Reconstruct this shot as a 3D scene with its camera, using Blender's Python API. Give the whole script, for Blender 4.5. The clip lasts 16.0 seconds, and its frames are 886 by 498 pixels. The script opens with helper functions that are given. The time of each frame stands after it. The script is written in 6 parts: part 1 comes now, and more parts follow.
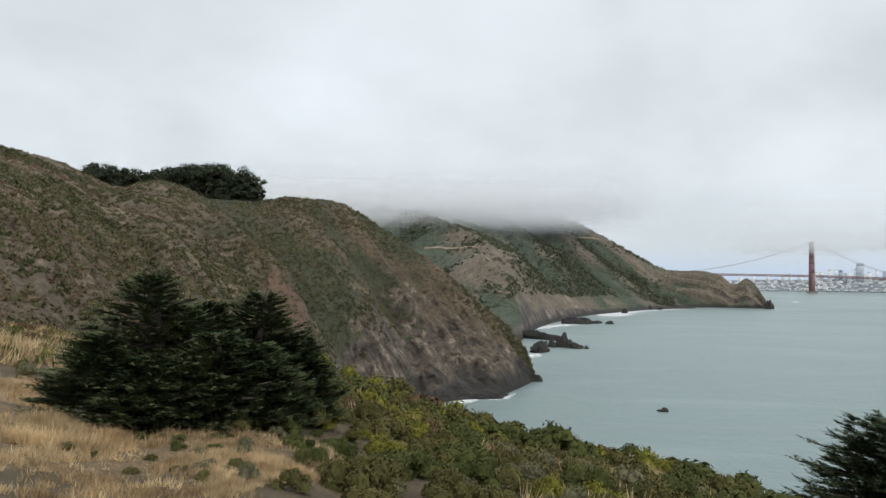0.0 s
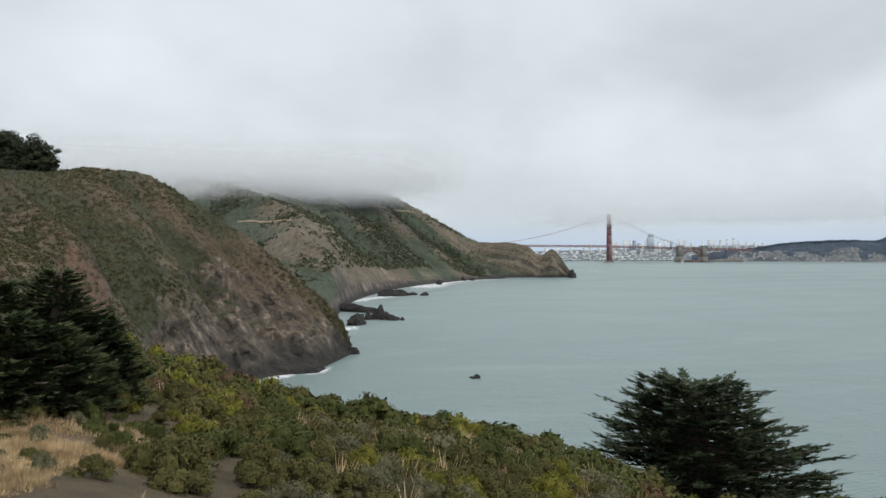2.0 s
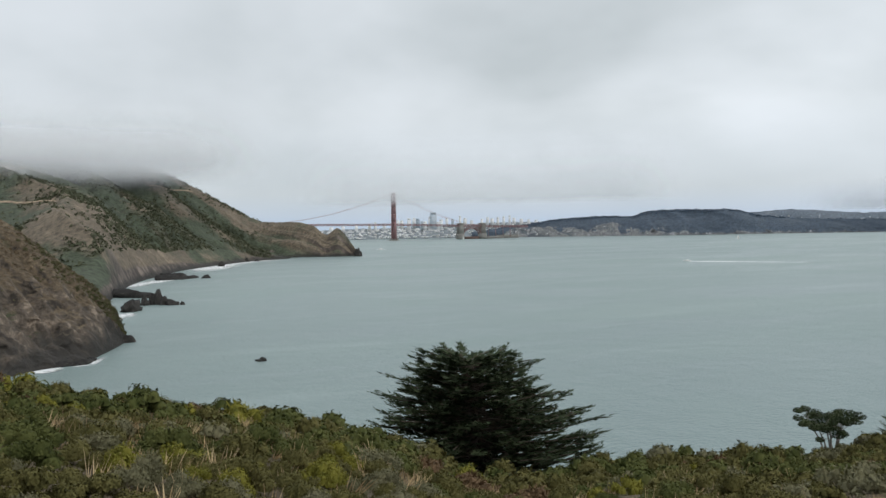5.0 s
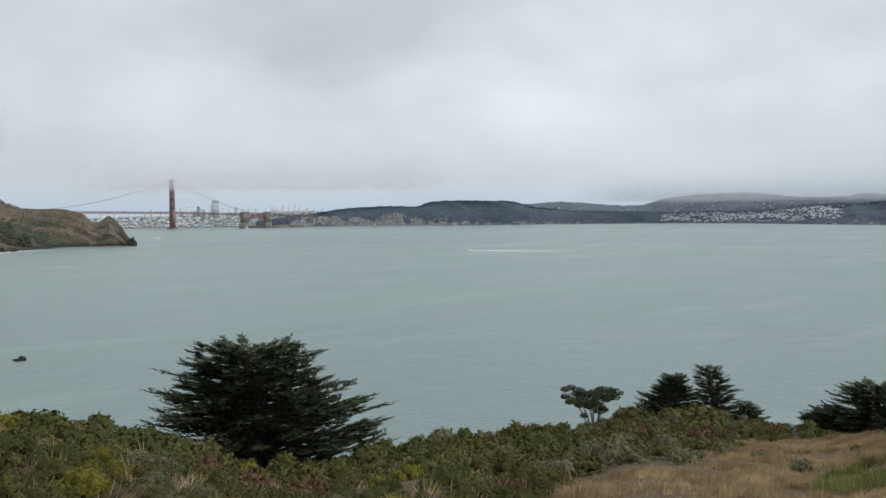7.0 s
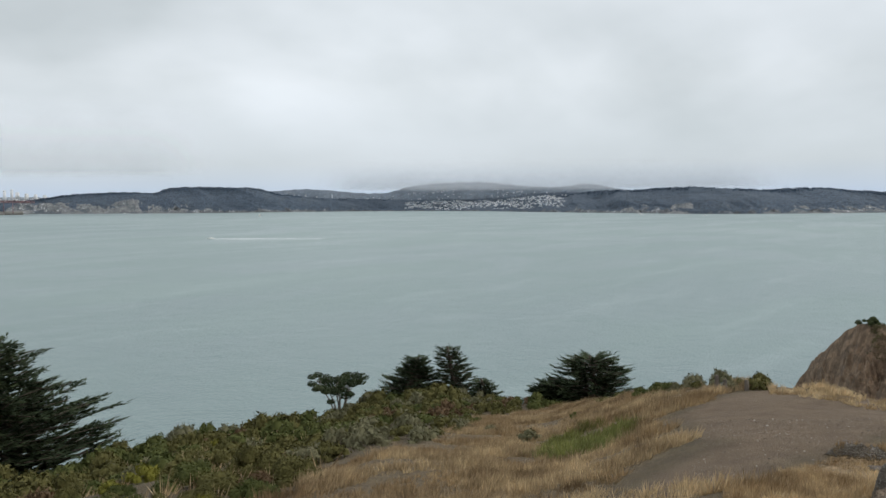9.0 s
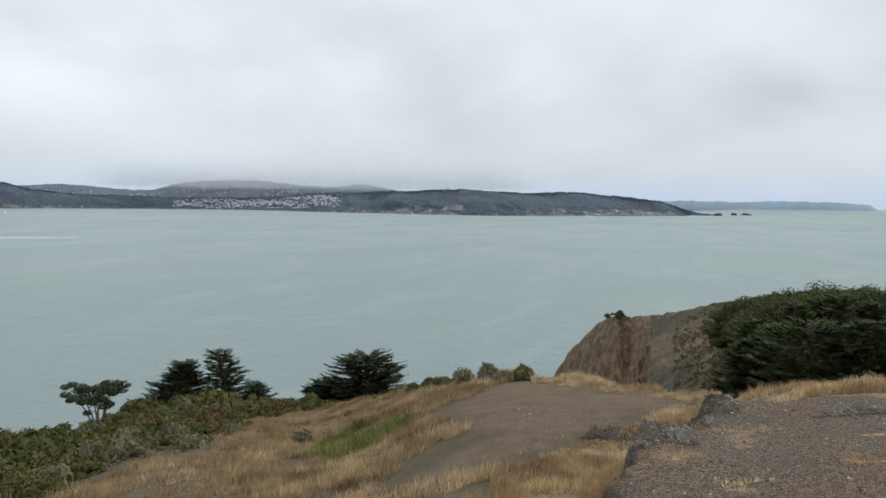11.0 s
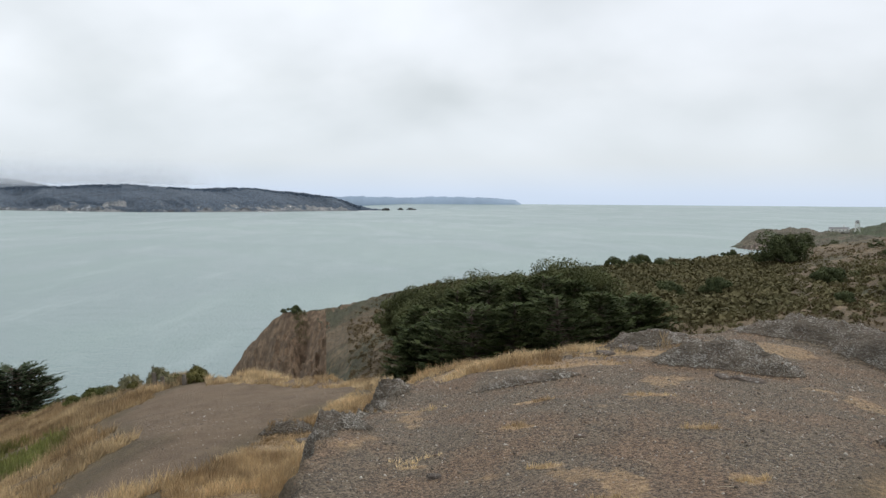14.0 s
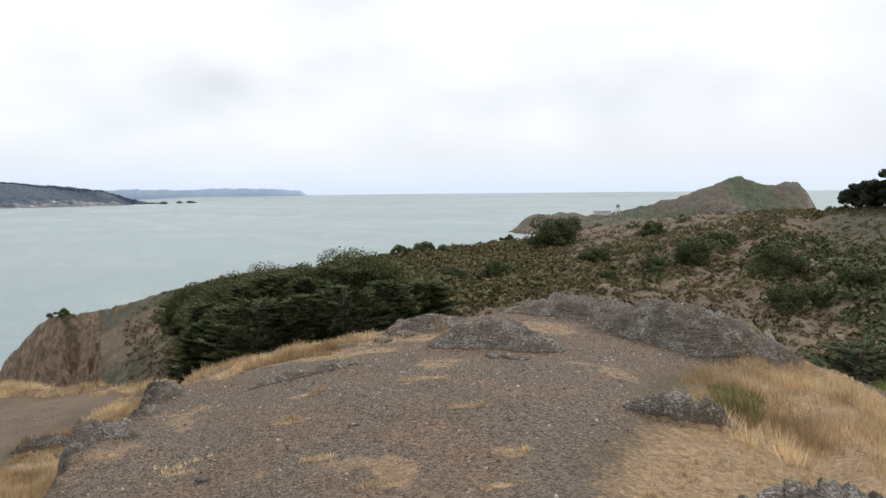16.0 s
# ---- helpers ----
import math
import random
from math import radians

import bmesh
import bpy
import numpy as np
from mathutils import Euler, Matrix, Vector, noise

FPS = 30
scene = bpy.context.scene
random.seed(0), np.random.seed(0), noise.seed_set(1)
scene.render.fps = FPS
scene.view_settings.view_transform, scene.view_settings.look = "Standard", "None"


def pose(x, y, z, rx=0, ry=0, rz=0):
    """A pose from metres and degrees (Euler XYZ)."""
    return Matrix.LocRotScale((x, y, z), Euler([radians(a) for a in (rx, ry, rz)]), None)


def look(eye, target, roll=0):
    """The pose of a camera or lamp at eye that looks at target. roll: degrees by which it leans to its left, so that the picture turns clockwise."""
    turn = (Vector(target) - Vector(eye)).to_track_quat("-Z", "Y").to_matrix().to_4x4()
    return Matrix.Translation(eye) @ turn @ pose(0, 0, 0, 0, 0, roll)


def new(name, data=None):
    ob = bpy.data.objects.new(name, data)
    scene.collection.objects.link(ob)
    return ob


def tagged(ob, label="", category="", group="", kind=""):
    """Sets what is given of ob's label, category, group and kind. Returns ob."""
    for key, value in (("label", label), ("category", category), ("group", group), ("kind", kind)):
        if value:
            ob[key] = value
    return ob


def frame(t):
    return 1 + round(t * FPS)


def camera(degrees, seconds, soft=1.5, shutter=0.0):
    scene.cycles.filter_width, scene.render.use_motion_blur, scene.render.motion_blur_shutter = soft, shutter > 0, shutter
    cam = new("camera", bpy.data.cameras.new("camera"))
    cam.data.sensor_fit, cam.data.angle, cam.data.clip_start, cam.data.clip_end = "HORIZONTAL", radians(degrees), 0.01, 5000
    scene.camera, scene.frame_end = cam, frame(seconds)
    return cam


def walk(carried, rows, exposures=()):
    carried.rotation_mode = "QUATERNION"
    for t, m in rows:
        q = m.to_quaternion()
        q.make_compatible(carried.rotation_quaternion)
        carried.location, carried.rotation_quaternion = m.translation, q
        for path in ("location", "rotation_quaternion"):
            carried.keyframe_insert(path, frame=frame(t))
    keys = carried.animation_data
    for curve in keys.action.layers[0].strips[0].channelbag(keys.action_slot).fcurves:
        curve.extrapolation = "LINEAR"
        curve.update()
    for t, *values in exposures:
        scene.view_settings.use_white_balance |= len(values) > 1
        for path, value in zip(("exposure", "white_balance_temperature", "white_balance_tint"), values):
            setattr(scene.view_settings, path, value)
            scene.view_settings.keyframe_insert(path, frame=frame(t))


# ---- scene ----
cam = camera(55.96, 16.0)
# seconds, eye, yaw, pitch and roll in degrees; the sea is z = 0
PATH = [
    (0, (0.000, 0.000, 47.400), -0.002, 2.090, 0.508),
    (0.5, (0.009, -0.003, 47.401), -3.548, 1.383, 0.576),
    (1, (0.034, -0.015, 47.395), -6.481, 0.478, 0.364),
    (1.5, (0.032, -0.003, 47.393), -9.474, 0.265, -0.019),
    (2, (0.030, -0.034, 47.395), -12.589, 0.284, -0.183),
    (2.5, (0.037, -0.064, 47.399), -15.598, 0.157, -0.529),
    (3, (0.039, -0.077, 47.399), -19.026, -0.208, -0.763),
    (5.5, (0.440, 0.206, 47.418), -30.172, -1.454, -0.917),
    (6, (0.485, 0.252, 47.414), -34.293, -1.496, -0.822),
    (6.5, (0.514, 0.204, 47.418), -38.372, -1.764, -0.960),
    (7, (0.521, 0.179, 47.422), -41.799, -2.242, -0.595),
    (7.5, (0.530, 0.151, 47.424), -45.588, -2.601, -0.318),
    (8, (0.546, 0.141, 47.423), -49.421, -2.781, -0.399),
    (8.5, (0.595, 0.155, 47.418), -53.395, -3.045, -0.135),
    (9, (0.599, 0.122, 47.419), -59.064, -3.239, -0.361),
    (9.5, (0.564, 0.109, 47.429), -64.536, -3.496, -0.039),
    (12, (0.855, 0.179, 47.341), -80.610, -2.935, 0.450),
    (12.5, (0.828, 0.169, 47.349), -84.816, -2.925, 0.458),
    (13, (0.847, 0.156, 47.343), -88.620, -2.842, 0.468),
    (13.5, (0.840, 0.146, 47.344), -92.721, -3.015, 0.319),
    (14, (0.830, 0.147, 47.342), -96.540, -3.350, 0.372),
    (14.5, (0.825, 0.130, 47.342), -99.617, -3.800, 0.474),
    (15, (0.846, 0.076, 47.338), -103.277, -4.077, 0.404),
    (15.5, (0.848, 0.026, 47.338), -107.241, -3.823, -0.322),
    (16, (0.842, -0.003, 47.335), -111.097, -4.039, -0.562),
]


def gaze(eye, yaw, pitch, roll):
    y, p = radians(yaw), radians(pitch)
    ahead = Vector((-math.sin(y) * math.cos(p), math.cos(y) * math.cos(p), math.sin(p)))
    return look(eye, Vector(eye) + 100 * ahead, roll)


EXPOSURES = [(0.0, 0.04), (1.5, 0.0), (3.0, -0.11), (6.0, -0.13), (7.5, -0.15), (8.5, -0.13), (9.2, -0.04), (9.5, 0.0), (12.0, 0.0), (13.5, 0.10), (15.0, 0.34), (16.0, 0.40)]
BALANCE = ((0.0, 6500, 10.0), (12.0, 6500, 10.0), (14.0, 6560, 11.5), (16.0, 6650, 15.0))  # the camera warms its picture towards the end
walk(cam, [(t, gaze(eye, yaw, pitch, roll)) for t, eye, yaw, pitch, roll in PATH], [(t, stops, *(float(np.interp(t, [b[0] for b in BALANCE], [b[k] for b in BALANCE])) for k in (1, 2))) for t, stops in EXPOSURES])

# ---- light ----
EYE_Z = 47.4
world = bpy.data.worlds.new("overcast")
scene.world = world
world.use_nodes = True
wt = world.node_tree
wt.nodes.clear()


def wnode(kind, **props):
    n = wt.nodes.new(kind)
    for key, value in props.items():
        setattr(n, key, value)
    return n


SUN_EL, SUN_AZ = 52.0, 150.0
w_out = wnode("ShaderNodeOutputWorld")
w_sky = wnode("ShaderNodeTexSky", sky_type="NISHITA", sun_disc=False, sun_elevation=radians(SUN_EL), sun_rotation=radians(SUN_AZ))
w_co = wnode("ShaderNodeTexCoord")
w_sep = wnode("ShaderNodeSeparateXYZ")
wt.links.new(w_co.outputs["Generated"], w_sep.inputs[0])


def wmath(op, a, b, clamp=False):
    n = wnode("ShaderNodeMath", operation=op, use_clamp=clamp)
    for i, v in enumerate((a, b)):
        if isinstance(v, (int, float)):
            n.inputs[i].default_value = v
        else:
            wt.links.new(v, n.inputs[i])
    return n.outputs[0]


def wmix(fac, a, b):
    n = wnode("ShaderNodeMix", data_type="RGBA")
    for i, v in ((0, fac), (6, a), (7, b)):
        if isinstance(v, tuple):
            n.inputs[i].default_value = (*v, 1)
        elif isinstance(v, (int, float)):
            n.inputs[i].default_value = v
        else:
            wt.links.new(v, n.inputs[i])
    return n.outputs[2]


def wramp(fac, *stops):
    n = wnode("ShaderNodeValToRGB")
    e = n.color_ramp.elements
    while len(e) < len(stops):
        e.new(0.5)
    for el, (p, c) in zip(e, stops):
        el.position, el.color = p, (*c, 1) if isinstance(c, tuple) else (c, c, c, 1)
    wt.links.new(fac, n.inputs[0])
    return n.outputs[0]


# the cloud deck, laid out on a level sheet overhead so that it flattens towards the horizon
w_den = wmath("ADD", wmath("MAXIMUM", w_sep.outputs[2], 0.0), 0.42)
w_plane = wnode("ShaderNodeCombineXYZ")
wt.links.new(wmath("DIVIDE", w_sep.outputs[0], w_den), w_plane.inputs[0])
wt.links.new(wmath("DIVIDE", w_sep.outputs[1], w_den), w_plane.inputs[1])
w_n1 = wnode("ShaderNodeTexNoise")
w_n1.inputs["Scale"].default_value, w_n1.inputs["Detail"].default_value, w_n1.inputs["Roughness"].default_value = 1.25, 4.0, 0.45
w_n1.inputs["Distortion"].default_value = 0.35
w_n2 = wnode("ShaderNodeTexNoise")
w_n2.inputs["Scale"].default_value, w_n2.inputs["Detail"].default_value = 2.6, 4.0
for n in (w_n1, w_n2):
    wt.links.new(w_plane.outputs[0], n.inputs["Vector"])
w_mixn = wmath("ADD", wmath("MULTIPLY", w_n1.outputs[0], 0.72), wmath("MULTIPLY", w_n2.outputs[0], 0.28))
w_cloud = wramp(w_mixn, (0.32, (0.485, 0.528, 0.545)), (0.50, (0.655, 0.698, 0.730)), (0.66, (0.775, 0.82, 0.868)))
# brighter cloud towards the hidden sun
w_side = wmath("ADD", wmath("MULTIPLY", w_sep.outputs[0], math.sin(radians(SUN_AZ - 20))), wmath("MULTIPLY", w_sep.outputs[1], math.cos(radians(SUN_AZ - 20))))
w_gain = wramp(wmath("ADD", wmath("MULTIPLY", w_side, 0.5), 0.5), (0.0, 0.88), (0.40, 0.95), (0.62, 1.02), (0.85, 0.95), (1.0, 0.82))
w_bright = wnode("ShaderNodeVectorMath", operation="MULTIPLY")
wt.links.new(w_cloud, w_bright.inputs[0])
wt.links.new(w_gain, w_bright.inputs[1])
# thinner, bluer air low over the water
w_low = wramp(wmath("MULTIPLY", w_sep.outputs[2], 4.0), (0.0, 0.95), (0.10, 0.80), (0.55, 0.0))
w_tone = wramp(wmath("MULTIPLY", w_sep.outputs[2], 4.0), (0.04, (0.410, 0.505, 0.635)), (0.18, (0.430, 0.485, 0.530)))
w_col = wmix(w_low, w_bright.outputs[0], w_tone)
w_bg = wnode("ShaderNodeBackground")
w_bg.inputs[1].default_value = 1.36
wt.links.new(w_col, w_bg.inputs[0])
w_bgs = wnode("ShaderNodeBackground")
w_bgs.inputs[1].default_value = 0.08
wt.links.new(w_sky.outputs[0], w_bgs.inputs[0])
w_add = wnode("ShaderNodeMixShader")
w_add.inputs[0].default_value = 0.88
wt.links.new(w_bgs.outputs[0], w_add.inputs[1])
wt.links.new(w_bg.outputs[0], w_add.inputs[2])
wt.links.new(w_add.outputs[0], w_out.inputs[0])

sun = new("sun", bpy.data.lights.new("sun", "SUN"))
sun.data.energy, sun.data.angle, sun.data.color = 1.15, radians(20), (1.0, 0.96, 0.9)
s_el, s_az = radians(SUN_EL), radians(SUN_AZ)
sun.matrix_world = look((0, 0, 0), (-math.sin(s_az) * math.cos(s_el), -math.cos(s_az) * math.cos(s_el), -math.sin(s_el)))


# ---- materials ----
class Nodes:
    """A small writer of node trees for one material."""

    def __init__(self, name, rough=0.9):
        self.mat = bpy.data.materials.new(name)
        self.mat.use_nodes = True
        self.t = self.mat.node_tree
        self.b = self.t.nodes["Principled BSDF"]
        self.b.inputs["Roughness"].default_value = rough
        self.pos = self.add("ShaderNodeNewGeometry").outputs["Position"]

    def add(self, kind, **props):
        n = self.t.nodes.new(kind)
        for key, value in props.items():
            setattr(n, key, value)
        return n

    def put(self, socket, v):
        if isinstance(v, tuple):
            socket.default_value = (*v, 1) if len(v) == 3 and socket.type == "RGBA" else v
        elif isinstance(v, (int, float)):
            socket.default_value = v
        else:
            self.t.links.new(v, socket)

    def noise(self, scale, detail=4.0, rough=0.55, squash=None, distort=0.0):
        n = self.add("ShaderNodeTexNoise")
        n.inputs["Scale"].default_value, n.inputs["Detail"].default_value = scale, detail
        n.inputs["Roughness"].default_value, n.inputs["Distortion"].default_value = rough, distort
        co = self.pos
        if squash:
            m = self.add("ShaderNodeMapping")
            m.inputs["Scale"].default_value = squash
            self.t.links.new(co, m.inputs[0])
            co = m.outputs[0]
        self.t.links.new(co, n.inputs["Vector"])
        return n.outputs[0]

    def voronoi(self, scale, out="Distance", feature="F1"):
        n = self.add("ShaderNodeTexVoronoi", feature=feature)
        n.inputs["Scale"].default_value = scale
        self.t.links.new(self.pos, n.inputs["Vector"])
        return n.outputs[out]

    def ramp(self, fac, *stops):
        n = self.add("ShaderNodeValToRGB")
        e = n.color_ramp.elements
        while len(e) < len(stops):
            e.new(0.5)
        for el, (p, c) in zip(e, stops):
            el.position, el.color = p, (*c, 1) if isinstance(c, tuple) else (c, c, c, 1)
        self.t.links.new(fac, n.inputs[0])
        return n.outputs[0]

    def math(self, op, a, b=0.0, clamp=False):
        n = self.add("ShaderNodeMath", operation=op, use_clamp=clamp)
        self.put(n.inputs[0], a), self.put(n.inputs[1], b)
        return n.outputs[0]

    def mix(self, fac, a, b, blend="MIX"):
        n = self.add("ShaderNodeMix", data_type="RGBA", blend_type=blend)
        self.put(n.inputs[0], fac), self.put(n.inputs[6], a), self.put(n.inputs[7], b)
        return n.outputs[2]

    def attr(self, name):
        return self.add("ShaderNodeAttribute", attribute_name=name).outputs["Fac"]

    def height(self):
        n = self.add("ShaderNodeSeparateXYZ")
        self.t.links.new(self.pos, n.inputs[0])
        return n.outputs[2]

    def steep(self):
        """0 on level ground, 1 on a sheer face."""
        n = self.add("ShaderNodeSeparateXYZ")
        self.t.links.new(self.add("ShaderNodeNewGeometry").outputs["Normal"], n.inputs[0])
        return self.math("SUBTRACT", 1.0, n.outputs[2])

    def island(self):
        return self.add("ShaderNodeNewGeometry").outputs["Random Per Island"]

    def random(self):
        return self.add("ShaderNodeObjectInfo").outputs["Random"]

    def bump(self, h, strength, dist):
        n = self.add("ShaderNodeBump")
        n.inputs["Strength"].default_value, n.inputs["Distance"].default_value = strength, dist
        self.t.links.new(h, n.inputs["Height"])
        self.t.links.new(n.outputs[0], self.b.inputs["Normal"])

    def done(self, colour, rough=None):
        self.put(self.b.inputs["Base Color"], colour)
        if rough is not None:
            self.put(self.b.inputs["Roughness"], rough)
        return self.mat


def plain(name, colour, rough=0.7, scale=3.0, spread=0.15, metal=0.0):
    """A paint or stone of one colour with soft blotches."""
    m = Nodes(name, rough)
    m.b.inputs["Metallic"].default_value = metal
    dark, light = tuple(c * (1 - spread) for c in colour), tuple(min(1, c * (1 + spread)) for c in colour)
    return m.done(m.ramp(m.noise(scale), (0.3, dark), (0.7, light)))


# ---- shapes ----
def mesh_from(name, verts, faces, material=None, smooth=False):
    """A mesh from arrays: verts n x 3, faces m x 3 or m x 4."""
    verts, faces = np.asarray(verts, np.float32), np.asarray(faces, np.int32)
    me = bpy.data.meshes.new(name)
    k = faces.shape[1]
    me.vertices.add(len(verts))
    me.vertices.foreach_set("co", verts.ravel())
    me.loops.add(faces.size)
    me.loops.foreach_set("vertex_index", faces.ravel())
    me.polygons.add(len(faces))
    me.polygons.foreach_set("loop_start", np.arange(0, faces.size, k, dtype=np.int32))
    me.update(calc_edges=True)
    me.validate()
    if smooth:
        me.polygons.foreach_set("use_smooth", np.ones(len(me.polygons), bool))
    if material:
        me.materials.append(material)
    return me


def part(name, bm, material, parent, label=""):
    """Links a bmesh or a mesh as one mesh object under a thing or a part."""
    if isinstance(bm, bmesh.types.BMesh):
        me = bpy.data.meshes.new(name)
        bm.to_mesh(me)
        bm.free()
        me.materials.append(material)
    else:
        me = bm
    ob = new(name, me)
    ob.parent = parent
    return tagged(ob, label)


def thing(name, where, label, category, group="", kind=""):
    ob = new(name)
    ob.matrix_world = where
    return tagged(ob, label, category, group, kind)


def fbm(x, y, seed=0.0, octaves=4, gain=0.5):
    """Smooth noise of about -1 to 1 from sines that are turned against one another."""
    out, amp, tot = 0.0, 1.0, 0.0
    rs = np.random.RandomState(int(seed * 7 + 11))
    for o in range(octaves):
        for _ in range(3):
            a, p, q = rs.uniform(0, 2 * np.pi, 3)
            k = 2.0**o * rs.uniform(0.7, 1.4)
            u = k * (np.cos(a) * x + np.sin(a) * y)
            v = k * (-np.sin(a) * x + np.cos(a) * y)
            out = out + amp * np.sin(u + p + 1.3 * np.sin(0.8 * v + q)) / 2.2
        tot += amp
        amp *= gain
    return out / tot


def grid_faces(n, m):
    i = np.arange((n - 1) * m).reshape(n - 1, m)[:, :-1]
    return np.stack([i, i + 1, i + m + 1, i + m], -1).reshape(-1, 4)


def smooth_interp(x, xs, ys):
    """Interpolation that eases in and out of each row."""
    xs, ys = np.asarray(xs, float), np.asarray(ys, float)
    d = np.gradient(ys, xs)
    i = np.clip(np.searchsorted(xs, x) - 1, 0, len(xs) - 2)
    h = xs[i + 1] - xs[i]
    s = np.clip((x - xs[i]) / h, 0, 1)
    lim = 3 * np.abs(np.diff(ys) / np.diff(xs))
    m0 = np.clip(d[i], -lim[i], lim[i])
    m1 = np.clip(d[i + 1], -lim[i], lim[i])
    return (1 + 2 * s) * (1 - s) ** 2 * ys[i] + s * (1 - s) ** 2 * h * m0 + s * s * (3 - 2 * s) * ys[i + 1] + s * s * (s - 1) * h * m1


def hillside(name, rows, material, label, category, n_az, n_r, rough, grain, seed, shape=1.0, back=400.0, gully=0.0, wave=10.0, fall=-0.35,
             sweep=0.0, spurs=0.35, cliff=0.0, ragged=0.05, scarp=None, folds=(), crag=0.0, rock_below=13.0):
    """A hill that rises from its foot to its crest and falls away behind. rows: bearing in degrees, distance and height of the
    foot, distance of the crest and its angle over the level of the eye. sweep: degrees by which its spurs run aside on their way
    down. cliff: the share of the slope, from the foot, that is bare rock. folds: gullies (and, with a negative depth, ribs) from one
    bearing and share of the slope to another, with their half width in degrees and depth. crag: metres by which the bare rock juts out."""
    az_r, foot_r, foot_z, top_r, top_el = np.array(rows, float).T
    az = np.interp(np.linspace(0, 1, n_az), [0, 0.07, 1], [az_r[0], max(az_r[0] + 0.07 * (az_r[-1] - az_r[0]), -31.0), az_r[-1]])
    fr, fz, tr, te = (smooth_interp(az, az_r, v) for v in (foot_r, foot_z, top_r, top_el))
    te = te + ragged * (fbm(az * 1.7, az * 0, seed + 13, 3, 0.6) + 0.8 * fbm(az * 9, az * 0, seed + 14, 3, 0.7))
    tz = EYE_Z + tr * np.tan(np.radians(te))
    s = np.concatenate([np.linspace(-0.06, 1, n_r), 1 + np.linspace(0, 1, n_r // 4)[1:] ** 1.5])[None, :]
    up = np.clip(s, 0, 1)
    r = fr[:, None] + (tr - fr)[:, None] * np.minimum(s, 1) + back * np.maximum(s - 1, 0)
    z = fz[:, None] + (tz - fz)[:, None] * up**shape
    z = z + np.where(s < 0, s * 100, 0) + np.where(s > 1, fall * back * (s - 1), 0)
    a = np.radians(az)[:, None]
    x, y = r * np.sin(a), r * np.cos(a)
    body = np.clip(np.minimum(up * 5, 1.0) * np.clip((1 - up) * 4, 0, 1) + np.where(s > 1, 0.6, 0), 0, 1)
    z = z + body * rough * fbm(x / wave, y / wave, seed, 5, 0.55)
    if isinstance(cliff, tuple):
        share = np.interp(az, *zip(*cliff))[:, None]
    else:
        share = cliff + 0 * az[:, None]
    low = np.clip(1 - up / np.maximum(share, 1e-3), 0, 1)
    low = low * np.clip((rock_below - fz) / 10, 0, 1)[:, None]
    if gully:
        warp = 0.9 * fbm(x / wave / 1.7, y / wave / 1.7, seed + 9, 3)
        along = (az[:, None] + sweep * up) * spurs + warp
        g = 1 - 2 * np.abs(fbm(along, 0.7 * up + 0 * along, seed + 3, 3, 0.5))
        g2 = 1 - 2 * np.abs(fbm(along * 3.1, 1.6 * up + warp, seed + 6, 3, 0.6))
        z = z + body * gully * (0.75 * (g - 1) + 0.3 * (g2 - 0.6) * (0.6 + 1.4 * (low > 0))) * 0.6
    spur = np.clip(0.5 + 0.6 * g + 0.2 * g2, 0, 1) if gully else 0 * z + 0.5
    for a0, u0, a1, u1, half, deep in folds:
        t = np.clip((up - u1) / (u0 - u1), -0.15, 1.15)
        mid = a1 + (a0 - a1) * t + 0.35 * half * fbm(up * 9, 0 * up, seed + 31, 3)
        q = (az[:, None] - mid) / (half * (0.7 + 0.3 * t))
        w = np.exp(-q * q) * np.clip((t + 0.15) * 5, 0, 1) * np.clip((1.15 - t) * 5, 0, 1)
        z = z - body * deep * w
        spur = np.clip(spur - 0.75 * np.sign(deep) * w, 0, 1)
    if crag:
        wide = r * a
        edge = np.clip(1 - up / np.maximum(share * 1.1, 1e-3), 0, 1) * np.clip((rock_below - fz) / 10, 0, 1)[:, None]
        big = 1 - np.abs(fbm(wide / 15 + z / 16, (z - 0.5 * wide) / 17, seed + 33, 4, 0.6)) * 2
        small = 1 - np.abs(fbm(wide / 6 + z / 5, (z - 0.6 * wide) / 5, seed + 35, 4, 0.65)) * 2
        jut = crag * np.clip((tr - fr) / 120, 0, 1)[:, None] * np.minimum(edge * 2.2, 1) * np.minimum(up * 12 + 0.3, 1) * (big + 0.45 * small)
        x, y = x - jut * np.sin(a), y - jut * np.cos(a)
    z = z + body * grain * (1 + 4.0 * np.minimum(low * 1.6, 1)) * fbm(x / wave * 9, y / wave * 9, seed + 5, 3, 0.7)
    ribs = np.abs(fbm(az[:, None] * 2.2 + 3.0 * up, 2.5 * up + 0.3 * az[:, None], seed + 21, 4, 0.65))
    if share.max() < 1.2 and not crag:
        z = z - body * min(grain * 20.0, 9.0) * np.minimum(low * 1.5, 1) * (0.5 - ribs)
        # crags that stand out of the cliff and chutes between them
        out = body * min(grain * 14.0, 7.0) * np.minimum(low * 1.6, 1) * (fbm(az[:, None] * 2.6 + 1.5 * up, 9.0 * up, seed + 23, 4, 0.65) + 0.3)
        x, y = x - out * np.sin(a), y - out * np.cos(a)
    earth = 0 * z
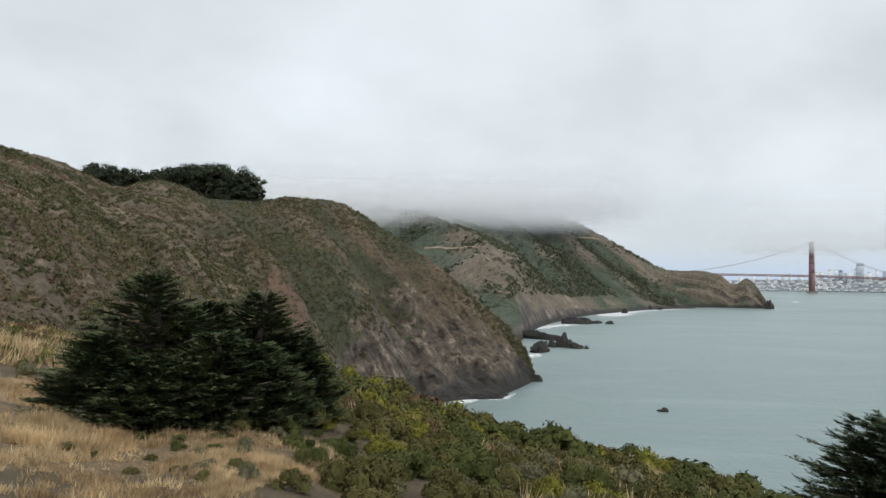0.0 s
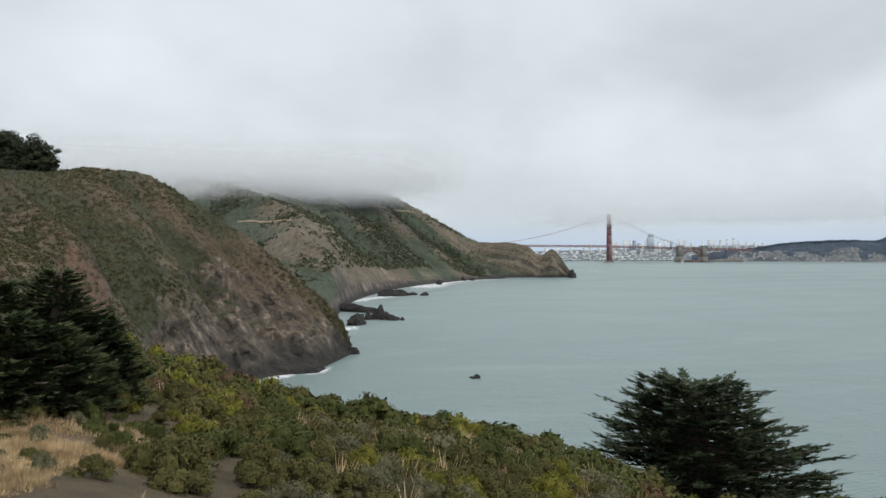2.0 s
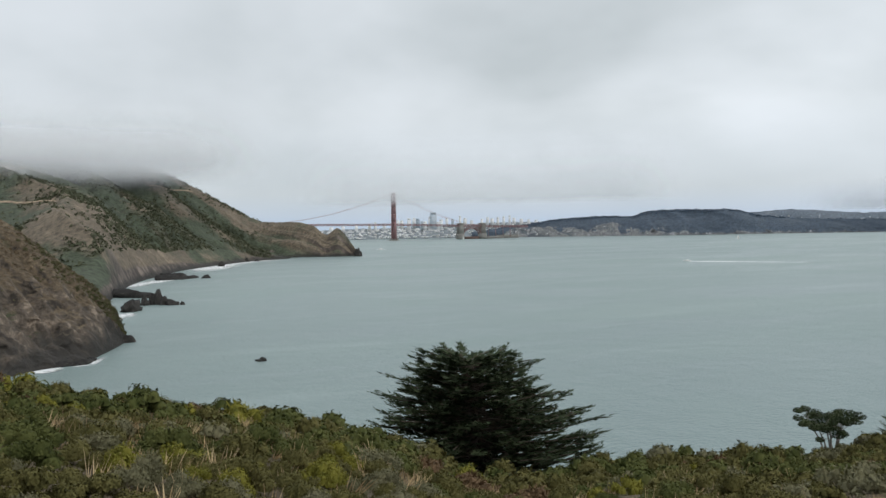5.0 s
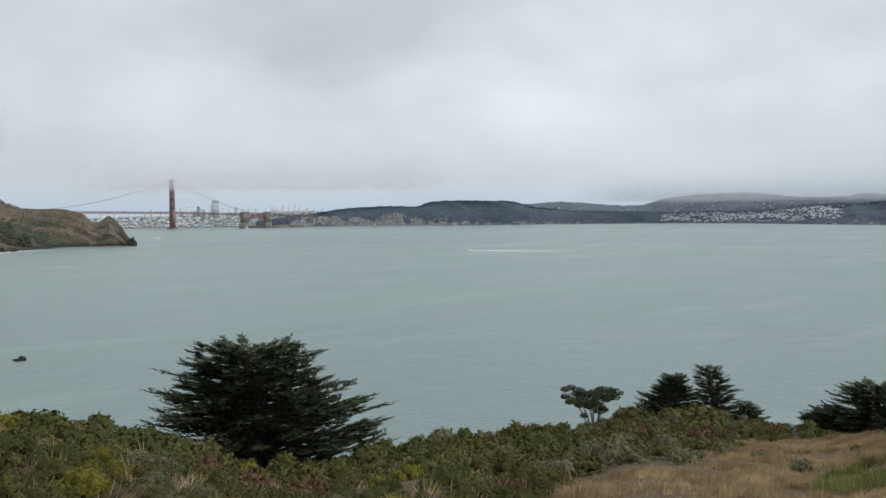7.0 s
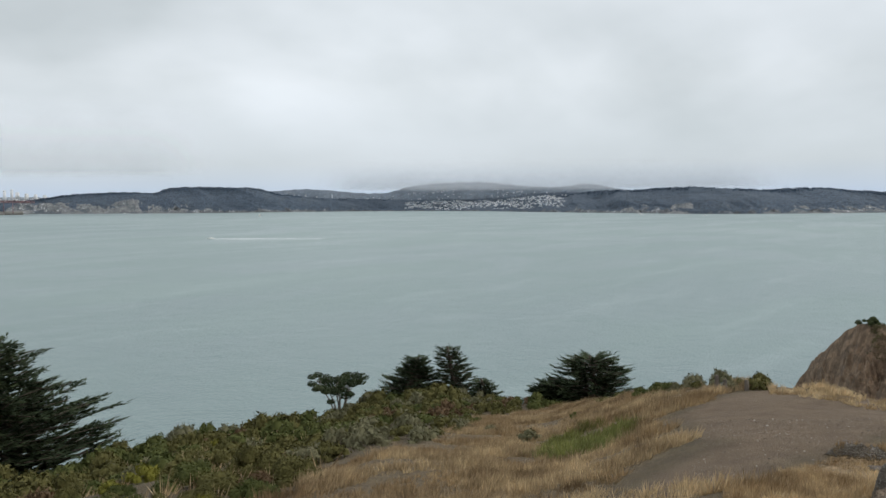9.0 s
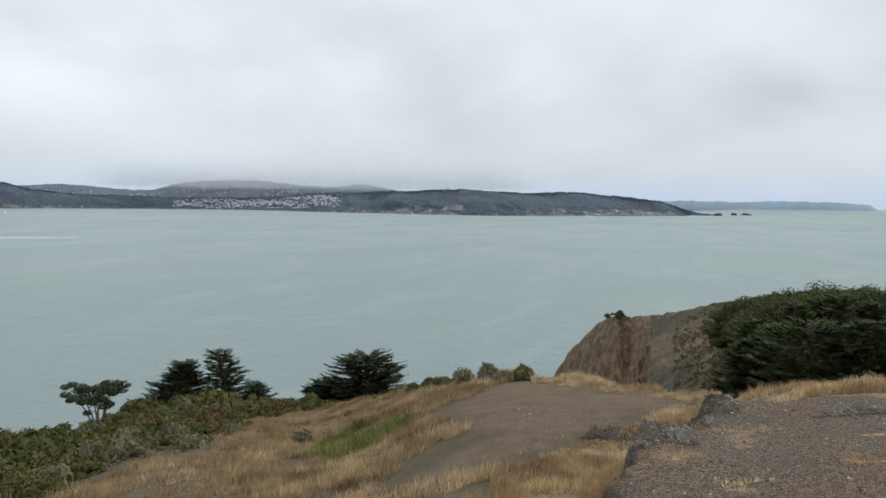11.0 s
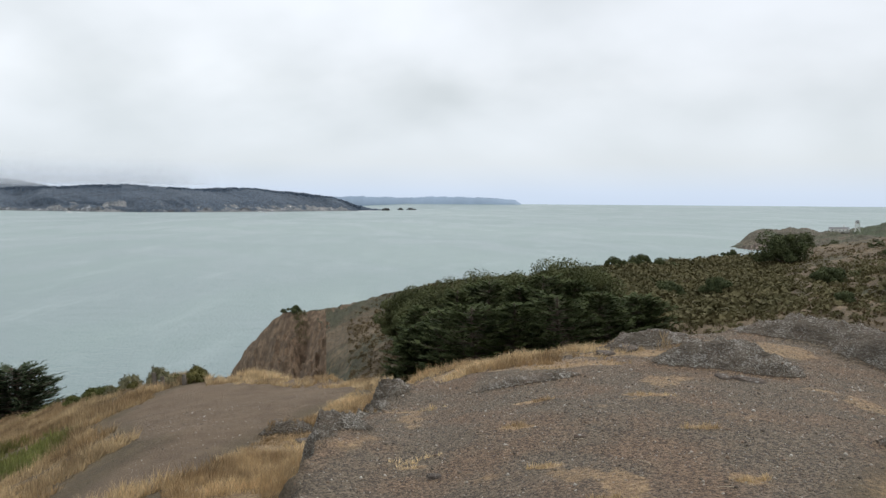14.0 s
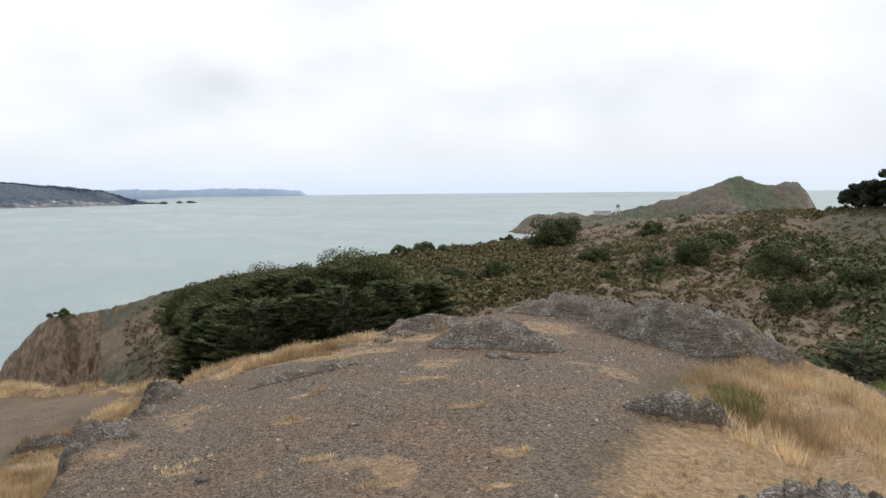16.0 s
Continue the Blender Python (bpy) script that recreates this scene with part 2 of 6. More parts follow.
    if scarp:
        # a slip in the slope that leaves a bare earth face
        mid_az, half, at, deep = scarp
        q = (az[:, None] - mid_az) / half
        lip = at - 0.024 * q + 0.02 * fbm(q * 2.5, 0 * q, seed + 22, 3)
        cut = np.clip(1 - q * q, 0, 1) ** 0.5 * np.clip((lip - up) / 0.035, 0, 1) * np.clip((up - lip + 0.22) / 0.18, 0, 1)
        z = z - deep * cut
        earth = earth + np.clip(1.3 - 1.2 * np.abs(q), 0, 1) * np.clip((lip + 0.01 - up) / 0.015, 0, 1) * np.clip((up - lip + 0.10) / 0.06, 0, 1)
    verts = np.stack([x + 0 * z, y + 0 * z, z], -1).reshape(-1, 3)
    me = mesh_from(name, verts, grid_faces(n_az, s.shape[1])[:, ::-1], material, True)
    me.attributes.new("bare", "FLOAT", "POINT").data.foreach_set("value", (low + 0 * z).ravel().astype(np.float32))
    me.attributes.new("spur", "FLOAT", "POINT").data.foreach_set("value", (spur + 0 * z).ravel().astype(np.float32))
    me.attributes.new("earth", "FLOAT", "POINT").data.foreach_set("value", (earth + 0 * z).ravel().astype(np.float32))
    ob = new(name, me)
    return tagged(ob, label, category, "", "structure"), az, x + 0 * z, y + 0 * z, z


# ---- land materials ----
def scrub_material(name, green, brown, straw, rock, size, rock_from, rock_to, straw_amount=0.5, bare=0.5, vein=3.3, dark=0.25, wet=0.0, crisp=0.08, dry_at=0.52):
    """Low brush over earth, with straw-coloured grass and bare rock on the steep faces. size: metres of the large patches."""
    m = Nodes(name, 0.95)
    big = m.noise(1 / size, 5, 0.6, distort=0.4)
    mid = m.noise(5 / size, 5, 0.65)
    fine = m.noise(34 / size, 4, 0.7)
    veg = m.mix(m.ramp(mid, (0.35, 0.0), (0.62, 1.0)), tuple(c * 0.72 for c in green), green)
    dry = m.math("ADD", big, m.math("MULTIPLY", m.math("SUBTRACT", m.attr("spur"), 0.55), 0.30))
    veg = m.mix(m.ramp(dry, (dry_at - crisp, 0.0), (dry_at + crisp, 1.0)), veg, brown)
    thin = m.math("ADD", m.noise(2.3 / size, 6, 0.7), m.math("MULTIPLY", m.math("SUBTRACT", m.attr("spur"), 0.55), 0.22))
    veg = m.mix(m.ramp(thin, (0.62 - 0.1 * straw_amount, 0.0), (0.76 - 0.1 * straw_amount, 1.0)), veg, straw)
    veg = m.mix(m.ramp(fine, (0.36, 0.85), (0.60, 0.0)), veg, m.mix(1.0, veg, (0.34, 0.34, 0.33), "MULTIPLY"))
    veg = m.mix(m.ramp(m.noise(80 / size, 3, 0.7), (0.52, 0.0), (0.68, 0.5)), veg, m.mix(1.0, veg, (1.8, 1.75, 1.6), "MULTIPLY"))
    strata = m.noise(9 / size, 6, 0.75, squash=(1.0, 1.0, 0.75), distort=0.5)
    stone = m.ramp(strata, (0.40, tuple(c * dark for c in rock)), (0.50, tuple(c * 0.85 for c in rock)), (0.57, tuple(c * 1.3 for c in rock)), (0.65, tuple(min(1, c * vein) for c in rock)))
    edge = m.math("ADD", m.steep(), m.math("MULTIPLY", m.math("SUBTRACT", mid, 0.5), bare))
    edge = m.math("ADD", edge, m.math("MULTIPLY", m.attr("bare"), 0.65))
    col = m.mix(m.ramp(edge, (rock_from, 0.0), (rock_to, 1.0)), veg, stone)
    if wet:
        # rock that the sea keeps wet and black
        tide = m.math("ADD", m.math("MULTIPLY", m.height(), 1.0 / wet), m.math("MULTIPLY", m.math("SUBTRACT", mid, 0.5), 1.6))
        col = m.mix(m.ramp(tide, (0.35, 0.9), (0.95, 0.0)), col, (0.030, 0.028, 0.025))
    raw = m.mix(m.ramp(fine, (0.35, 0.0), (0.6, 1.0)), (0.10, 0.062, 0.042), (0.19, 0.118, 0.078))
    col = m.mix(m.ramp(m.math("ADD", m.attr("earth"), m.math("MULTIPLY", m.math("SUBTRACT", fine, 0.5), 0.6)), (0.35, 0.0), (0.6, 0.95)), col, raw)
    m.bump(m.math("ADD", fine, m.math("MULTIPLY", strata, 0.8)), 0.9, min(size * 0.012, 1.2))
    return m.done(col)


mat_hill = scrub_material("scrub_on_hill", (0.066, 0.072, 0.034), (0.122, 0.090, 0.056), (0.200, 0.155, 0.100), (0.106, 0.084, 0.064), 60.0, 0.46, 0.62, 0.45, 0.9, 2.7, 0.3, 12.0, 0.06)
# far coast greens are lightened to put haze into their colour
mat_coast = scrub_material("hazed_far_scrub", (0.086, 0.106, 0.066), (0.168, 0.136, 0.098), (0.27, 0.215, 0.155), (0.130, 0.106, 0.090), 170.0, 0.50, 0.72, 0.45, 0.5, 2.6, 0.4, 9.0, 0.05, 0.57)
mat_gully = scrub_material("scrub_in_gully", (0.072, 0.070, 0.032), (0.138, 0.100, 0.058), (0.200, 0.145, 0.085), (0.195, 0.136, 0.085), 22.0, 0.46, 0.66, 0.3, 0.7, 1.6, 0.5)
mat_head = scrub_material("grass_and_rock_headland", (0.080, 0.100, 0.050), (0.105, 0.092, 0.064), (0.17, 0.135, 0.10), (0.165, 0.130, 0.105), 70.0, 0.30, 0.46, 0.3)
mat_ochre = scrub_material("ochre_cliff", (0.090, 0.080, 0.040), (0.135, 0.095, 0.060), (0.22, 0.155, 0.09), (0.195, 0.130, 0.082), 14.0, 0.26, 0.44, 0.6, 1.1, 1.45, 0.6)
# blue distance haze is painted into these four far-shore colours
mat_south = scrub_material("hazed_wooded_shore", (0.068, 0.096, 0.134), (0.075, 0.103, 0.142), (0.100, 0.128, 0.162), (0.16, 0.165, 0.17), 260.0, 0.72, 0.88, 0.2, 1.7)
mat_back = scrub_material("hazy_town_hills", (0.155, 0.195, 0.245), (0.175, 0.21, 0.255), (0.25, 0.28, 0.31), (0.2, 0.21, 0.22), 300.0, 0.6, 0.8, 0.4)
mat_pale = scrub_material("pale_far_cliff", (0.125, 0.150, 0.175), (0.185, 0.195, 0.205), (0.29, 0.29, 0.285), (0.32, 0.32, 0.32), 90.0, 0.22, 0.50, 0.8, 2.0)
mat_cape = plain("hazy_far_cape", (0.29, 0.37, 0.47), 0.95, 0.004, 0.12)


def sea_material():
    m = Nodes("sea_water", 0.22)
    streak = m.noise(0.004, 5, 0.6, squash=(1.0, 2.2, 1.0), distort=0.8)
    broad = m.noise(0.0011, 3, 0.5)
    col = m.mix(m.ramp(m.math("ADD", m.math("MULTIPLY", streak, 0.6), m.math("MULTIPLY", broad, 0.4)), (0.38, 0.0), (0.64, 1.0)), (0.198, 0.264, 0.264), (0.270, 0.342, 0.328))
    wind = m.noise(0.011, 4, 0.6, squash=(0.8, 3.2, 1.0), distort=0.5)
    col = m.mix(m.ramp(wind, (0.54, 0.0), (0.68, 0.4)), col, (0.33, 0.405, 0.395))
    chop = m.math("ADD", m.noise(0.55, 4, 0.6, squash=(1.0, 1.5, 1.0)), m.math("MULTIPLY", m.noise(0.08, 3, 0.5), 1.6))
    m.bump(chop, 0.55, 0.9)
    m.b.inputs["IOR"].default_value = 1.33
    m.b.inputs["Specular IOR Level"].default_value = 0.32
    return m.done(col, m.ramp(streak, (0.4, 0.30), (0.6, 0.42)))


mat_sea = sea_material()


# ---- the sea, one sheet to the horizon ----
def sea():
    az = np.radians(np.linspace(-180, 180, 361))[:, None]
    r = np.concatenate([[20.0], np.geomspace(60, 3400, 60), np.linspace(3450, 4960, 24)])[None, :]
    open_ocean = np.clip((np.degrees(az) - 88) / 6, 0, 1) * np.clip((200 - np.degrees(az)) / 20, 0, 1)
    swell = np.clip((r - 3600) / 1360, 0, 1) ** 2 * 26.0
    z = swell * open_ocean
    verts = np.stack([r * np.sin(az), r * np.cos(az), z + 0 * r], -1).reshape(-1, 3)
    ob = new("water", mesh_from("water", verts, grid_faces(361, r.shape[1])[:, ::-1], mat_sea, True))
    tagged(ob, "grey-green sea water with faint wind streaks", "sea", "", "structure")


sea()

# ---- the bluff that the camera stands on: bearing, distance and angle of its brow ----
BROW_N = [
    (-180, 60, -3), (-90, 60, -1.5), (-45, 50, -2.2), (-28, 45, -2.8), (-20, 40, -4.4), (-12, 36, -4.6), (-9, 36, -5.0), (-6, 35, -5.9), (-2.7, 34, -7.0), (1, 34, -7.9), (4.5, 33.5, -8.9),
    (8.4, 33, -9.9), (14, 32, -10.9), (20, 30, -12.1), (24, 29, -13.3), (28, 29, -15.2), (33, 31, -15.9), (37, 33, -15), (42, 36, -14.3),
    (50, 42, -13.8), (57, 44, -12.5), (62, 38, -12.9),
]
BROW_S = [
    (66, 30, -13.2), (70, 26, -12.6), (74, 22, -11.7), (78, 19.5, -11.0), (84, 18.5, -10.8), (88, 16, -11.2), (92, 13, -11.8), (98, 11, -11.2),
    (104, 11, -10), (109, 11.5, -9.1), (116, 12.3, -8.3), (122, 13, -8.8), (128, 13, -9.9), (131, 12.5, -10.9), (133, 11, -11.5), (137, 12, -12.8),
    (145, 20, -9), (160, 40, -4), (180, 60, -3),
]
brow = np.array(BROW_N + BROW_S, float)
FOOT_Z = 45.85


def brow_at(az):
    r = smooth_interp(az, brow[:, 0], brow[:, 1])
    el = smooth_interp(az, brow[:, 0], brow[:, 2])
    cover = np.interp(az, [-40, -14, -6, 56, 64, 76, 94, 100], [0.2, 0.3, 0.75, 0.75, 0.35, 0.15, 0.1, 0.0])
    return r, EYE_Z + r * np.tan(np.radians(el)) - cover


def ledge_y(x):
    """The edge of the gravel shelf above the path."""
    return np.interp(x, [3.0, 5.0, 7.9, 10.1, 12.5], [1.0, 0.75, 0.42, -0.2, -0.8])


# bedrock that swells out of the ground: bearing, distance, half width, half depth, height
OUTCROPS = [
    (112.6, 9.7, 0.66, 0.40, 0.13), (114.9, 9.4, 0.36, 0.24, 0.10), (125.4, 11.2, 1.15, 0.7, 0.42), (121.0, 12.3, 1.3, 0.6, 0.20), (116.4, 12.2, 0.6, 0.35, 0.10), (108.2, 11.2, 0.6, 0.25, 0.10),
    (123.2, 7.0, 0.42, 0.15, 0.12), (88.4, 8.1, 0.34, 0.18, 0.07), (131.4, 4.5, 0.75, 0.42, 0.37), (91.6, 10.1, 0.30, 0.2, 0.10), (85.4, 10.6, 0.36, 0.16, 0.10), (100.5, 9.2, 0.6, 0.12, 0.04),
]


def ledge_face(x, y):
    """How far a place lies on the broken rock face between the path and the gravel shelf."""
    inside = ledge_y(x) + 0.12 * fbm(x * 2, y * 2, 31, 3) - y
    return np.exp(-(((inside - 0.06) / 0.19) ** 2)) * np.clip((x - 7.0) / 0.8, 0, 1) * np.clip((12.6 - x) / 2, 0, 1)


def outcrop_at(x, y):
    """Height that the bedrock adds at a place, and how far the place is bare rock."""
    add, bare = 0.0 * x, 0.0 * x
    ragged = fbm(x * 2.6, y * 2.6, 61, 4, 0.6)
    for az, r, ra, rb, h in OUTCROPS:
        a = radians(az)
        dx, dy = x - r * math.sin(a), y - r * math.cos(a)
        u, v = (dx * math.cos(a) - dy * math.sin(a)) / ra, (dx * math.sin(a) + dy * math.cos(a)) / rb
        q = np.hypot(u, v) + 0.22 * ragged
        s = np.clip(1.15 - q, 0, 1)
        add = np.maximum(add, h * np.minimum(1, 1.6 * s) ** 0.8 * (0.86 + 0.14 * s))
        bare = np.maximum(bare, np.clip((1.12 - q) * 3.5, 0, 1))
    layers, leaves = (x * 0.62 + y * 0.30 + 0.10 * ragged) * 5.0, (x * 0.5 + y * 0.55 + 0.06 * ragged) * 11.0
    split = 0.085 * (layers - np.floor(layers)) ** 0.7 + 0.040 * (leaves - np.floor(leaves))
    add = add + bare * np.minimum(1, add * 8) * (split + 0.05 * np.abs(fbm(x * 3.4, y * 3.4, 67, 3, 0.6)) + 0.035 * fbm(x * 11, y * 11, 63, 3, 0.7))
    return add, bare


def bluff_z(x, y):
    """Height of the bluff's ground at a place."""
    x, y = np.asarray(x, float), np.asarray(y, float)
    r, az = np.hypot(x, y), np.degrees(np.arctan2(x, y))
    br, bz = brow_at(az)
    s = r / br
    z = FOOT_Z + (bz - FOOT_Z) * np.clip(s, 0, 1)
    inside = ledge_y(x) + 0.12 * fbm(x * 2, y * 2, 31, 3) - y
    rise = np.clip((inside + 0.10 * fbm(x * 6, y * 6, 33, 3)) / 0.22 + 0.5, 0, 1)
    rise = rise * rise * (3 - 2 * rise) * np.exp(-np.maximum(inside, 0) / 1.3) * np.clip((x - 5.6) / 1.8, 0, 1) * np.clip((13 - x) / 3, 0, 1)
    blocks = 2.6 * fbm(x * 1.9, y * 2.6, 37, 3) + x * 1.3
    z = z + ledge_face(x, y) * (0.09 * (blocks - np.floor(blocks)) ** 0.6 + 0.05 * fbm(x * 9, y * 9, 39, 3, 0.7) - 0.06)
    z = z + 0.46 * rise + outcrop_at(x, y)[0]
    steep = np.interp(az, [-60, -20, -5, 60, 75, 95, 133, 145], [0.25, 0.35, 0.75, 0.75, 0.7, 0.6, 0.6, 0.3])
    over = np.maximum(r - br, 0)
    z = z - steep * (over - 2.0 * (1 - np.exp(-over / 2.0)))
    amp = np.clip(r / 12, 0.1, 1) * np.clip((s - 0.0) * 2, 0, 1)
    z = z + amp * (0.22 * fbm(x / 4, y / 4, 2, 4) * np.interp(az, [90, 98, 132, 140], [1, 0.35, 0.35, 1])) + 0.03 * fbm(x / 0.5, y / 0.5, 5, 3)
    return z


def inside_polygon(x, y, poly):
    """Signed distance in metres to a polygon's edge, positive inside."""
    p = np.array(poly, float)
    q = np.roll(p, -1, 0)
    best, odd = np.full(np.shape(x), 1e9), np.zeros(np.shape(x), bool)
    for (ax, ay), (bx, by) in zip(p, q):
        t = np.clip(((x - ax) * (bx - ax) + (y - ay) * (by - ay)) / ((bx - ax) ** 2 + (by - ay) ** 2), 0, 1)
        best = np.minimum(best, np.hypot(x - ax - t * (bx - ax), y - ay - t * (by - ay)))
        odd ^= ((ay > y) != (by > y)) & (x < (bx - ax) * (y - ay) / (by - ay + 1e-12) + ax)
    return np.where(odd, best, -best)


PATH_EDGE = [(6.6, 1.75), (8.4, 1.75), (9.6, 1.5), (10.8, 1.1), (12.4, 0.5), (14, -0.4), (15.8, -0.3), (17.6, 1.0), (18.8, 3.4), (16.6, 3.7), (15.2, 4.0), (13.6, 3.4), (12.0, 2.75), (11, 2.35), (10.1, 2.6), (9.2, 2.85), (8.2, 3.1), (6.6, 2.6)]
SHELF_EDGE = [(2.5, 0.9), (5.0, 0.75), (7.9, 0.42), (10.1, -0.2), (12.6, -0.8), (12.6, -4.5), (12.0, -7.5), (9.6, -8.3), (8.3, -6.2), (7.3, -4.7), (6.2, -3.9), (5.2, -2.7), (4.3, -2.1), (2.5, -1.4)]
STRAW_EDGE = [(2.8, -1.6), (4.3, -2.1), (5.2, -2.7), (6.2, -3.9), (7.3, -4.7), (8.3, -6.2), (9.0, -7.6), (7.5, -9.5), (3.0, -6.0), (2.0, -2.5)]
FIELD_EDGE = [(6.0, 5.6), (8.6, 1.6), (9.6, 3.1), (11, 2.9), (12.6, 3.3), (15.6, 4.1), (19.0, 3.5), (20.5, 5.5), (28, 11), (26, 14), (21, 12), (15, 10), (12.2, 9.6), (9.6, 8.9), (7.0, 7.4)]
TURF_EDGE = [(-10, 16), (-7.4, 12.6), (-4.6, 11.2), (-3.0, 11.8), (-3.2, 14.2), (-4.6, 16.2), (-6.0, 17.5)]
DIRT_EDGE = [(-9, 6.8), (-9, 3), (0.5, 3), (-0.6, 5.2), (-2.0, 6.2), (-3.8, 6.1), (-6.5, 6.5)]
STRIP_EDGE = [(3.6, 1.0), (5.0, 0.85), (8.0, 0.55), (10.0, 0.0), (12.2, -0.7), (13.4, -0.6), (12.4, 0.45), (10.8, 1.05), (9.6, 1.45), (8.4, 1.7), (6.6, 1.75), (5.2, 2.3), (3.6, 2.2)]
LITTER_EDGE = [(-9.5, 13), (-7.0, 7.7), (-4.0, 7.4), (-2.6, 8.3), (-1.6, 8.0), (-0.8, 8.6), (-1.4, 9.8), (-2.4, 10.8), (-4.0, 11.4)]
STRAW_SPOTS = [(9.8, -2.2, 0.7, 0.2), (10.2, -3.1, 0.6, 0.2), (5.4, -2.2, 0.13, 0.09), (5.3, -1.38, 0.14, 0.05), (6.2, -1.16, 0.15, 0.06), (8.1, -1.5, 0.2, 0.06), (9.0, -0.4, 0.3, 0.06), (11.2, -1.8, 1.0, 0.35), (12.6, -0.9, 0.9, 0.4), (7.2, -1.2, 0.16, 0.05),
               (6.5, -2.4, 0.12, 0.05), (7.6, -2.4, 0.2, 0.06), (4.9, -1.9, 0.1, 0.05), (6.9, -0.3, 0.15, 0.06)]


def soft_edge(d, width):
    s = np.clip(d / width + 0.5, 0, 1)
    return s * s * (3 - 2 * s)


def cover_at(x, y):
    """How far the ground at a place is trodden path, gravel shelf or straw."""
    wob = 0.35 * fbm(x * 1.1, y * 1.1, 41, 4) + 0.12 * fbm(x * 5, y * 5, 43, 3)
    path = np.maximum(soft_edge(inside_polygon(x, y, PATH_EDGE) + wob, 0.5), soft_edge(inside_polygon(x, y, DIRT_EDGE) + wob, 0.7))
    shelf = soft_edge(inside_polygon(x, y, SHELF_EDGE) + 0.6 * wob, 0.4)
    straw = np.maximum(soft_edge(inside_polygon(x, y, STRAW_EDGE) + wob, 0.7), soft_edge(inside_polygon(x, y, TURF_EDGE) + wob, 0.8))
    straw = np.maximum(straw, 0.5 * soft_edge(inside_polygon(x, y, FIELD_EDGE) + wob, 1.0))
    straw = np.maximum(straw, 0.7 * soft_edge(inside_polygon(x, y, LITTER_EDGE) + wob, 0.8))
    straw = np.maximum(straw, 0.85 * soft_edge(inside_polygon(x, y, STRIP_EDGE) + 0.5 * wob, 0.5))
    for sx, sy, ra, rb in STRAW_SPOTS:
        c, s = math.cos(math.atan2(sy, sx) + 1.35), math.sin(math.atan2(sy, sx) + 1.35)
        u, v = ((x - sx) * c + (y - sy) * s) / ra, (-(x - sx) * s + (y - sy) * c) / rb
        straw = np.maximum(straw, soft_edge(1.0 - np.hypot(u, v) + 1.3 * wob + 0.5 * fbm(x * 9, y * 9, 49, 3), 0.9))
    fleck = fbm(x * 2.3, y * 3.1, 47, 4)
    straw = np.maximum(straw, shelf * soft_edge(fleck - 0.46, 0.25) * 0.8)
    return path, shelf, straw


def ground_material():
    m = Nodes("bluff_ground", 0.97)
    fine, grit = m.noise(30, 5, 0.7), m.voronoi(48.0)
    mid, big = m.noise(2.2, 5, 0.65), m.noise(0.45, 4, 0.6)
    soil = m.mix(m.ramp(mid, (0.35, 0.0), (0.65, 1.0)), (0.110, 0.080, 0.047), (0.170, 0.128, 0.070))
    soil = m.mix(m.ramp(fine, (0.35, 0.6), (0.6, 0.0)), soil, (0.058, 0.048, 0.030))
    dirt = m.mix(m.ramp(mid, (0.3, 0.0), (0.7, 1.0)), (0.138, 0.096, 0.060), (0.205, 0.146, 0.094))
    gravel = m.mix(m.ramp(m.noise(1.1, 4, 0.6), (0.44, 0.0), (0.60, 1.0)), (0.158, 0.127, 0.094), (0.190, 0.131, 0.088))
    gravel = m.mix(m.ramp(m.voronoi(64.0, "Color"), (0.25, 0.0), (0.8, 1.0)), m.mix(1.0, gravel, (0.50, 0.50, 0.50), "MULTIPLY"), m.mix(1.0, gravel, (1.6, 1.57, 1.5), "MULTIPLY"))
    gravel = m.mix(m.ramp(grit, (0.10, 0.75), (0.32, 0.0)), gravel, (0.075, 0.066, 0.058))
    straw = m.mix(m.ramp(m.noise(16, 4, 0.75), (0.35, 0.0), (0.62, 1.0)), (0.26, 0.168, 0.092), (0.54, 0.375, 0.205))
    col = m.mix(m.attr("path"), soil, dirt)
    col = m.mix(m.attr("shelf"), col, gravel)
    s = m.math("ADD", m.attr("straw"), m.math("MULTIPLY", m.math("SUBTRACT", m.noise(22, 5, 0.8), 0.5), 2.0))
    col = m.mix(m.ramp(s, (0.46, 0.0), (1.05, 0.85)), col, straw)
    layers = m.noise(5.0, 6, 0.75, squash=(1.0, 1.0, 6.0), distort=0.6)
    stone = m.ramp(layers, (0.32, (0.080, 0.064, 0.048)), (0.50, (0.168, 0.138, 0.104)), (0.70, (0.250, 0.212, 0.164)))
    spots = m.math("ADD", m.noise(36.0, 5, 0.75, squash=(1.0, 1.0, 3.0)), m.math("MULTIPLY", m.math("SUBTRACT", m.noise(4.0, 4, 0.7), 0.5), 0.5))
    stone = m.mix(m.ramp(spots, (0.535, 0.0), (0.60, 0.95)), stone, (0.52, 0.49, 0.43))
    stone = m.mix(m.ramp(m.noise(3.0, 4, 0.6), (0.56, 0.0), (0.7, 0.6)), stone, (0.17, 0.11, 0.075))
    edge = m.math("ADD", m.attr("rock"), m.math("MULTIPLY", m.math("SUBTRACT", m.noise(9.0, 4, 0.7), 0.5), 0.8))
    edge = m.math("ADD", edge, m.math("MULTIPLY", m.math("MULTIPLY", m.steep(), m.attr("shelf")), 1.6))
    rocky = m.ramp(edge, (0.42, 0.0), (0.62, 1.0))
    col = m.mix(rocky, col, stone)
    m.bump(m.math("ADD", m.math("ADD", fine, m.math("MULTIPLY", grit, 0.35)), m.math("MULTIPLY", m.math("MULTIPLY", layers, rocky), 3.5)), 1.0, 0.04)
    return m.done(col)


mat_ground = ground_material()


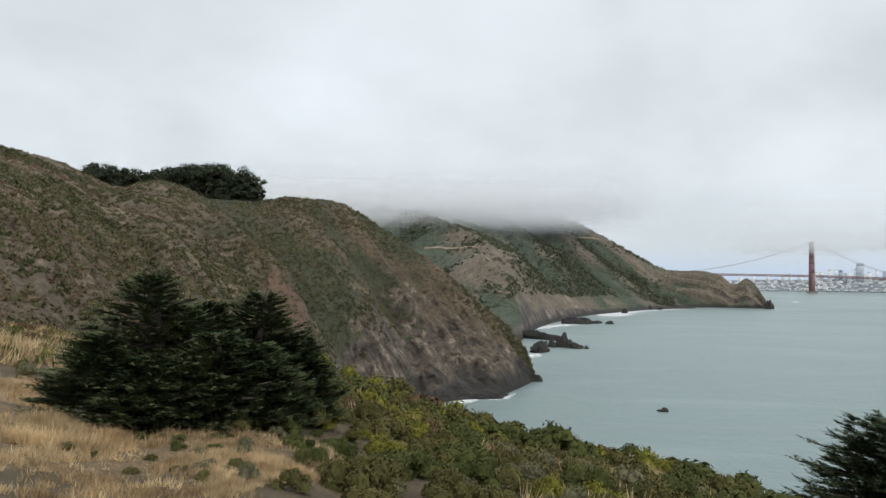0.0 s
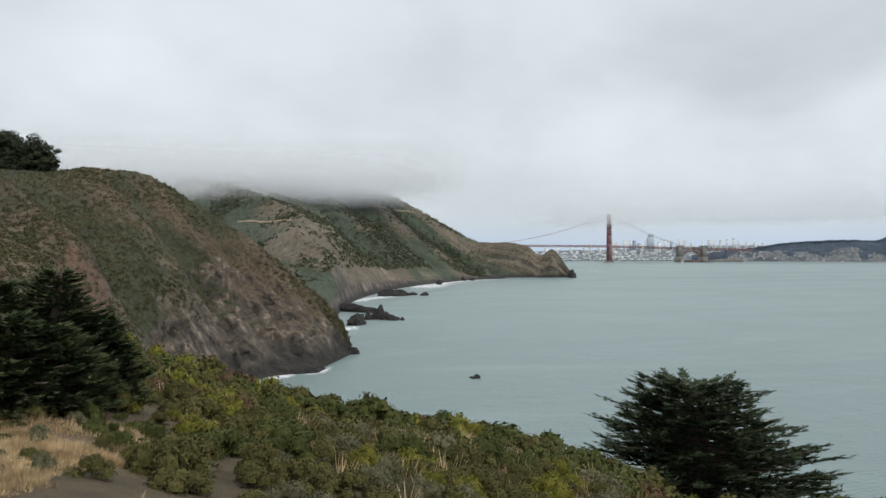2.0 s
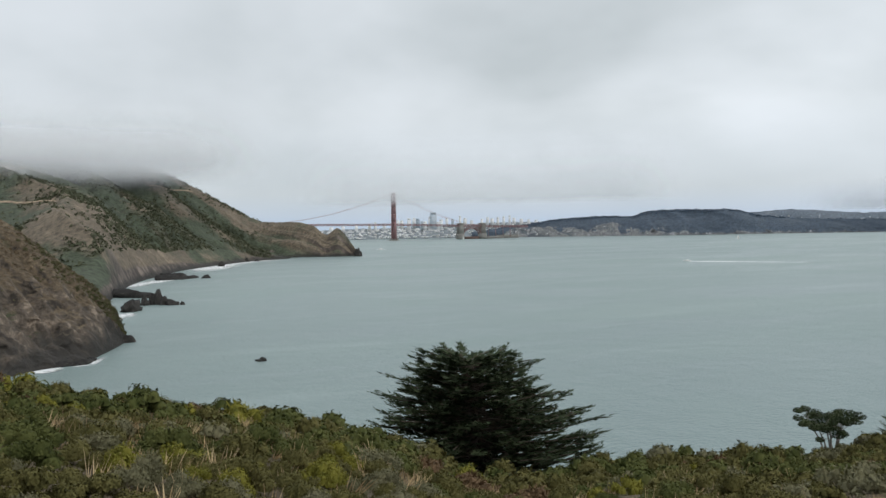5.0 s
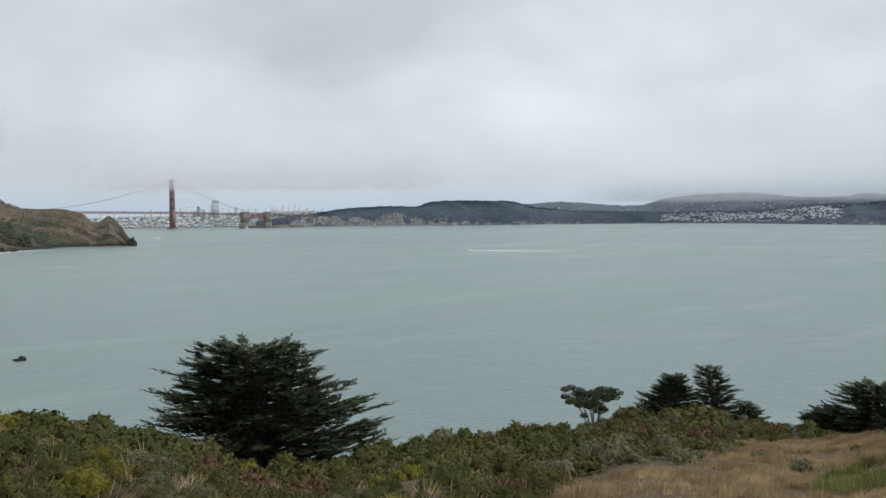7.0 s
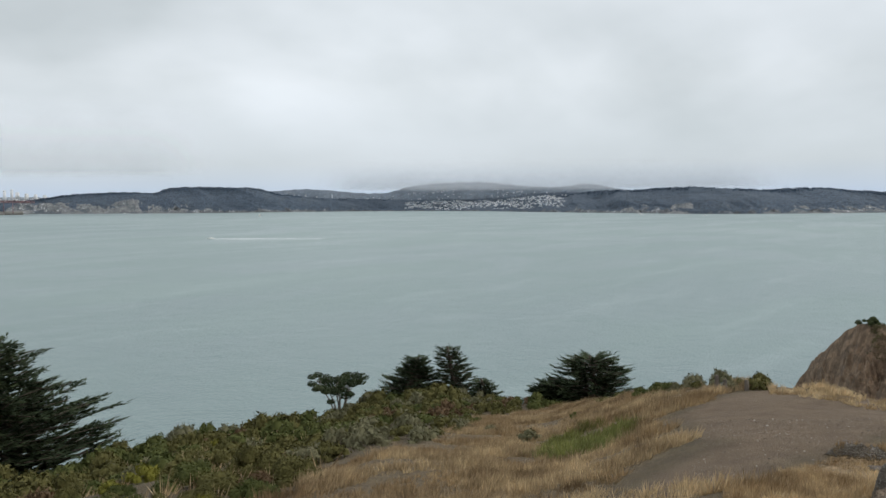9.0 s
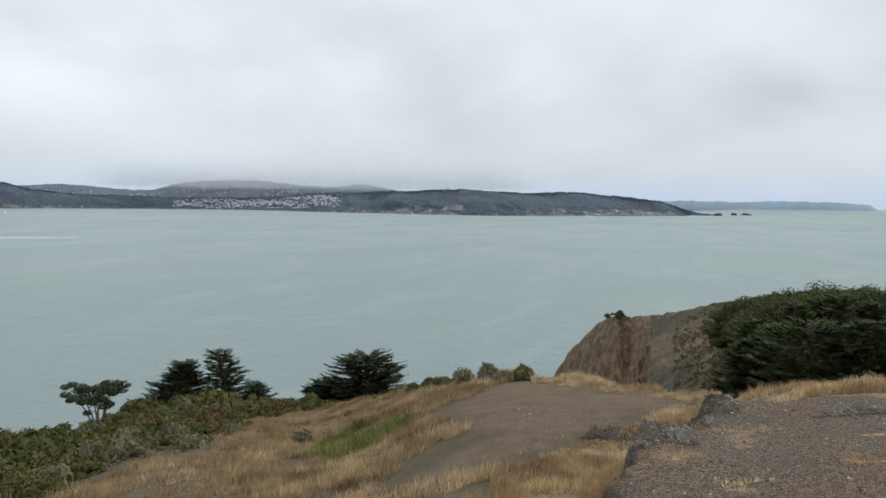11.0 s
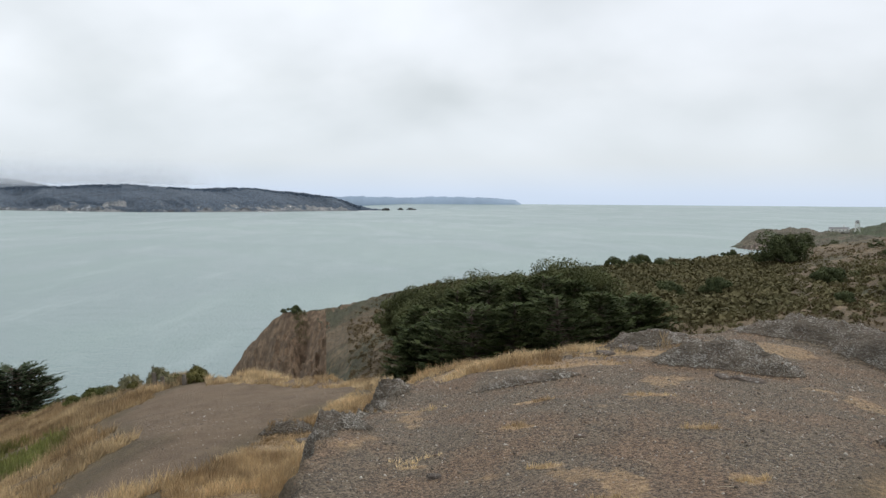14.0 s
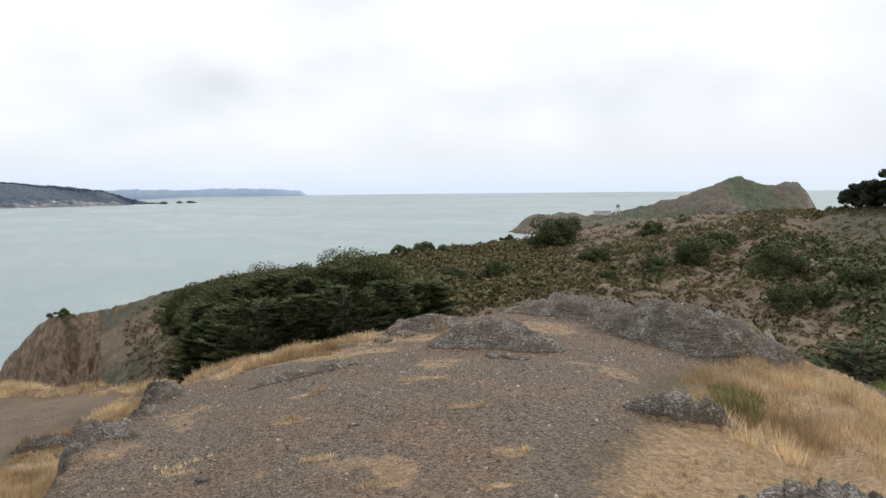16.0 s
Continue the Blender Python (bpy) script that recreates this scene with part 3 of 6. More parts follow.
def ground():
    az = np.concatenate([np.arange(-180, -40, 3.0), np.arange(-40, 76, 0.45), np.arange(76, 136, 0.17), np.arange(136, 146, 0.4), np.arange(146, 179, 3.0), [180.0]])
    s = np.concatenate([[0.0002], np.linspace(0.04, 0.25, 20)[:-1], np.linspace(0.25, 1, 230), 1 + np.linspace(0.02, 1, 16), 2 + np.linspace(0.2, 3, 10)])
    br, _ = brow_at(az)
    far = np.where(s[None, :] <= 2, br[:, None] * s[None, :], br[:, None] * 2 + (s[None, :] - 2) * 25)
    a = np.radians(az)[:, None]
    x, y = far * np.sin(a), far * np.cos(a)
    verts = np.stack([x, y, bluff_z(x, y)], -1).reshape(-1, 3)
    me = mesh_from("ground", verts, grid_faces(len(az), len(s))[:, ::-1], mat_ground, True)
    for name, values in zip(("path", "shelf", "straw", "rock"), (*cover_at(x, y), np.maximum(outcrop_at(x, y)[1], ledge_face(x, y)))):
        me.attributes.new(name, "FLOAT", "POINT").data.foreach_set("value", values.ravel().astype(np.float32))
    return tagged(new("ground", me), "bluff top of grey-brown gravel, dry grass and brush", "ground", "", "structure")


ground()

# ---- the hills: bearing, distance and height of the foot, distance and angle of the crest ----
HILL_NEAR = hillside("hill_near", [
    (-75, 60, 46, 240, 9.5), (-45, 62, 42, 270, 8.6), (-28.1, 70, 38, 330, 7.79), (-25, 76, 36, 340, 7.16), (-23.4, 80, 35, 350, 6.5), (-20.9, 90, 33, 370, 5.75),
    (-20.0, 92, 32, 385, 6.1), (-18.7, 96, 31, 400, 6.28), (-17.4, 102, 29, 412, 5.95), (-15.8, 108, 27, 420, 5.2), (-12.8, 130, 22, 425, 5.15), (-11, 150, 17, 425, 5.4), (-7.5, 210, 8, 425, 5.3), (-5.6, 250, 3, 420, 4.4),
    (-3.3, 290, 0, 415, 2.9), (0.64, 326, -1, 410, 0.2), (3, 336, -1, 405, -1.9), (4.6, 352, -1, 402, -3.3), (6.1, 388, -1, 400, -5.6), (6.5, 396, -2, 402, -6.9),
], mat_hill, "brown and green brush-covered headland hill with grey sea cliffs", "hill", 620, 240, 2.4, 0.45, 1, 0.85, 160, 10.0, 34.0, -0.35, 11.0, 0.30, ((-13, 0.02), (-9, 0.25), (-6, 0.5), (-3, 0.8), (1, 0.95), (6, 1.05)), 0.05, (-10.7, 2.1, 0.30, 6.0),
    ((-16.5, 0.88, -6.0, 0.25, 2.3, 13.0), (-21.5, 0.90, -11.0, 0.30, 2.2, -7.0), (-9.5, 0.93, -1.5, 0.45, 1.3, 6.0), (-4.5, 0.75, 0.8, 0.25, 1.0, 5.0)), 4.5)
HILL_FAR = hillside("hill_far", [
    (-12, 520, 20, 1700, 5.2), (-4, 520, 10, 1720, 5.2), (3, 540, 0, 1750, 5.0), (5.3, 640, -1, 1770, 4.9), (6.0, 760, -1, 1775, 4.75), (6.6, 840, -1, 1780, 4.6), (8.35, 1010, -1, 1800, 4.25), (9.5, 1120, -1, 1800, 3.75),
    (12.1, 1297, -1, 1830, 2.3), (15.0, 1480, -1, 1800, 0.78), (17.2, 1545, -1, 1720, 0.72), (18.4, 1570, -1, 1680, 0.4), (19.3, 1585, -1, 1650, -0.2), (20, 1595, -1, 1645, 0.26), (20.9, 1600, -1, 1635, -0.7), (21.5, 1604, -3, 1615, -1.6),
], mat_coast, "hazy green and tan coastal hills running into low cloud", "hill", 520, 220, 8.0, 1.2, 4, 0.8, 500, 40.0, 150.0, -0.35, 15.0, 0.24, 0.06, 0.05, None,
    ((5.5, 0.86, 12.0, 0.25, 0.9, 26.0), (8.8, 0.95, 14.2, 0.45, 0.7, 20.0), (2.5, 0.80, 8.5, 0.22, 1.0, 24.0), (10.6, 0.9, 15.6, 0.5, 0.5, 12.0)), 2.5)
HILL_GULLY = hillside("hill_gully", [
    (88.5, 118, 20, 174, -7.6), (90, 105, 24, 172, -7.2), (91.5, 88, 28, 168, -6.7), (97, 64, 31, 150, -5.6),
    (104, 55, 33, 140, -4.9), (108, 52, 34, 145, -4.5), (113.7, 48, 35, 190, -3.75), (118, 46, 36, 220, -3.35), (121.7, 45, 36, 225, -2.5), (127, 44, 36, 220, -1.9), (132, 44, 36, 205, -1.55), (135, 44, 36, 195, -1.5), (139, 44, 37, 180, -1.1),
    (150, 46, 38, 150, 0.5), (175, 60, 40, 140, 2),
], mat_gully, "brush-covered hillside of brown earth beyond a gully", "hill", 620, 190, 0.9, 0.3, 8, 0.8, 120, 3.0, 16.0, -0.25, 3.0, 0.22, 0.0, 0.09)
HILL_KNOB = hillside("cliff_knob", [
    (82.0, 196, -1, 200, -11.9), (82.6, 192, -1, 200, -10.9), (84.0, 172, -1, 192, -9.2), (85.2, 160, 1, 186, -7.9), (85.7, 156, 2, 184, -7.55), (87, 146, 6, 180, -7.6), (88.4, 130, 12, 176, -7.4), (89.7, 118, 16, 174, -7.15), (91.2, 106, 20, 172, -6.9), (93, 96, 24, 168, -6.6), (95, 90, 26, 160, -6.4),
], mat_ochre, "steep ochre and brown earth cliff above the sea", "cliff", 260, 120, 1.5, 0.45, 33, 0.75, 40, 2.0, 9.0, -0.6, 6.0, 0.9, 1.3, 0.10, None, ((84.6, 0.9, 83.6, 0.2, 0.5, 3.0), (87.4, 0.92, 86.2, 0.2, 0.5, 3.5), (90.4, 0.9, 88.8, 0.2, 0.6, 4.0)), 1.3, 45.0)
HEADLAND = hillside("headland", [
    (114.8, 905, -2, 915, -3.3), (115.7, 890, -1, 930, -2.9), (116.8, 880, -1, 980, -2.03), (118.3, 880, -1, 1040, -1.65), (121.7, 880, -1, 1090, -1.72), (124.7, 860, -1, 1060, -1.2), (126.8, 850, -1, 1020, -0.6),
    (129, 840, -1, 1000, 0.2), (130.5, 840, -1, 1000, 0.74), (131.6, 840, -1, 1000, 0.3), (132.6, 840, -1, 1000, 0.1), (134.1, 840, -1, 1000, 0.28), (134.7, 850, -1, 1000, -0.5), (135.3, 870, -1, 1000, -1.6), (136.5, 900, -1, 960, -2.9),
], mat_head, "rocky green headland with a steep brown crag", "headland", 300, 90, 3.0, 2.4, 12, 0.7, 120, 9.0, 50.0, -0.35, 3.0, 0.5, 0.3, 0.12)
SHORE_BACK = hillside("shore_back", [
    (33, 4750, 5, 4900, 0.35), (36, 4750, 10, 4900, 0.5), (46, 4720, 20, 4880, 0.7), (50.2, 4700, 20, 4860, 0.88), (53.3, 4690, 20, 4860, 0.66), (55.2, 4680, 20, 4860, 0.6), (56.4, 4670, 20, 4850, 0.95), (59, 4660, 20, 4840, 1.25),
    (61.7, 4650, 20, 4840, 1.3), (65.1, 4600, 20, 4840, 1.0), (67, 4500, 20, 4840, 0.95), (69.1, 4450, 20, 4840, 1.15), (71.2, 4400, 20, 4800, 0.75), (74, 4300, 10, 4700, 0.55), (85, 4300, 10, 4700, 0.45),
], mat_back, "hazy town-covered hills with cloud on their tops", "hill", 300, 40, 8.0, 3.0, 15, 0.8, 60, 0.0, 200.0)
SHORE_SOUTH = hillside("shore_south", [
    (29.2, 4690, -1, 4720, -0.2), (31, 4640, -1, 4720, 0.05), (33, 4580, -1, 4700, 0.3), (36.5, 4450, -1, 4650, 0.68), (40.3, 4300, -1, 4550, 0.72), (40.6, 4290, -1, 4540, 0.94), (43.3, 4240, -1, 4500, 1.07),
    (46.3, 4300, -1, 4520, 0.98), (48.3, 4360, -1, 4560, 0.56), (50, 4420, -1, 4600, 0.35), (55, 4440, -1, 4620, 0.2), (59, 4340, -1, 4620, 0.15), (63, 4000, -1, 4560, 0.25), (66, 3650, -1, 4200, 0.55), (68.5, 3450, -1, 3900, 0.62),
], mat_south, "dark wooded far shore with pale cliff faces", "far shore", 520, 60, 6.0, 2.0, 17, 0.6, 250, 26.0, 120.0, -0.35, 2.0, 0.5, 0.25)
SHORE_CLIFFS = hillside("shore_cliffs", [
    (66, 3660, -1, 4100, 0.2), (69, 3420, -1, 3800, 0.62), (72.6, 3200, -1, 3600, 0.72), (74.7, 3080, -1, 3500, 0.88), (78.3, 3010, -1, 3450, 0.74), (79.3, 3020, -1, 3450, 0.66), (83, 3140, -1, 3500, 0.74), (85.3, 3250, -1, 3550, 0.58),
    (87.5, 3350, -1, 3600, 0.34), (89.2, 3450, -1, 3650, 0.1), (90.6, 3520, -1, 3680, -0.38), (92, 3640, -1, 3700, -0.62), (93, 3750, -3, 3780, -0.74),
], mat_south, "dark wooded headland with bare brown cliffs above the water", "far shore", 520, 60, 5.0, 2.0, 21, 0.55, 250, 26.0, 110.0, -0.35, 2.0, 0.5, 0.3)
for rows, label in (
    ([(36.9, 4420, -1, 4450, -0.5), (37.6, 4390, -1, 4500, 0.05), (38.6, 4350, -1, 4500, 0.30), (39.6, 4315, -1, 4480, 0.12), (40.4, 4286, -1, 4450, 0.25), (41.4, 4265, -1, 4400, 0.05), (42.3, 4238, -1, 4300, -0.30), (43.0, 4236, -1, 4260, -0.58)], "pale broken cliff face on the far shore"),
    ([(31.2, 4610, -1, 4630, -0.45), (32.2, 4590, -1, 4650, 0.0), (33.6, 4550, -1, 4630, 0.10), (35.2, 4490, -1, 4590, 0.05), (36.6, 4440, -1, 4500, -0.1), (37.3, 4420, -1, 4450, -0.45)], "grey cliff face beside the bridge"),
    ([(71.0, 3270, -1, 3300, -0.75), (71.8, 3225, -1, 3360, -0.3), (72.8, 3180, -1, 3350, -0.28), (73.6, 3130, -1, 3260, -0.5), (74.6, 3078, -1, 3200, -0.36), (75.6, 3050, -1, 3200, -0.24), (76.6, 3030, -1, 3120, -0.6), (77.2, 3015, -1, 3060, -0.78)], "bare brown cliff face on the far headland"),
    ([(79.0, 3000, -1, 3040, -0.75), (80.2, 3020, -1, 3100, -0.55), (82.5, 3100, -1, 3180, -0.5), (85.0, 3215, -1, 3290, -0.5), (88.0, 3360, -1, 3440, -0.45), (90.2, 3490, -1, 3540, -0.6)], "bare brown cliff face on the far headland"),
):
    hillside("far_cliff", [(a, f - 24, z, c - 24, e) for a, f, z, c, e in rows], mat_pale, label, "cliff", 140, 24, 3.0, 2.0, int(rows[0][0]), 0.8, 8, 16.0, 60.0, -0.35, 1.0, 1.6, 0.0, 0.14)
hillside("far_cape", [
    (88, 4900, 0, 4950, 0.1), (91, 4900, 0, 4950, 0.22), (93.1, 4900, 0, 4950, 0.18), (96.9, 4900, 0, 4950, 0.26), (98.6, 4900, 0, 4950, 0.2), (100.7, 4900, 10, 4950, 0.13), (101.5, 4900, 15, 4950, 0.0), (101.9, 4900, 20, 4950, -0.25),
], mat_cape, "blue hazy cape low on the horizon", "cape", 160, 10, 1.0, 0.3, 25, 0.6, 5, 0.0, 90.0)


# ---- a dirt road across the far hill ----
def hill_road(hill, az0, az1, el0, el1, width, label):
    """A level cut of bare earth that follows a hillside."""
    _, azs, hx, hy, hz = hill
    n = 40
    rim = []
    for k in range(n):
        t = k / (n - 1)
        az, el = az0 + (az1 - az0) * t, el0 + (el1 - el0) * t + 0.05 * math.sin(9 * t)
        i = int(np.argmin(np.abs(azs - az)))
        ang = np.degrees(np.arctan2(hz[i] - EYE_Z, np.hypot(hx[i], hy[i])))
        j = int(np.argmax(ang >= el))
        p, q = np.array([hx[i, j], hy[i, j], hz[i, j]]), np.array([hx[i, j + 1], hy[i, j + 1], hz[i, j + 1]])
        d = (q - p) / np.linalg.norm(q - p)
        rim.append([p + d * width * s + np.array([-0.02 * p[0], -0.02 * p[1], 0]) / 20 + [0, 0, 1.2 * (1 - abs(s))] for s in (-1, -0.4, 0.4, 1)])
    v = np.array(rim)
    v[1:-1] = (v[:-2] + v[1:-1] + v[2:]) / 3
    tagged(new("dirt_road", mesh_from("dirt_road", v.reshape(-1, 3), grid_faces(n, 4)[:, ::-1], mat_road, True)), label, "road", "", "structure")


mat_road = plain("bare_tan_earth", (0.34, 0.26, 0.18), 0.95, 0.15, 0.25)
hill_road(HILL_FAR, -1.3, 2.4, 2.08, 2.2, 4.0, "pale dirt road cut across the green hill")
hill_road(HILL_FAR, 7.9, 10.6, 3.2, 2.75, 3.0, "pale dirt track along a spur of the hill")


# ---- plants ----
def blades(base, way, length, width, side=None):
    """One thin triangle for each row: from base along way. Returns verts, faces."""
    n = len(base)
    if side is None:
        side = np.cross(way, np.random.normal(size=(n, 3)))
    side = side / (np.linalg.norm(side, axis=1, keepdims=True) + 1e-9)
    w, l = np.reshape(width, (-1, 1)), np.reshape(length, (-1, 1))
    v = np.stack([base - side * w / 2, base + side * w / 2, base + way * l], 1).reshape(-1, 3)
    return v, np.arange(3 * n).reshape(-1, 3)


def tube(points, radii, sides=7):
    """A tapered round limb through the points."""
    p, rad = np.asarray(points, float), np.asarray(radii, float)
    d = np.gradient(p, axis=0)
    d /= np.linalg.norm(d, axis=1, keepdims=True) + 1e-9
    a = np.cross(d, [0.31, 0.95, 0.05])
    a /= np.linalg.norm(a, axis=1, keepdims=True) + 1e-9
    b = np.cross(d, a)
    t = np.linspace(0, 2 * np.pi, sides, endpoint=False)
    v = (p[:, None] + rad[:, None, None] * (np.cos(t)[None, :, None] * a[:, None] + np.sin(t)[None, :, None] * b[:, None])).reshape(-1, 3)
    i = np.arange(len(p) - 1)[:, None] * sides
    k = np.arange(sides)[None, :]
    k2 = (k + 1) % sides
    f = np.stack([i + k, i + k2, i + sides + k2, i + sides + k], -1).reshape(-1, 4)
    return v, f


def join(pieces):
    vs, fs, n = [], [], 0
    for v, f in pieces:
        vs.append(v), fs.append(f + n)
        n += len(v)
    return np.concatenate(vs), np.concatenate(fs)


def foliage_material(name, dark, light, scale=1.2, rough=0.75, vary=0.45):
    m = Nodes(name, rough)
    m.b.inputs["Specular IOR Level"].default_value = 0.08
    c = m.ramp(m.noise(scale, 3, 0.6), (0.35, dark), (0.65, light))
    c = m.mix(m.math("MULTIPLY", m.island(), vary), c, m.mix(1.0, c, (1.6, 1.55, 1.4), "MULTIPLY"))
    return m.done(c)


mat_bark = plain("weathered_bark", (0.11, 0.085, 0.065), 0.95, 6.0, 0.35)
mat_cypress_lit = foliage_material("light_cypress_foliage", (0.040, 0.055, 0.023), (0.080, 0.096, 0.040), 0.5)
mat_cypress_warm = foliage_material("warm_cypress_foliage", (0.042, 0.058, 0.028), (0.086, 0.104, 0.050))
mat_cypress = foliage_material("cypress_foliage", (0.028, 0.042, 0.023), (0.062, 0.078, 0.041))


def cypress(name, where, height, spread, seed, label, group="", limbs=70, sprays=16, profile=None, lean=0.0, blade=0.34, low=0.03, leaf=None, uneven=0.3):
    """A wind-shaped cypress: a trunk and level limbs, each of which carries a flat feathery fan of foliage that turns up at its tips."""
    rs = np.random.RandomState(seed)
    profile = profile or [(0.0, 0.85), (0.2, 1.0), (0.5, 0.86), (0.75, 0.62), (0.92, 0.38), (1.0, 0.12)]
    px, pw = zip(*profile)
    up = np.array([0, 0, 1.0])
    wood, base, way, length, width, side = [], [], [], [], [], []
    lean_at = lambda h: np.array([lean * h**1.5 * height, 0, 0])  # noqa: E731
    hs = np.linspace(0, 1, 9)
    trunk = [lean_at(h) + [0.12 * math.sin(5 * h + seed), 0.1 * math.sin(4 * h), h * height * 0.93] for h in hs]
    trunk_mesh = tube(trunk, 0.045 * height * (1 - 0.9 * hs) + 0.02, 9)
    k = 10
    for i in range(limbs):
        h = min(low + (1 - low) * (i + rs.uniform(0, 1)) / limbs, 1.0)
        a = i * 2.399 + rs.uniform(-0.5, 0.5)
        reach = 0.5 * spread * np.interp(h, px, pw) * rs.uniform(1.02 - 1.3 * uneven, 1.02 + 0.5 * uneven)
        root = lean_at(h * 0.92) + [0, 0, h * height * 0.90]
        rise = rs.uniform(-0.06, 0.12) + 0.9 * max(h - 0.82, 0)
        out = np.array([math.cos(a), math.sin(a), 0])
        s = np.linspace(0, 1, 6)[:, None]
        curve = root + out * reach * s + up * reach * (rise * s + 0.10 * s**3)
        curve[1:] += rs.normal(0, 0.025 * reach, (5, 3))
        wood.append(tube(curve[[0, 2, 3, 5]], np.linspace(0.012 * height * (1.1 - h), 0.01, 4) + 0.005, 4))
        n = max(4, int(sprays * (0.35 + reach / (0.5 * spread))))
        u = rs.uniform(0.18, 1.0, n) ** 0.75
        c = np.stack([np.interp(u, s[:, 0], curve[:, q]) for q in range(3)], -1)
        turn = a + rs.uniform(-1, 1, n) * (1.25 - 0.75 * u)
        d = np.stack([np.cos(turn), np.sin(turn), rs.uniform(-0.12, 0.30, n)], -1)[:, None]
        size = (blade * rs.uniform(1.3, 2.4, n) * (0.6 + 0.5 * u))[:, None, None]
        e = np.linspace(0.0, 1.0, k)[None, :, None]
        flat = np.stack([d[..., 1], -d[..., 0], 0 * d[..., 0]], -1)
        b = c[:, None] + e * d * size + rs.normal(0, 0.07, (n, k, 3)) * size * [1, 1, 0.35] + up * 0.14 * e**2 * size
        swing = rs.uniform(-1.0, 1.0, (n, k, 1))
        w = d * np.cos(swing) + flat * np.sin(swing) + up * rs.uniform(-0.05, 0.38, (n, k, 1))
        w = (w / np.linalg.norm(w, axis=2, keepdims=True)).reshape(-1, 3)
        base.append(b.reshape(-1, 3)), way.append(w), length.append(blade * rs.uniform(0.6, 1.3, n * k)), width.append(blade * rs.uniform(0.26, 0.46, n * k))
        side.append(np.stack([w[:, 1], -w[:, 0], 0 * w[:, 0]], -1) + rs.normal(0, 0.35, (n * k, 3)))
    v, f = blades(np.concatenate(base), np.concatenate(way), np.concatenate(length), np.concatenate(width), np.concatenate(side))
    ob = thing(name, where, label, "tree", group)
    part("trunk", mesh_from("trunk", *trunk_mesh, mat_bark, True), None, ob)
    wv, wf = join(wood)
    part("branchwork", mesh_from("branchwork", wv, wf, mat_bark, True), None, ob)
    part("crown", mesh_from("crown", v, f, leaf or mat_cypress), None, ob, "dense dark green feathery foliage")
    return ob


def polar(az, r, sink=0.0):
    """A place on the bluff by bearing and distance."""
    x, y = r * math.sin(radians(az)), r * math.cos(radians(az))
    return x, y, float(bluff_z(x, y)) - sink


def seen_on(hill, az, el):
    """The place on a hillside that lies at a bearing and angle from the eye."""
    _, azs, hx, hy, hz = hill
    i = int(np.argmin(np.abs(azs - az)))
    ang = np.degrees(np.arctan2(hz[i] - EYE_Z, np.hypot(hx[i], hy[i])))
    j = int(np.argmax(ang >= el)) if (ang >= el).any() else int(np.argmax(ang))
    return float(hx[i, j]), float(hy[i, j]), float(hz[i, j])


def ground_under(hill, az, dist):
    """The height of a hillside at a bearing and distance."""
    _, azs, hx, hy, hz = hill
    i = int(np.argmin(np.abs(azs - az)))
    r = np.hypot(hx[i], hy[i])
    return float(np.interp(dist, r, hz[i]))


# ---- cypress trees ----
def stand_tree(az, dist, top_el, base_z, spread, seed, label, group="", turn=None, **kw):
    x, y = dist * math.sin(radians(az)), dist * math.cos(radians(az))
    top = EYE_Z + dist * math.tan(radians(top_el))
    return cypress("cypress_tree", pose(x, y, base_z, 0, 0, (seed * 67) % 360 if turn is None else turn), (top - base_z) / 0.97, spread, seed, label, group, **kw)


BROAD = [(0.0, 0.72), (0.10, 0.9), (0.30, 1.0), (0.45, 0.95), (0.65, 0.78), (0.85, 0.60), (0.95, 0.42), (1.0, 0.26)]
SPIRE = [(0.0, 0.92), (0.15, 1.0), (0.35, 0.93), (0.55, 0.76), (0.75, 0.50), (0.90, 0.26), (1.0, 0.08)]
DOME = [(0.0, 0.7), (0.3, 1.0), (0.6, 0.95), (0.8, 0.78), (0.93, 0.55), (1.0, 0.25)]
WINDY = [(0.0, 0.55), (0.12, 0.9), (0.25, 1.0), (0.45, 0.78), (0.65, 0.55), (0.85, 0.34), (1.0, 0.16)]
x, y, _ = polar(29.6, 38)
cypress("cypress_tree", pose(x + 0.4, y - 0.2, EYE_Z - 13.2, 0, 0, 150), 8.1, 10.2, 3, "broad dark green cypress growing below the brow above the sea", "", 460, 25, BROAD, lean=0.12, blade=0.25, uneven=0.30)
for az, r, top, spread, seed in ((-19.2, 12.6, 0.7, 2.4, 5), (-15.6, 13.2, -1.3, 1.8, 6), (-12.2, 13.2, -0.5, 1.75, 7), (-22.2, 12.2, -3.4, 1.6, 8), (-10.0, 13.4, -3.6, 1.4, 9), (-15.0, 12.1, -3.4, 1.9, 10), (-17.4, 12.8, -1.6, 1.8, 16), (-12.6, 12.3, -4.2, 1.6, 17), (-19.0, 11.9, -5.0, 1.9, 18)):
    x, y, z = polar(az, r, 0.12)
    stand_tree(az, r, top, z, spread, seed, "low bushy dark green cypress among dry grass", "cypresses by the dry grass", limbs=190, sprays=17, profile=SPIRE, blade=0.092, leaf=mat_cypress_warm)
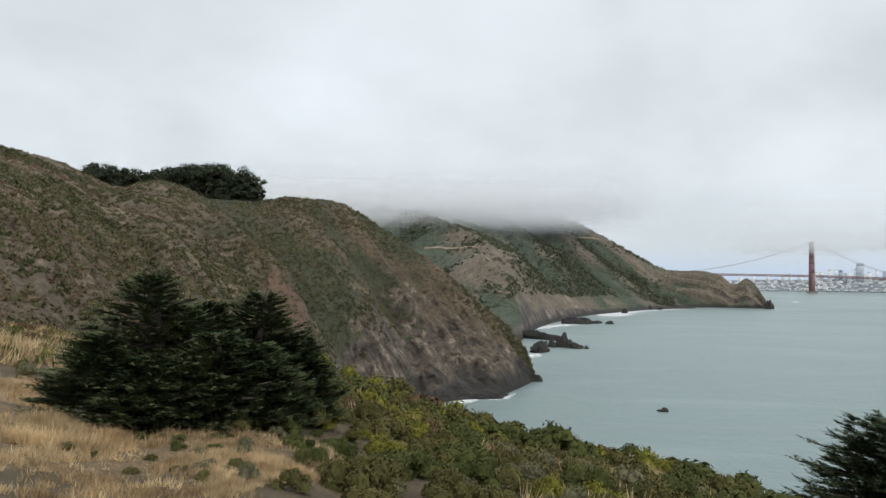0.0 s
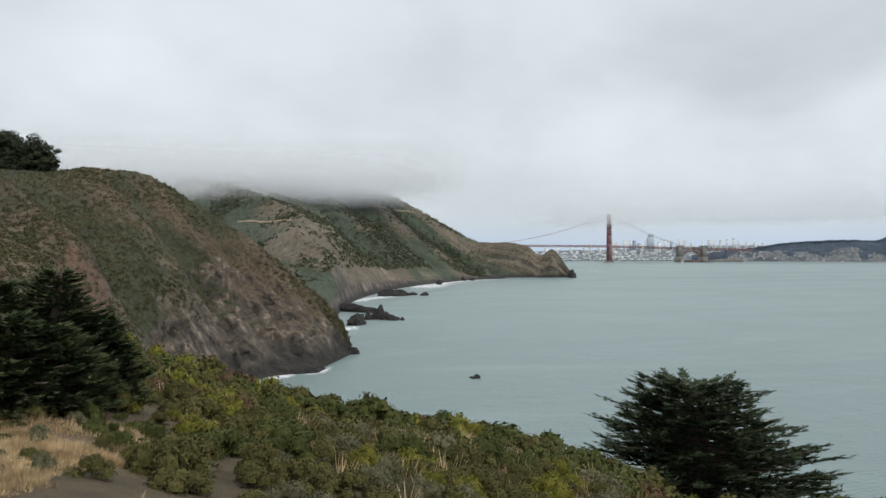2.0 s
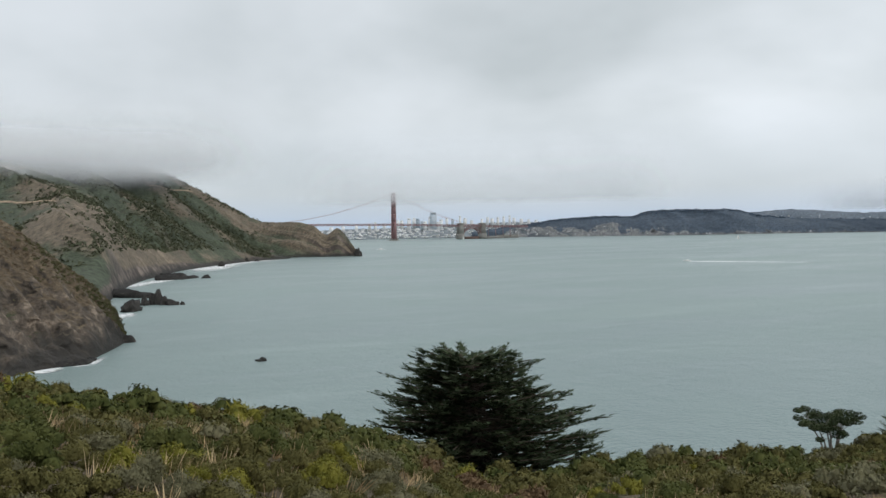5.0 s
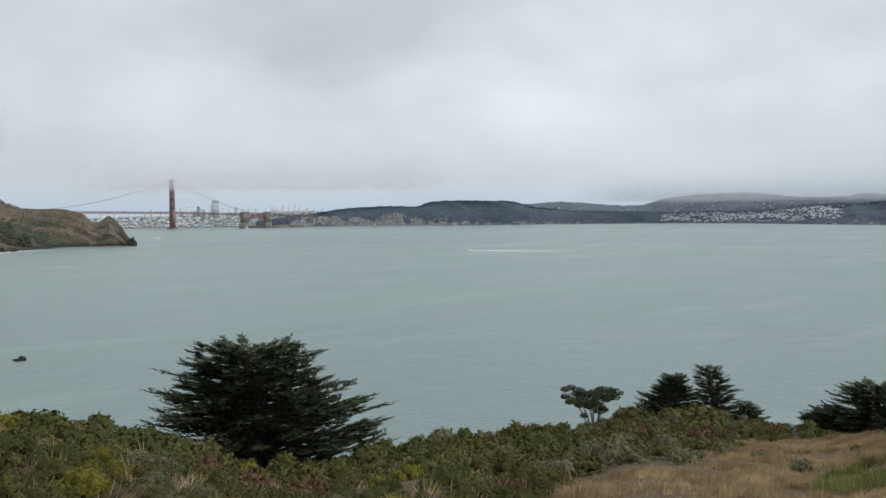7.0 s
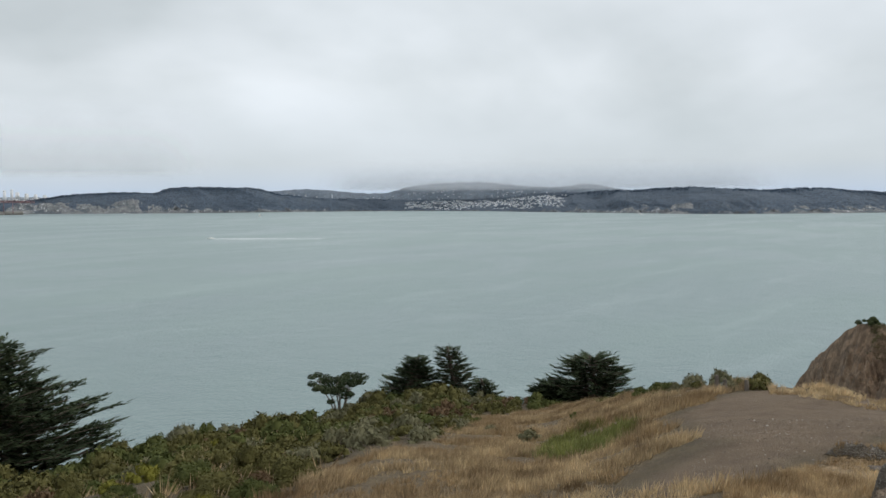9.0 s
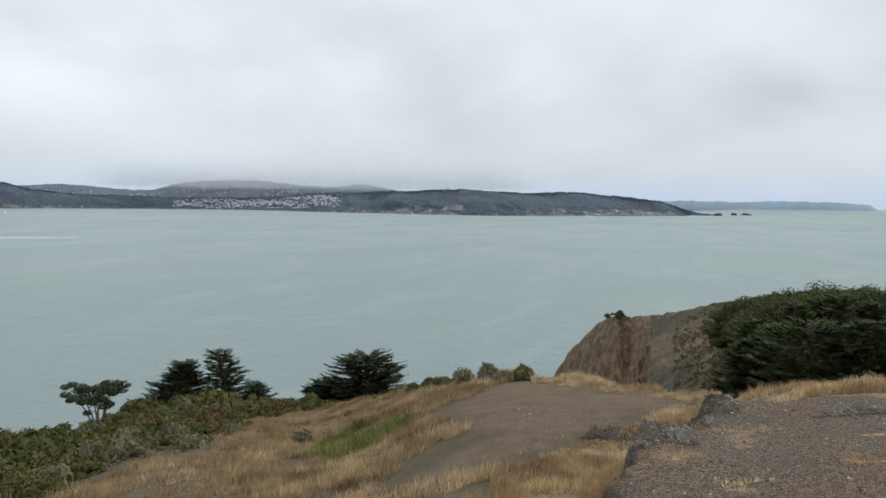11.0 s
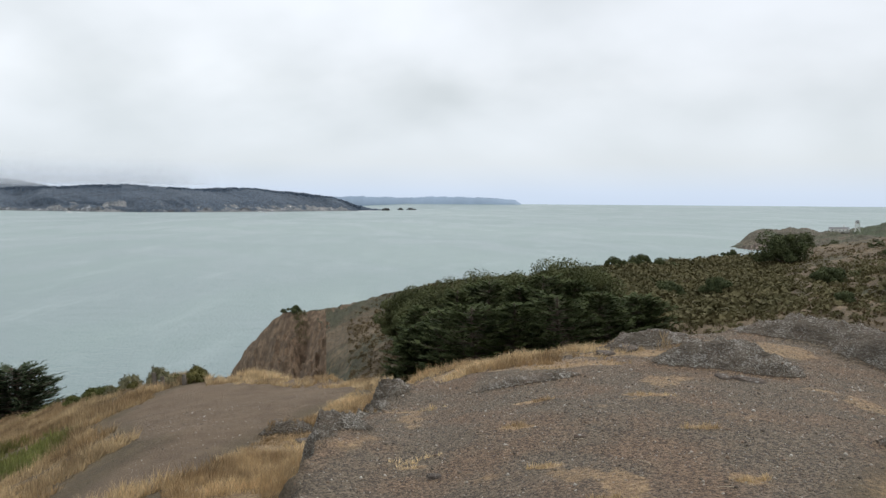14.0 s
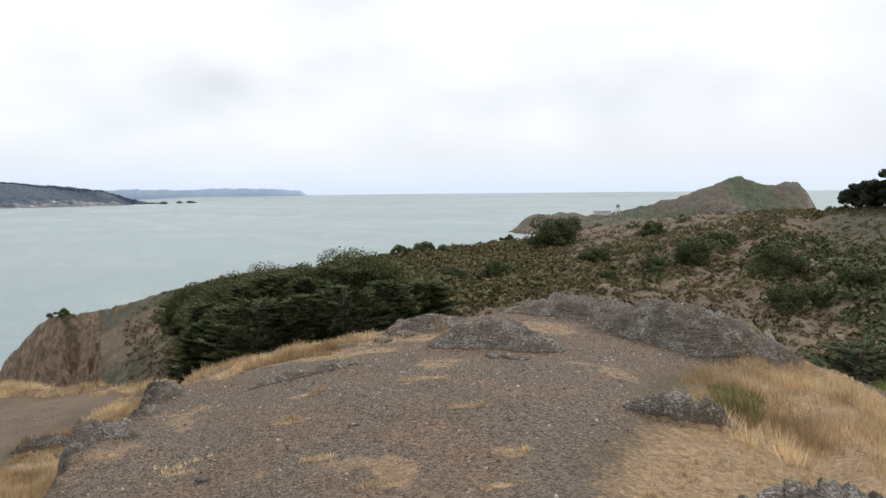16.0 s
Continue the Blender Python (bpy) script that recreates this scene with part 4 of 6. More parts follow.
for az, r, top, spread, seed, lean in ((57.0, 45.5, -10.35, 3.4, 11, -0.16), (60.6, 46, -9.5, 4.2, 12, 0.18), (63.0, 45, -11.7, 3.4, 13, 0.2), (69.7, 33, -9.95, 3.9, 14, 0.06), (67.3, 33, -11.9, 2.4, 15, 0.1)):
    x, y, z = polar(az, r, 0.3)
    stand_tree(az, r, top, z, spread, seed, "small wind-shaped dark cypress at the edge of the bluff", "cypresses on the bluff edge", turn=180 - az, limbs=230 if r > 40 else 330, sprays=13, profile=WINDY if r > 40 else BROAD, blade=0.16, lean=lean, uneven=0.34)
for az, r, top, spread, seed in (
    (97.4, 84, -5.9, 7, 22), (99.6, 86, -5.3, 6, 23), (101.6, 84, -5.6, 7, 24), (103.3, 88, -4.9, 7, 25), (105.4, 88, -5.2, 7, 26), (94.6, 78, -8.4, 5, 34),
    (95.3, 84, -7.2, 6, 27), (96.2, 76, -7.3, 7, 28), (98.4, 70, -7.0, 8, 29), (101.3, 70, -6.7, 8, 30), (104.2, 72, -6.2, 8, 31), (107.0, 76, -6.0, 8, 32), (109.4, 82, -6.3, 6, 33),
):
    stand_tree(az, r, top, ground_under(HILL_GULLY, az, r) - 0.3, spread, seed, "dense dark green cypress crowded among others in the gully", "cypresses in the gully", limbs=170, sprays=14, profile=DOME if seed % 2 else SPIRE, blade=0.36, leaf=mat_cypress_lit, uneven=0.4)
stand_tree(136.6, 24, -9.2, float(polar(136.6, 24)[2]) - 0.5, 4.2, 40, "dark green cypress beside the grassy hollow", "", limbs=190, sprays=14, profile=BROAD, blade=0.17, leaf=mat_cypress_warm)


# ---- the spindly gum tree and clump-crowned trees ----
def clumps(centres, radii, leaves, leaf, rs, flat=0.75, loose=0.5):
    """Leaves that lie like shingles on the skins of many small clumps. loose: how far they turn out of the skin."""
    c, rad = np.repeat(np.asarray(centres, float), leaves, 0), np.repeat(np.asarray(radii, float), leaves)
    d = rs.normal(size=(len(c), 3))
    d /= np.linalg.norm(d, axis=1, keepdims=True)
    d[:, 2] *= np.where(d[:, 2] < 0, 0.5, 1)
    base = c + d * [1, 1, flat] * (rad * rs.uniform(0.7, 1.05, len(c)))[:, None]
    n = d + rs.normal(0, loose, d.shape)
    w = np.cross(n, rs.normal(size=d.shape))
    w /= np.linalg.norm(w, axis=1, keepdims=True) + 1e-9
    ln = (np.repeat(np.asarray(leaf, float), leaves) if np.ndim(leaf) else leaf) * rs.uniform(0.7, 1.4, len(c))
    return blades(base - w * (0.4 * ln)[:, None], w, ln, ln * rs.uniform(0.6, 1.0, len(c)), np.cross(n, w))


mat_gum = foliage_material("gum_leaves", (0.030, 0.042, 0.022), (0.060, 0.075, 0.036))
mat_gum_bark = plain("pale_gum_bark", (0.26, 0.23, 0.20), 0.9, 8.0, 0.3)
mat_grove = foliage_material("grove_leaves", (0.028, 0.037, 0.023), (0.056, 0.065, 0.038), 0.25)


def open_tree(name, where, height, spread, seed, label, leaf_mat, bark, group="", stems=5, crowns=16, leaves=160, leaf=0.13, crown_r=0.16, low=0.5, first=0.55):
    """A tree of several thin stems that carry separate clumps of leaves."""
    rs = np.random.RandomState(seed)
    ob = thing(name, where, label, "tree", group)
    wood, tips = [], []
    for i in range(stems):
        a = i * 2 * math.pi / stems + rs.uniform(-0.5, 0.5)
        top = np.array([math.cos(a), math.sin(a), 0]) * 0.38 * spread * rs.uniform(0.3, 1) + [0, 0, height * rs.uniform(0.7, 0.92)]
        s = np.linspace(0, 1, 7)[:, None]
        curve = top * s + np.array([0, 0, 0.12 * height]) * np.sin(s * math.pi) + rs.normal(0, 0.012 * height, (7, 3)) * s
        wood.append(tube(curve, np.linspace(0.02 * height, 0.006 * height, 7), 6))
        for _ in range(max(2, crowns // stems)):
            u = rs.uniform(first, 1.0)
            root = np.array([np.interp(u, s[:, 0], curve[:, k]) for k in range(3)])
            b = rs.uniform(0, 2 * math.pi)
            tip = root + np.array([math.cos(b), math.sin(b), 0]) * spread * rs.uniform(0.08, 0.28) + [0, 0, height * rs.uniform(0.02, 0.18)]
            tip[2] = np.clip(tip[2], low * height, height * (1 - 0.5 * crown_r))
            wood.append(tube(np.array([root, (root + tip) / 2 + [0, 0, 0.02 * height], tip]), [0.007 * height, 0.005 * height, 0.003 * height], 5))
            tips.append(tip)
    wv, wf = join(wood)
    part("branchwork", mesh_from("branchwork", wv, wf, bark, True), None, ob)
    v, f = clumps(tips, crown_r * min(spread, height) * rs.uniform(0.7, 1.25, len(tips)), leaves, leaf, rs, 0.7)
    part("crown", mesh_from("crown", v, f, leaf_mat), None, ob)
    return ob


x, y, z = polar(52.3, 43)
open_tree("gum_tree", pose(x, y, z - 0.6, 0, 0, 20), EYE_Z + 43 * math.tan(radians(-11.55)) - z + 0.6, 3.3, 4, "small gum tree with pale bare stems and clumped olive leaves", mat_gum, mat_gum_bark, "", 7, 49, 150, 0.085, 0.10, 0.55, 0.6)

# the grove on the skyline
for i, (az, top) in enumerate(((-23.1, 6.9), (-22.4, 7.15), (-21.5, 7.0), (-20.6, 6.85), (-19.6, 6.75), (-18.7, 6.9), (-17.8, 7.15), (-17.0, 7.35), (-16.1, 7.25), (-15.3, 7.4), (-14.6, 7.4), (-13.9, 7.05), (-13.2, 6.8), (-12.7, 6.0), (-16.6, 6.8), (-14.9, 6.7), (-21.0, 6.5), (-18.2, 6.6))):
    d = 436 + (i * 7) % 13
    base = EYE_Z + d * math.tan(radians(4.5))
    x, y = d * math.sin(radians(az)), d * math.cos(radians(az))
    h = EYE_Z + d * math.tan(radians(top)) - base
    open_tree("grove_tree", pose(x, y, base, 0, 0, i * 47), h, h * 0.95, 60 + i, "tall dark tree in a dense grove on the ridge", mat_grove, mat_bark, "grove on the ridge", 5, 52, 90, 0.9, 0.15, 0.08, 0.08)

# round wind-pruned trees on the far side of the gully
mat_round = foliage_material("dark_bush_leaves", (0.044, 0.056, 0.026), (0.082, 0.094, 0.044), 0.8)


def round_bush(name, where, width, height, seed, label, category, material, group="", lumps=14, leaves=260, leaf=0.16):
    """A rounded bush: lumpy leaf clumps over a hidden fork of stems."""
    rs = np.random.RandomState(seed)
    ob = thing(name, where, label, category, group)
    a, h = rs.uniform(0, 2 * math.pi, lumps), rs.uniform(0.15, 0.72, lumps)
    out = rs.uniform(0.05, 0.45, lumps) * width * np.sqrt(1 - h * h * 0.8)
    c = np.stack([out * np.cos(a), out * np.sin(a), h * height], -1)
    v, f = clumps(c, rs.uniform(0.10, 0.27, lumps) * min(width, height * 1.4), leaves, leaf, rs, 0.85)
    part("crown", mesh_from("crown", v, f, material), None, ob)
    wv, wf = join([tube(np.array([[0, 0, -0.1], p * 0.5 + [0, 0, 0.05], p]), [0.03 * height, 0.02 * height, 0.008 * height], 5) for p in c[:6]])
    part("branchwork", mesh_from("branchwork", wv, wf, mat_bark, True), None, ob)
    return ob


for i, (az, el, w, h) in enumerate((
    (118.9, -4.0, 11, 6.5), (121.2, -5.0, 5, 3.2), (127.5, -5.2, 7.5, 5.5), (125.3, -5.6, 5, 3.4), (132.6, -6.0, 9, 7.5), (133.2, -8.0, 7, 6), (122.0, -6.3, 3.6, 2.4), (114.6, -5.9, 5, 3), (111.5, -6.2, 4.5, 3), (137.2, -6.4, 6, 4.5), (135.2, -7.4, 5, 3.6), (129.4, -3.9, 5, 2.8), (125.0, -3.2, 5, 2.8),
)):
    x, y, z = seen_on(HILL_GULLY, az, el)
    k = math.hypot(x, y) / 150
    round_bush("bush", pose(x, y, z - 0.2, 0, 0, i * 50), w * k, h * k, 100 + i, "dense dark green bush on the brown hillside", "bush", mat_round, "bushes on the hillside", 30, 360, 0.28 * k)
for i, (az, w, h) in enumerate(((108.1, 3.0, 2.4), (109.3, 3.4, 2.9), (110.4, 4.2, 2.7), (115.4, 2.4, 2.6))):
    x, y, z = seen_on(HILL_GULLY, az, 9)
    round_bush("bush", pose(x, y, z - 0.5, 0, 0, i * 70), w * 1.25, h, 130 + i, "rounded wind-pruned dark bush on the skyline", "bush", mat_round, "bushes on the skyline", 12, 300, 0.24)
for i, (az, el, w, h) in enumerate(((137.6, -0.25, 13, 9), (139.0, 0.25, 14, 10), (140.8, 0.9, 14, 10))):
    x, y, z = seen_on(HILL_GULLY, az, 9)
    top = EYE_Z + math.hypot(x, y) * math.tan(radians(el))
    open_tree("ridge_tree", pose(x, y, z - 0.3, 0, 0, 30 * i), top - z + 0.3, w, 140 + i, "dark spreading tree on the ridge", mat_grove, mat_bark, "", 6, 84, 150, 0.5, 0.22, 0.04, 0.05)


mat_olive_crown = foliage_material("olive_green_canopy", (0.056, 0.064, 0.029), (0.104, 0.112, 0.050), 0.35)
for i, (az, d, top, w) in enumerate(((93.4, 110, -6.0, 6), (95.0, 106, -5.6, 7), (96.4, 100, -5.15, 9), (99.3, 98, -4.8, 9), (101.4, 102, -4.5, 8), (103.6, 98, -3.95, 11), (106.0, 102, -4.4, 9), (94.6, 98, -6.7, 6), (98.0, 92, -5.6, 8))):
    base = ground_under(HILL_GULLY, az, d) - 0.4
    h = EYE_Z + d * math.tan(radians(top)) - base
    round_bush("canopy_tree", pose(d * math.sin(radians(az)), d * math.cos(radians(az)), base, 0, 0, i * 61), w, h * 1.12, 160 + i, "round-topped green tree crowded among cypresses", "tree", mat_olive_crown, "round trees in the gully", 34, 760, 0.20)
x, y, z = seen_on(HILL_KNOB, 86.3, 9)
round_bush("bush", pose(x, y, z - 0.3), 5.6, 1.9, 150, "dark bush on top of the ochre cliff", "bush", mat_round, "bushes on the skyline", 12, 300, 0.26)


# ---- brush ----
BRUSH = {
    "green": foliage_material("green_brush", (0.048, 0.059, 0.018), (0.100, 0.108, 0.036), 2.6, vary=0.3),
    "olive": foliage_material("olive_brush", (0.068, 0.065, 0.023), (0.130, 0.118, 0.044), 2.6, vary=0.3),
    "sage": foliage_material("grey_sage", (0.104, 0.101, 0.056), (0.172, 0.162, 0.096), 2.6, vary=0.3),
    "yellow": foliage_material("yellow_flowered_brush", (0.108, 0.108, 0.020), (0.205, 0.192, 0.037), 2.6, vary=0.3),
    "brown": foliage_material("dry_brown_brush", (0.088, 0.057, 0.033), (0.150, 0.100, 0.058), 2.6, vary=0.3),
}
BRUSH_LABEL = {
    "green": "rounded green coastal brush on the bluff slope",
    "olive": "low olive-green brush on the bluff slope",
    "sage": "pale grey-green sage bush among the brush",
    "yellow": "yellow-green flowering bush among the brush",
    "brown": "dry reddish-brown bush among the brush",
}


def shrub_arrays(seed, leaves, leaf, spiky=0.0, lumps=13):
    """A shrub one metre wide: domed lumps of small leaves, with twigs that stick out of them, over a dark leafy heart."""
    rs = np.random.RandomState(seed)
    a, q = rs.uniform(0, 2 * math.pi, lumps), np.sqrt(rs.uniform(0.0, 1, lumps))
    c = np.stack([0.40 * q * np.cos(a), 0.40 * q * np.sin(a), 0.33 * (1 - 0.8 * q**2) + rs.uniform(-0.05, 0.05, lumps)], -1)
    c[0] = (0, 0, 0.30)
    rad = rs.uniform(0.13, 0.23, lumps)
    n = leaves // lumps
    cc, rr = np.repeat(c, n, 0), np.repeat(rad, n)
    d = rs.normal(size=(len(cc), 3))
    d /= np.linalg.norm(d, axis=1, keepdims=True)
    d[:, 2] = np.abs(d[:, 2]) * np.where(rs.uniform(size=len(cc)) < 0.85, 1, -1)
    base = cc + d * (rr * rs.uniform(0.75, 1.08, len(cc)))[:, None]
    face = d + rs.normal(0, 0.30 + 0.25 * spiky, d.shape)
    lie = np.cross(face, rs.normal(size=d.shape))
    twig = (rs.uniform(size=len(cc)) < 0.10 + 0.30 * spiky)[:, None]
    w = np.where(twig, d + rs.normal(0, 0.4, d.shape) + [0, 0, 0.5], lie)
    w /= np.linalg.norm(w, axis=1, keepdims=True) + 1e-9
    ln = leaf * rs.uniform(0.7, 1.4, len(cc)) * np.where(twig[:, 0], 1.2 + 0.5 * spiky, 1.0)
    v1, f1 = blades(base - w * (0.35 * ln)[:, None], w, ln, leaf * np.where(twig[:, 0], 0.35, rs.uniform(0.6, 1.0, len(cc))), np.cross(face, w))
    t, p = np.meshgrid(np.linspace(0, 2 * math.pi, 7)[:-1], np.linspace(-0.2, math.pi / 2, 3))
    ball = np.stack([np.cos(t) * np.cos(p), np.sin(t) * np.cos(p), np.sin(p)], -1).reshape(-1, 3)
    i, j = np.meshgrid(np.arange(2), np.arange(6), indexing="ij")
    a0, a1, b0, b1 = i * 6 + j, i * 6 + (j + 1) % 6, (i + 1) * 6 + j, (i + 1) * 6 + (j + 1) % 6
    tri = np.concatenate([np.stack([a0, a1, b1], -1).reshape(-1, 3), np.stack([a0, b1, b0], -1).reshape(-1, 3)])
    cores = [(ball * r * 0.70 * (1 + 0.06 * rs.normal(size=ball.shape)) + m, tri) for m, r in zip(c, rad)]
    return join([(v1, f1), *cores])


KINDS = (("green", 0.0), ("olive", 0.1), ("sage", 0.5), ("yellow", 0.4), ("brown", 0.8))
SHRUB_NEAR = {k: [shrub_arrays(200 + 10 * i + j, 2200, 0.045, spiky) for j in range(3)] for i, (k, spiky) in enumerate(KINDS)}
SHRUB_FAR = {k: [shrub_arrays(200 + 10 * i + j, 280, 0.098, spiky) for j in range(3)] for i, (k, spiky) in enumerate(KINDS)}


def shrub_kind(az, n1, n2, rs):
    """Brush grows in drifts of one kind."""
    if n2 > 0.30 and az < 45:
        return "yellow" if rs.uniform() < 0.28 else "olive"
    if n1 > 0.22:
        return "sage" if rs.uniform() < 0.4 else "olive"
    if n1 < -0.30:
        return "brown" if rs.uniform() < (0.45 if az < 30 else 0.2) else "olive"
    return "green" if rs.uniform() < 0.68 else ("olive" if rs.uniform() < 0.75 else "sage")


def brush():
    rs = np.random.RandomState(77)
    n = 16000
    az, u = rs.uniform(-32, 80, n), np.sqrt(rs.uniform(0.05, 1.5, n))
    br = brow_at(az)[0]
    r = br * u
    x, y = r * np.sin(np.radians(az)), r * np.cos(np.radians(az))
    path, shelf, straw = cover_at(x, y)
    bare = (az > 50) & (r < 19)
    ok = ~bare & (r > np.where(az < -2, 6.6, 7.5)) & (r < br + 7) & (np.maximum(path, shelf) < 0.3) & ((straw < 0.35) | (rs.uniform(size=n) < 0.003) | ((x < 0) & (r < 12.5) & (rs.uniform(size=n) < 0.9))) & ~((az < -6) & (r < 12.5) & (r > 15) & (rs.uniform(size=n) > 0.6))
    size = rs.uniform(0.55, 1.25, n) * np.where(r < 14, 0.75, 1.0) * np.where(r > 0.80 * br, 1.5, 1.0) * np.where((az > 66), 0.35, np.where((az > 60) | (az < -14), 0.5, 1.0)) * np.where((az < -6) & (r < 12.5), 0.50, 1.0)
    n1, n2, z0 = fbm(x / 3.5, y / 3.5, 51, 3), fbm(x / 2.2, y / 2.2, 53, 3), bluff_z(x, y)
    spots, cells = [], {}
    for k in np.nonzero(ok)[0]:
        if len(spots) == 1900:
            break
        gx, gy = int(x[k] // 1.6), int(y[k] // 1.6)
        near = [p for a in (-1, 0, 1) for b in (-1, 0, 1) for p in cells.get((gx + a, gy + b), ())]
        if any(math.hypot(x[k] - p[0], y[k] - p[1]) < 0.40 * (size[k] + p[2]) for p in near):
            continue
        spots.append((x[k], y[k], size[k], r[k], shrub_kind(az[k], n1[k], n2[k], rs), z0[k]))
        cells.setdefault((gx, gy), []).append((x[k], y[k], size[k]))
    spots.sort(key=lambda p: p[3])
    shapes = {k: [mesh_from("shrub", v, f, BRUSH[k]) for v, f in SHRUB_NEAR[k]] for k in BRUSH}
    rest = {k: [] for k in BRUSH}
    for i, (x, y, size, r, kind, z) in enumerate(spots):
        turn, tall = rs.uniform(0, 360), rs.uniform(0.8, 1.3)
        z = z - 0.06 * size
        if i < 300:
            ob = new("shrub", shapes[kind][i % 3])
            ob.matrix_world = pose(x, y, z, rs.uniform(-8, 8), rs.uniform(-8, 8), turn) @ Matrix.Diagonal((size, size, size * tall, 1))
            tagged(ob, BRUSH_LABEL[kind], "shrub", "brush on the bluff")
        else:
            v, f = SHRUB_FAR[kind][i % 3]
            c, s = math.cos(turn), math.sin(turn)
            rest[kind].append((np.stack([x + size * (v[:, 0] * c - v[:, 1] * s), y + size * (v[:, 0] * s + v[:, 1] * c), z + size * tall * v[:, 2]], -1), f))
    for kind, pieces in rest.items():
        if pieces:
            v, f = join(pieces)
            tagged(new("brush", mesh_from("brush", v, f, BRUSH[kind])), BRUSH_LABEL[kind].replace("bush", "brush"), "brush", "", "stuff")


brush()


# ---- dry grass ----
def grass_material(name, dark, light):
    m = Nodes(name, 0.85)
    c = m.ramp(m.noise(1.6, 4, 0.6), (0.36, dark), (0.62, light))
    c = m.mix(m.ramp(m.noise(0.55, 5, 0.7), (0.45, 0.0), (0.58, 0.85)), c, m.mix(1.0, c, (0.52, 0.45, 0.37), "MULTIPLY"))
    c = m.mix(m.math("MULTIPLY", m.island(), 0.8), c, m.mix(1.0, c, (1.9, 1.85, 1.75), "MULTIPLY"))
    return m.done(c)


mat_straw = grass_material("dry_straw_grass", (0.29, 0.212, 0.120), (0.60, 0.470, 0.285))
mat_field = grass_material("brown_field_grass", (0.190, 0.137, 0.075), (0.45, 0.342, 0.200))
mat_fresh = grass_material("green_grass", (0.10, 0.115, 0.030), (0.19, 0.20, 0.055))


def grass(name, poly, count, length, width, seed, material, label, clump=0.35, edge=0.3, bias=None, per=12, even=0.5):
    """Grass over a stretch of ground: tufts whose blades lean out from one root and droop with the wind."""
    rs = np.random.RandomState(seed)
    p = np.array(poly, float)
    lo, hi = p.min(0) - edge, p.max(0) + edge
    want, got = max(1, count // per), []
    for _ in range(25):
        if sum(len(g) for g in got) >= want:
            break
        q = rs.uniform(lo, hi, (want * 3, 2))
        d = inside_polygon(q[:, 0], q[:, 1], poly) + edge * fbm(q[:, 0] * 1.5, q[:, 1] * 1.5, seed, 3)
        n = even + 1.3 * fbm(q[:, 0] / clump, q[:, 1] / clump, seed + 1, 3) + 0.5 * fbm(q[:, 0] / 2.6, q[:, 1] / 2.6, seed + 2, 2)
        if bias:
            n = n * bias(q[:, 0], q[:, 1])
        got.append(q[(d > 0) & (rs.uniform(size=len(q)) < n)])
    root = np.concatenate(got)[:want]
    if not len(root):
        return
    tall = rs.uniform(0.55, 1.25, len(root)) * (0.85 + 0.5 * np.clip(fbm(root[:, 0] / clump, root[:, 1] / clump, seed + 1, 3), -0.6, 1))
    q, tall = np.repeat(root, per, 0), np.repeat(tall, per)
    count = len(q)
    a, far = rs.uniform(0, 2 * math.pi, count), np.sqrt(rs.uniform(0, 1, count))
    out = np.stack([np.cos(a), np.sin(a)], -1) * far[:, None]
    q = q + out * 0.28 * length
    base = np.stack([q[:, 0], q[:, 1], bluff_z(q[:, 0], q[:, 1]) - 0.01], -1)
    w = np.stack([out[:, 0] * 0.6 + rs.normal(0.22, 0.18, count), out[:, 1] * 0.6 + rs.normal(-0.10, 0.18, count), np.ones(count)], -1)
    w /= np.linalg.norm(w, axis=1, keepdims=True)
    v, f = blades(base, w, length * tall * rs.uniform(0.6, 1.1, count), width * rs.uniform(0.7, 1.5, count))
    tagged(new(name, mesh_from(name, v, f, material)), label, "grass", "", "stuff")


GREEN_PATCH = [(14.0, 4.6), (17.5, 5.4), (18.5, 7.2), (16.0, 7.2), (13.6, 5.8)]
grass("dry_grass", FIELD_EDGE, 110000, 0.20, 0.011, 301, mat_field, "tall golden dry grass on the slope beside the path", 0.5, 0.5, lambda x, y: np.where(inside_polygon(x, y, GREEN_PATCH) > 0, 0.15, 1.0), even=0.8)
grass("green_grass", GREEN_PATCH, 5000, 0.22, 0.020, 302, mat_fresh, "patch of fresh green grass in the dry grass", 0.6, 0.6)
grass("dry_grass", [(4.0, 0.9), (5.0, 0.85), (7.6, 0.5), (8.3, 0.9), (8.2, 1.25), (8.4, 1.65), (7.2, 1.75), (5.6, 2.4), (4.4, 2.4)], 34000, 0.15, 0.007, 303, mat_straw, "tuft of golden dry grass below the rock ledge", 0.3, 0.2, even=1.1)
grass("dry_grass", [(17.5, 4.4), (18.9, 3.6), (18.2, 1.2), (16.2, -0.6), (13.6, -0.9), (12.4, -0.9), (12.6, -1.4), (14.0, -1.6), (16.8, -1.2), (19.3, 0.6), (20.2, 3.8)], 8000, 0.22, 0.013, 304, mat_straw, "fringe of dry grass along the path's end", 0.35, 0.2)
grass("dry_grass", [(11.6, -1.0), (13.2, -0.9), (14.6, -1.0), (14.4, -1.9), (12.9, -2.4), (12.0, -3.4), (11.5, -3.2), (11.9, -2.0)], 8000, 0.13, 0.010, 314, mat_straw, "golden dry grass along the rim above the gully", 0.3, 0.25)
RIM = [(brow_at(a)[0] * k * math.sin(radians(a)), brow_at(a)[0] * k * math.cos(radians(a))) for k, steps in ((1.07, range(80, 113, 3)), (0.92, range(110, 79, -3))) for a in map(float, steps)]
grass("dry_grass", RIM, 9000, 0.12, 0.010, 315, mat_straw, "golden dry grass along the rim of the bluff", 0.35, 0.15)
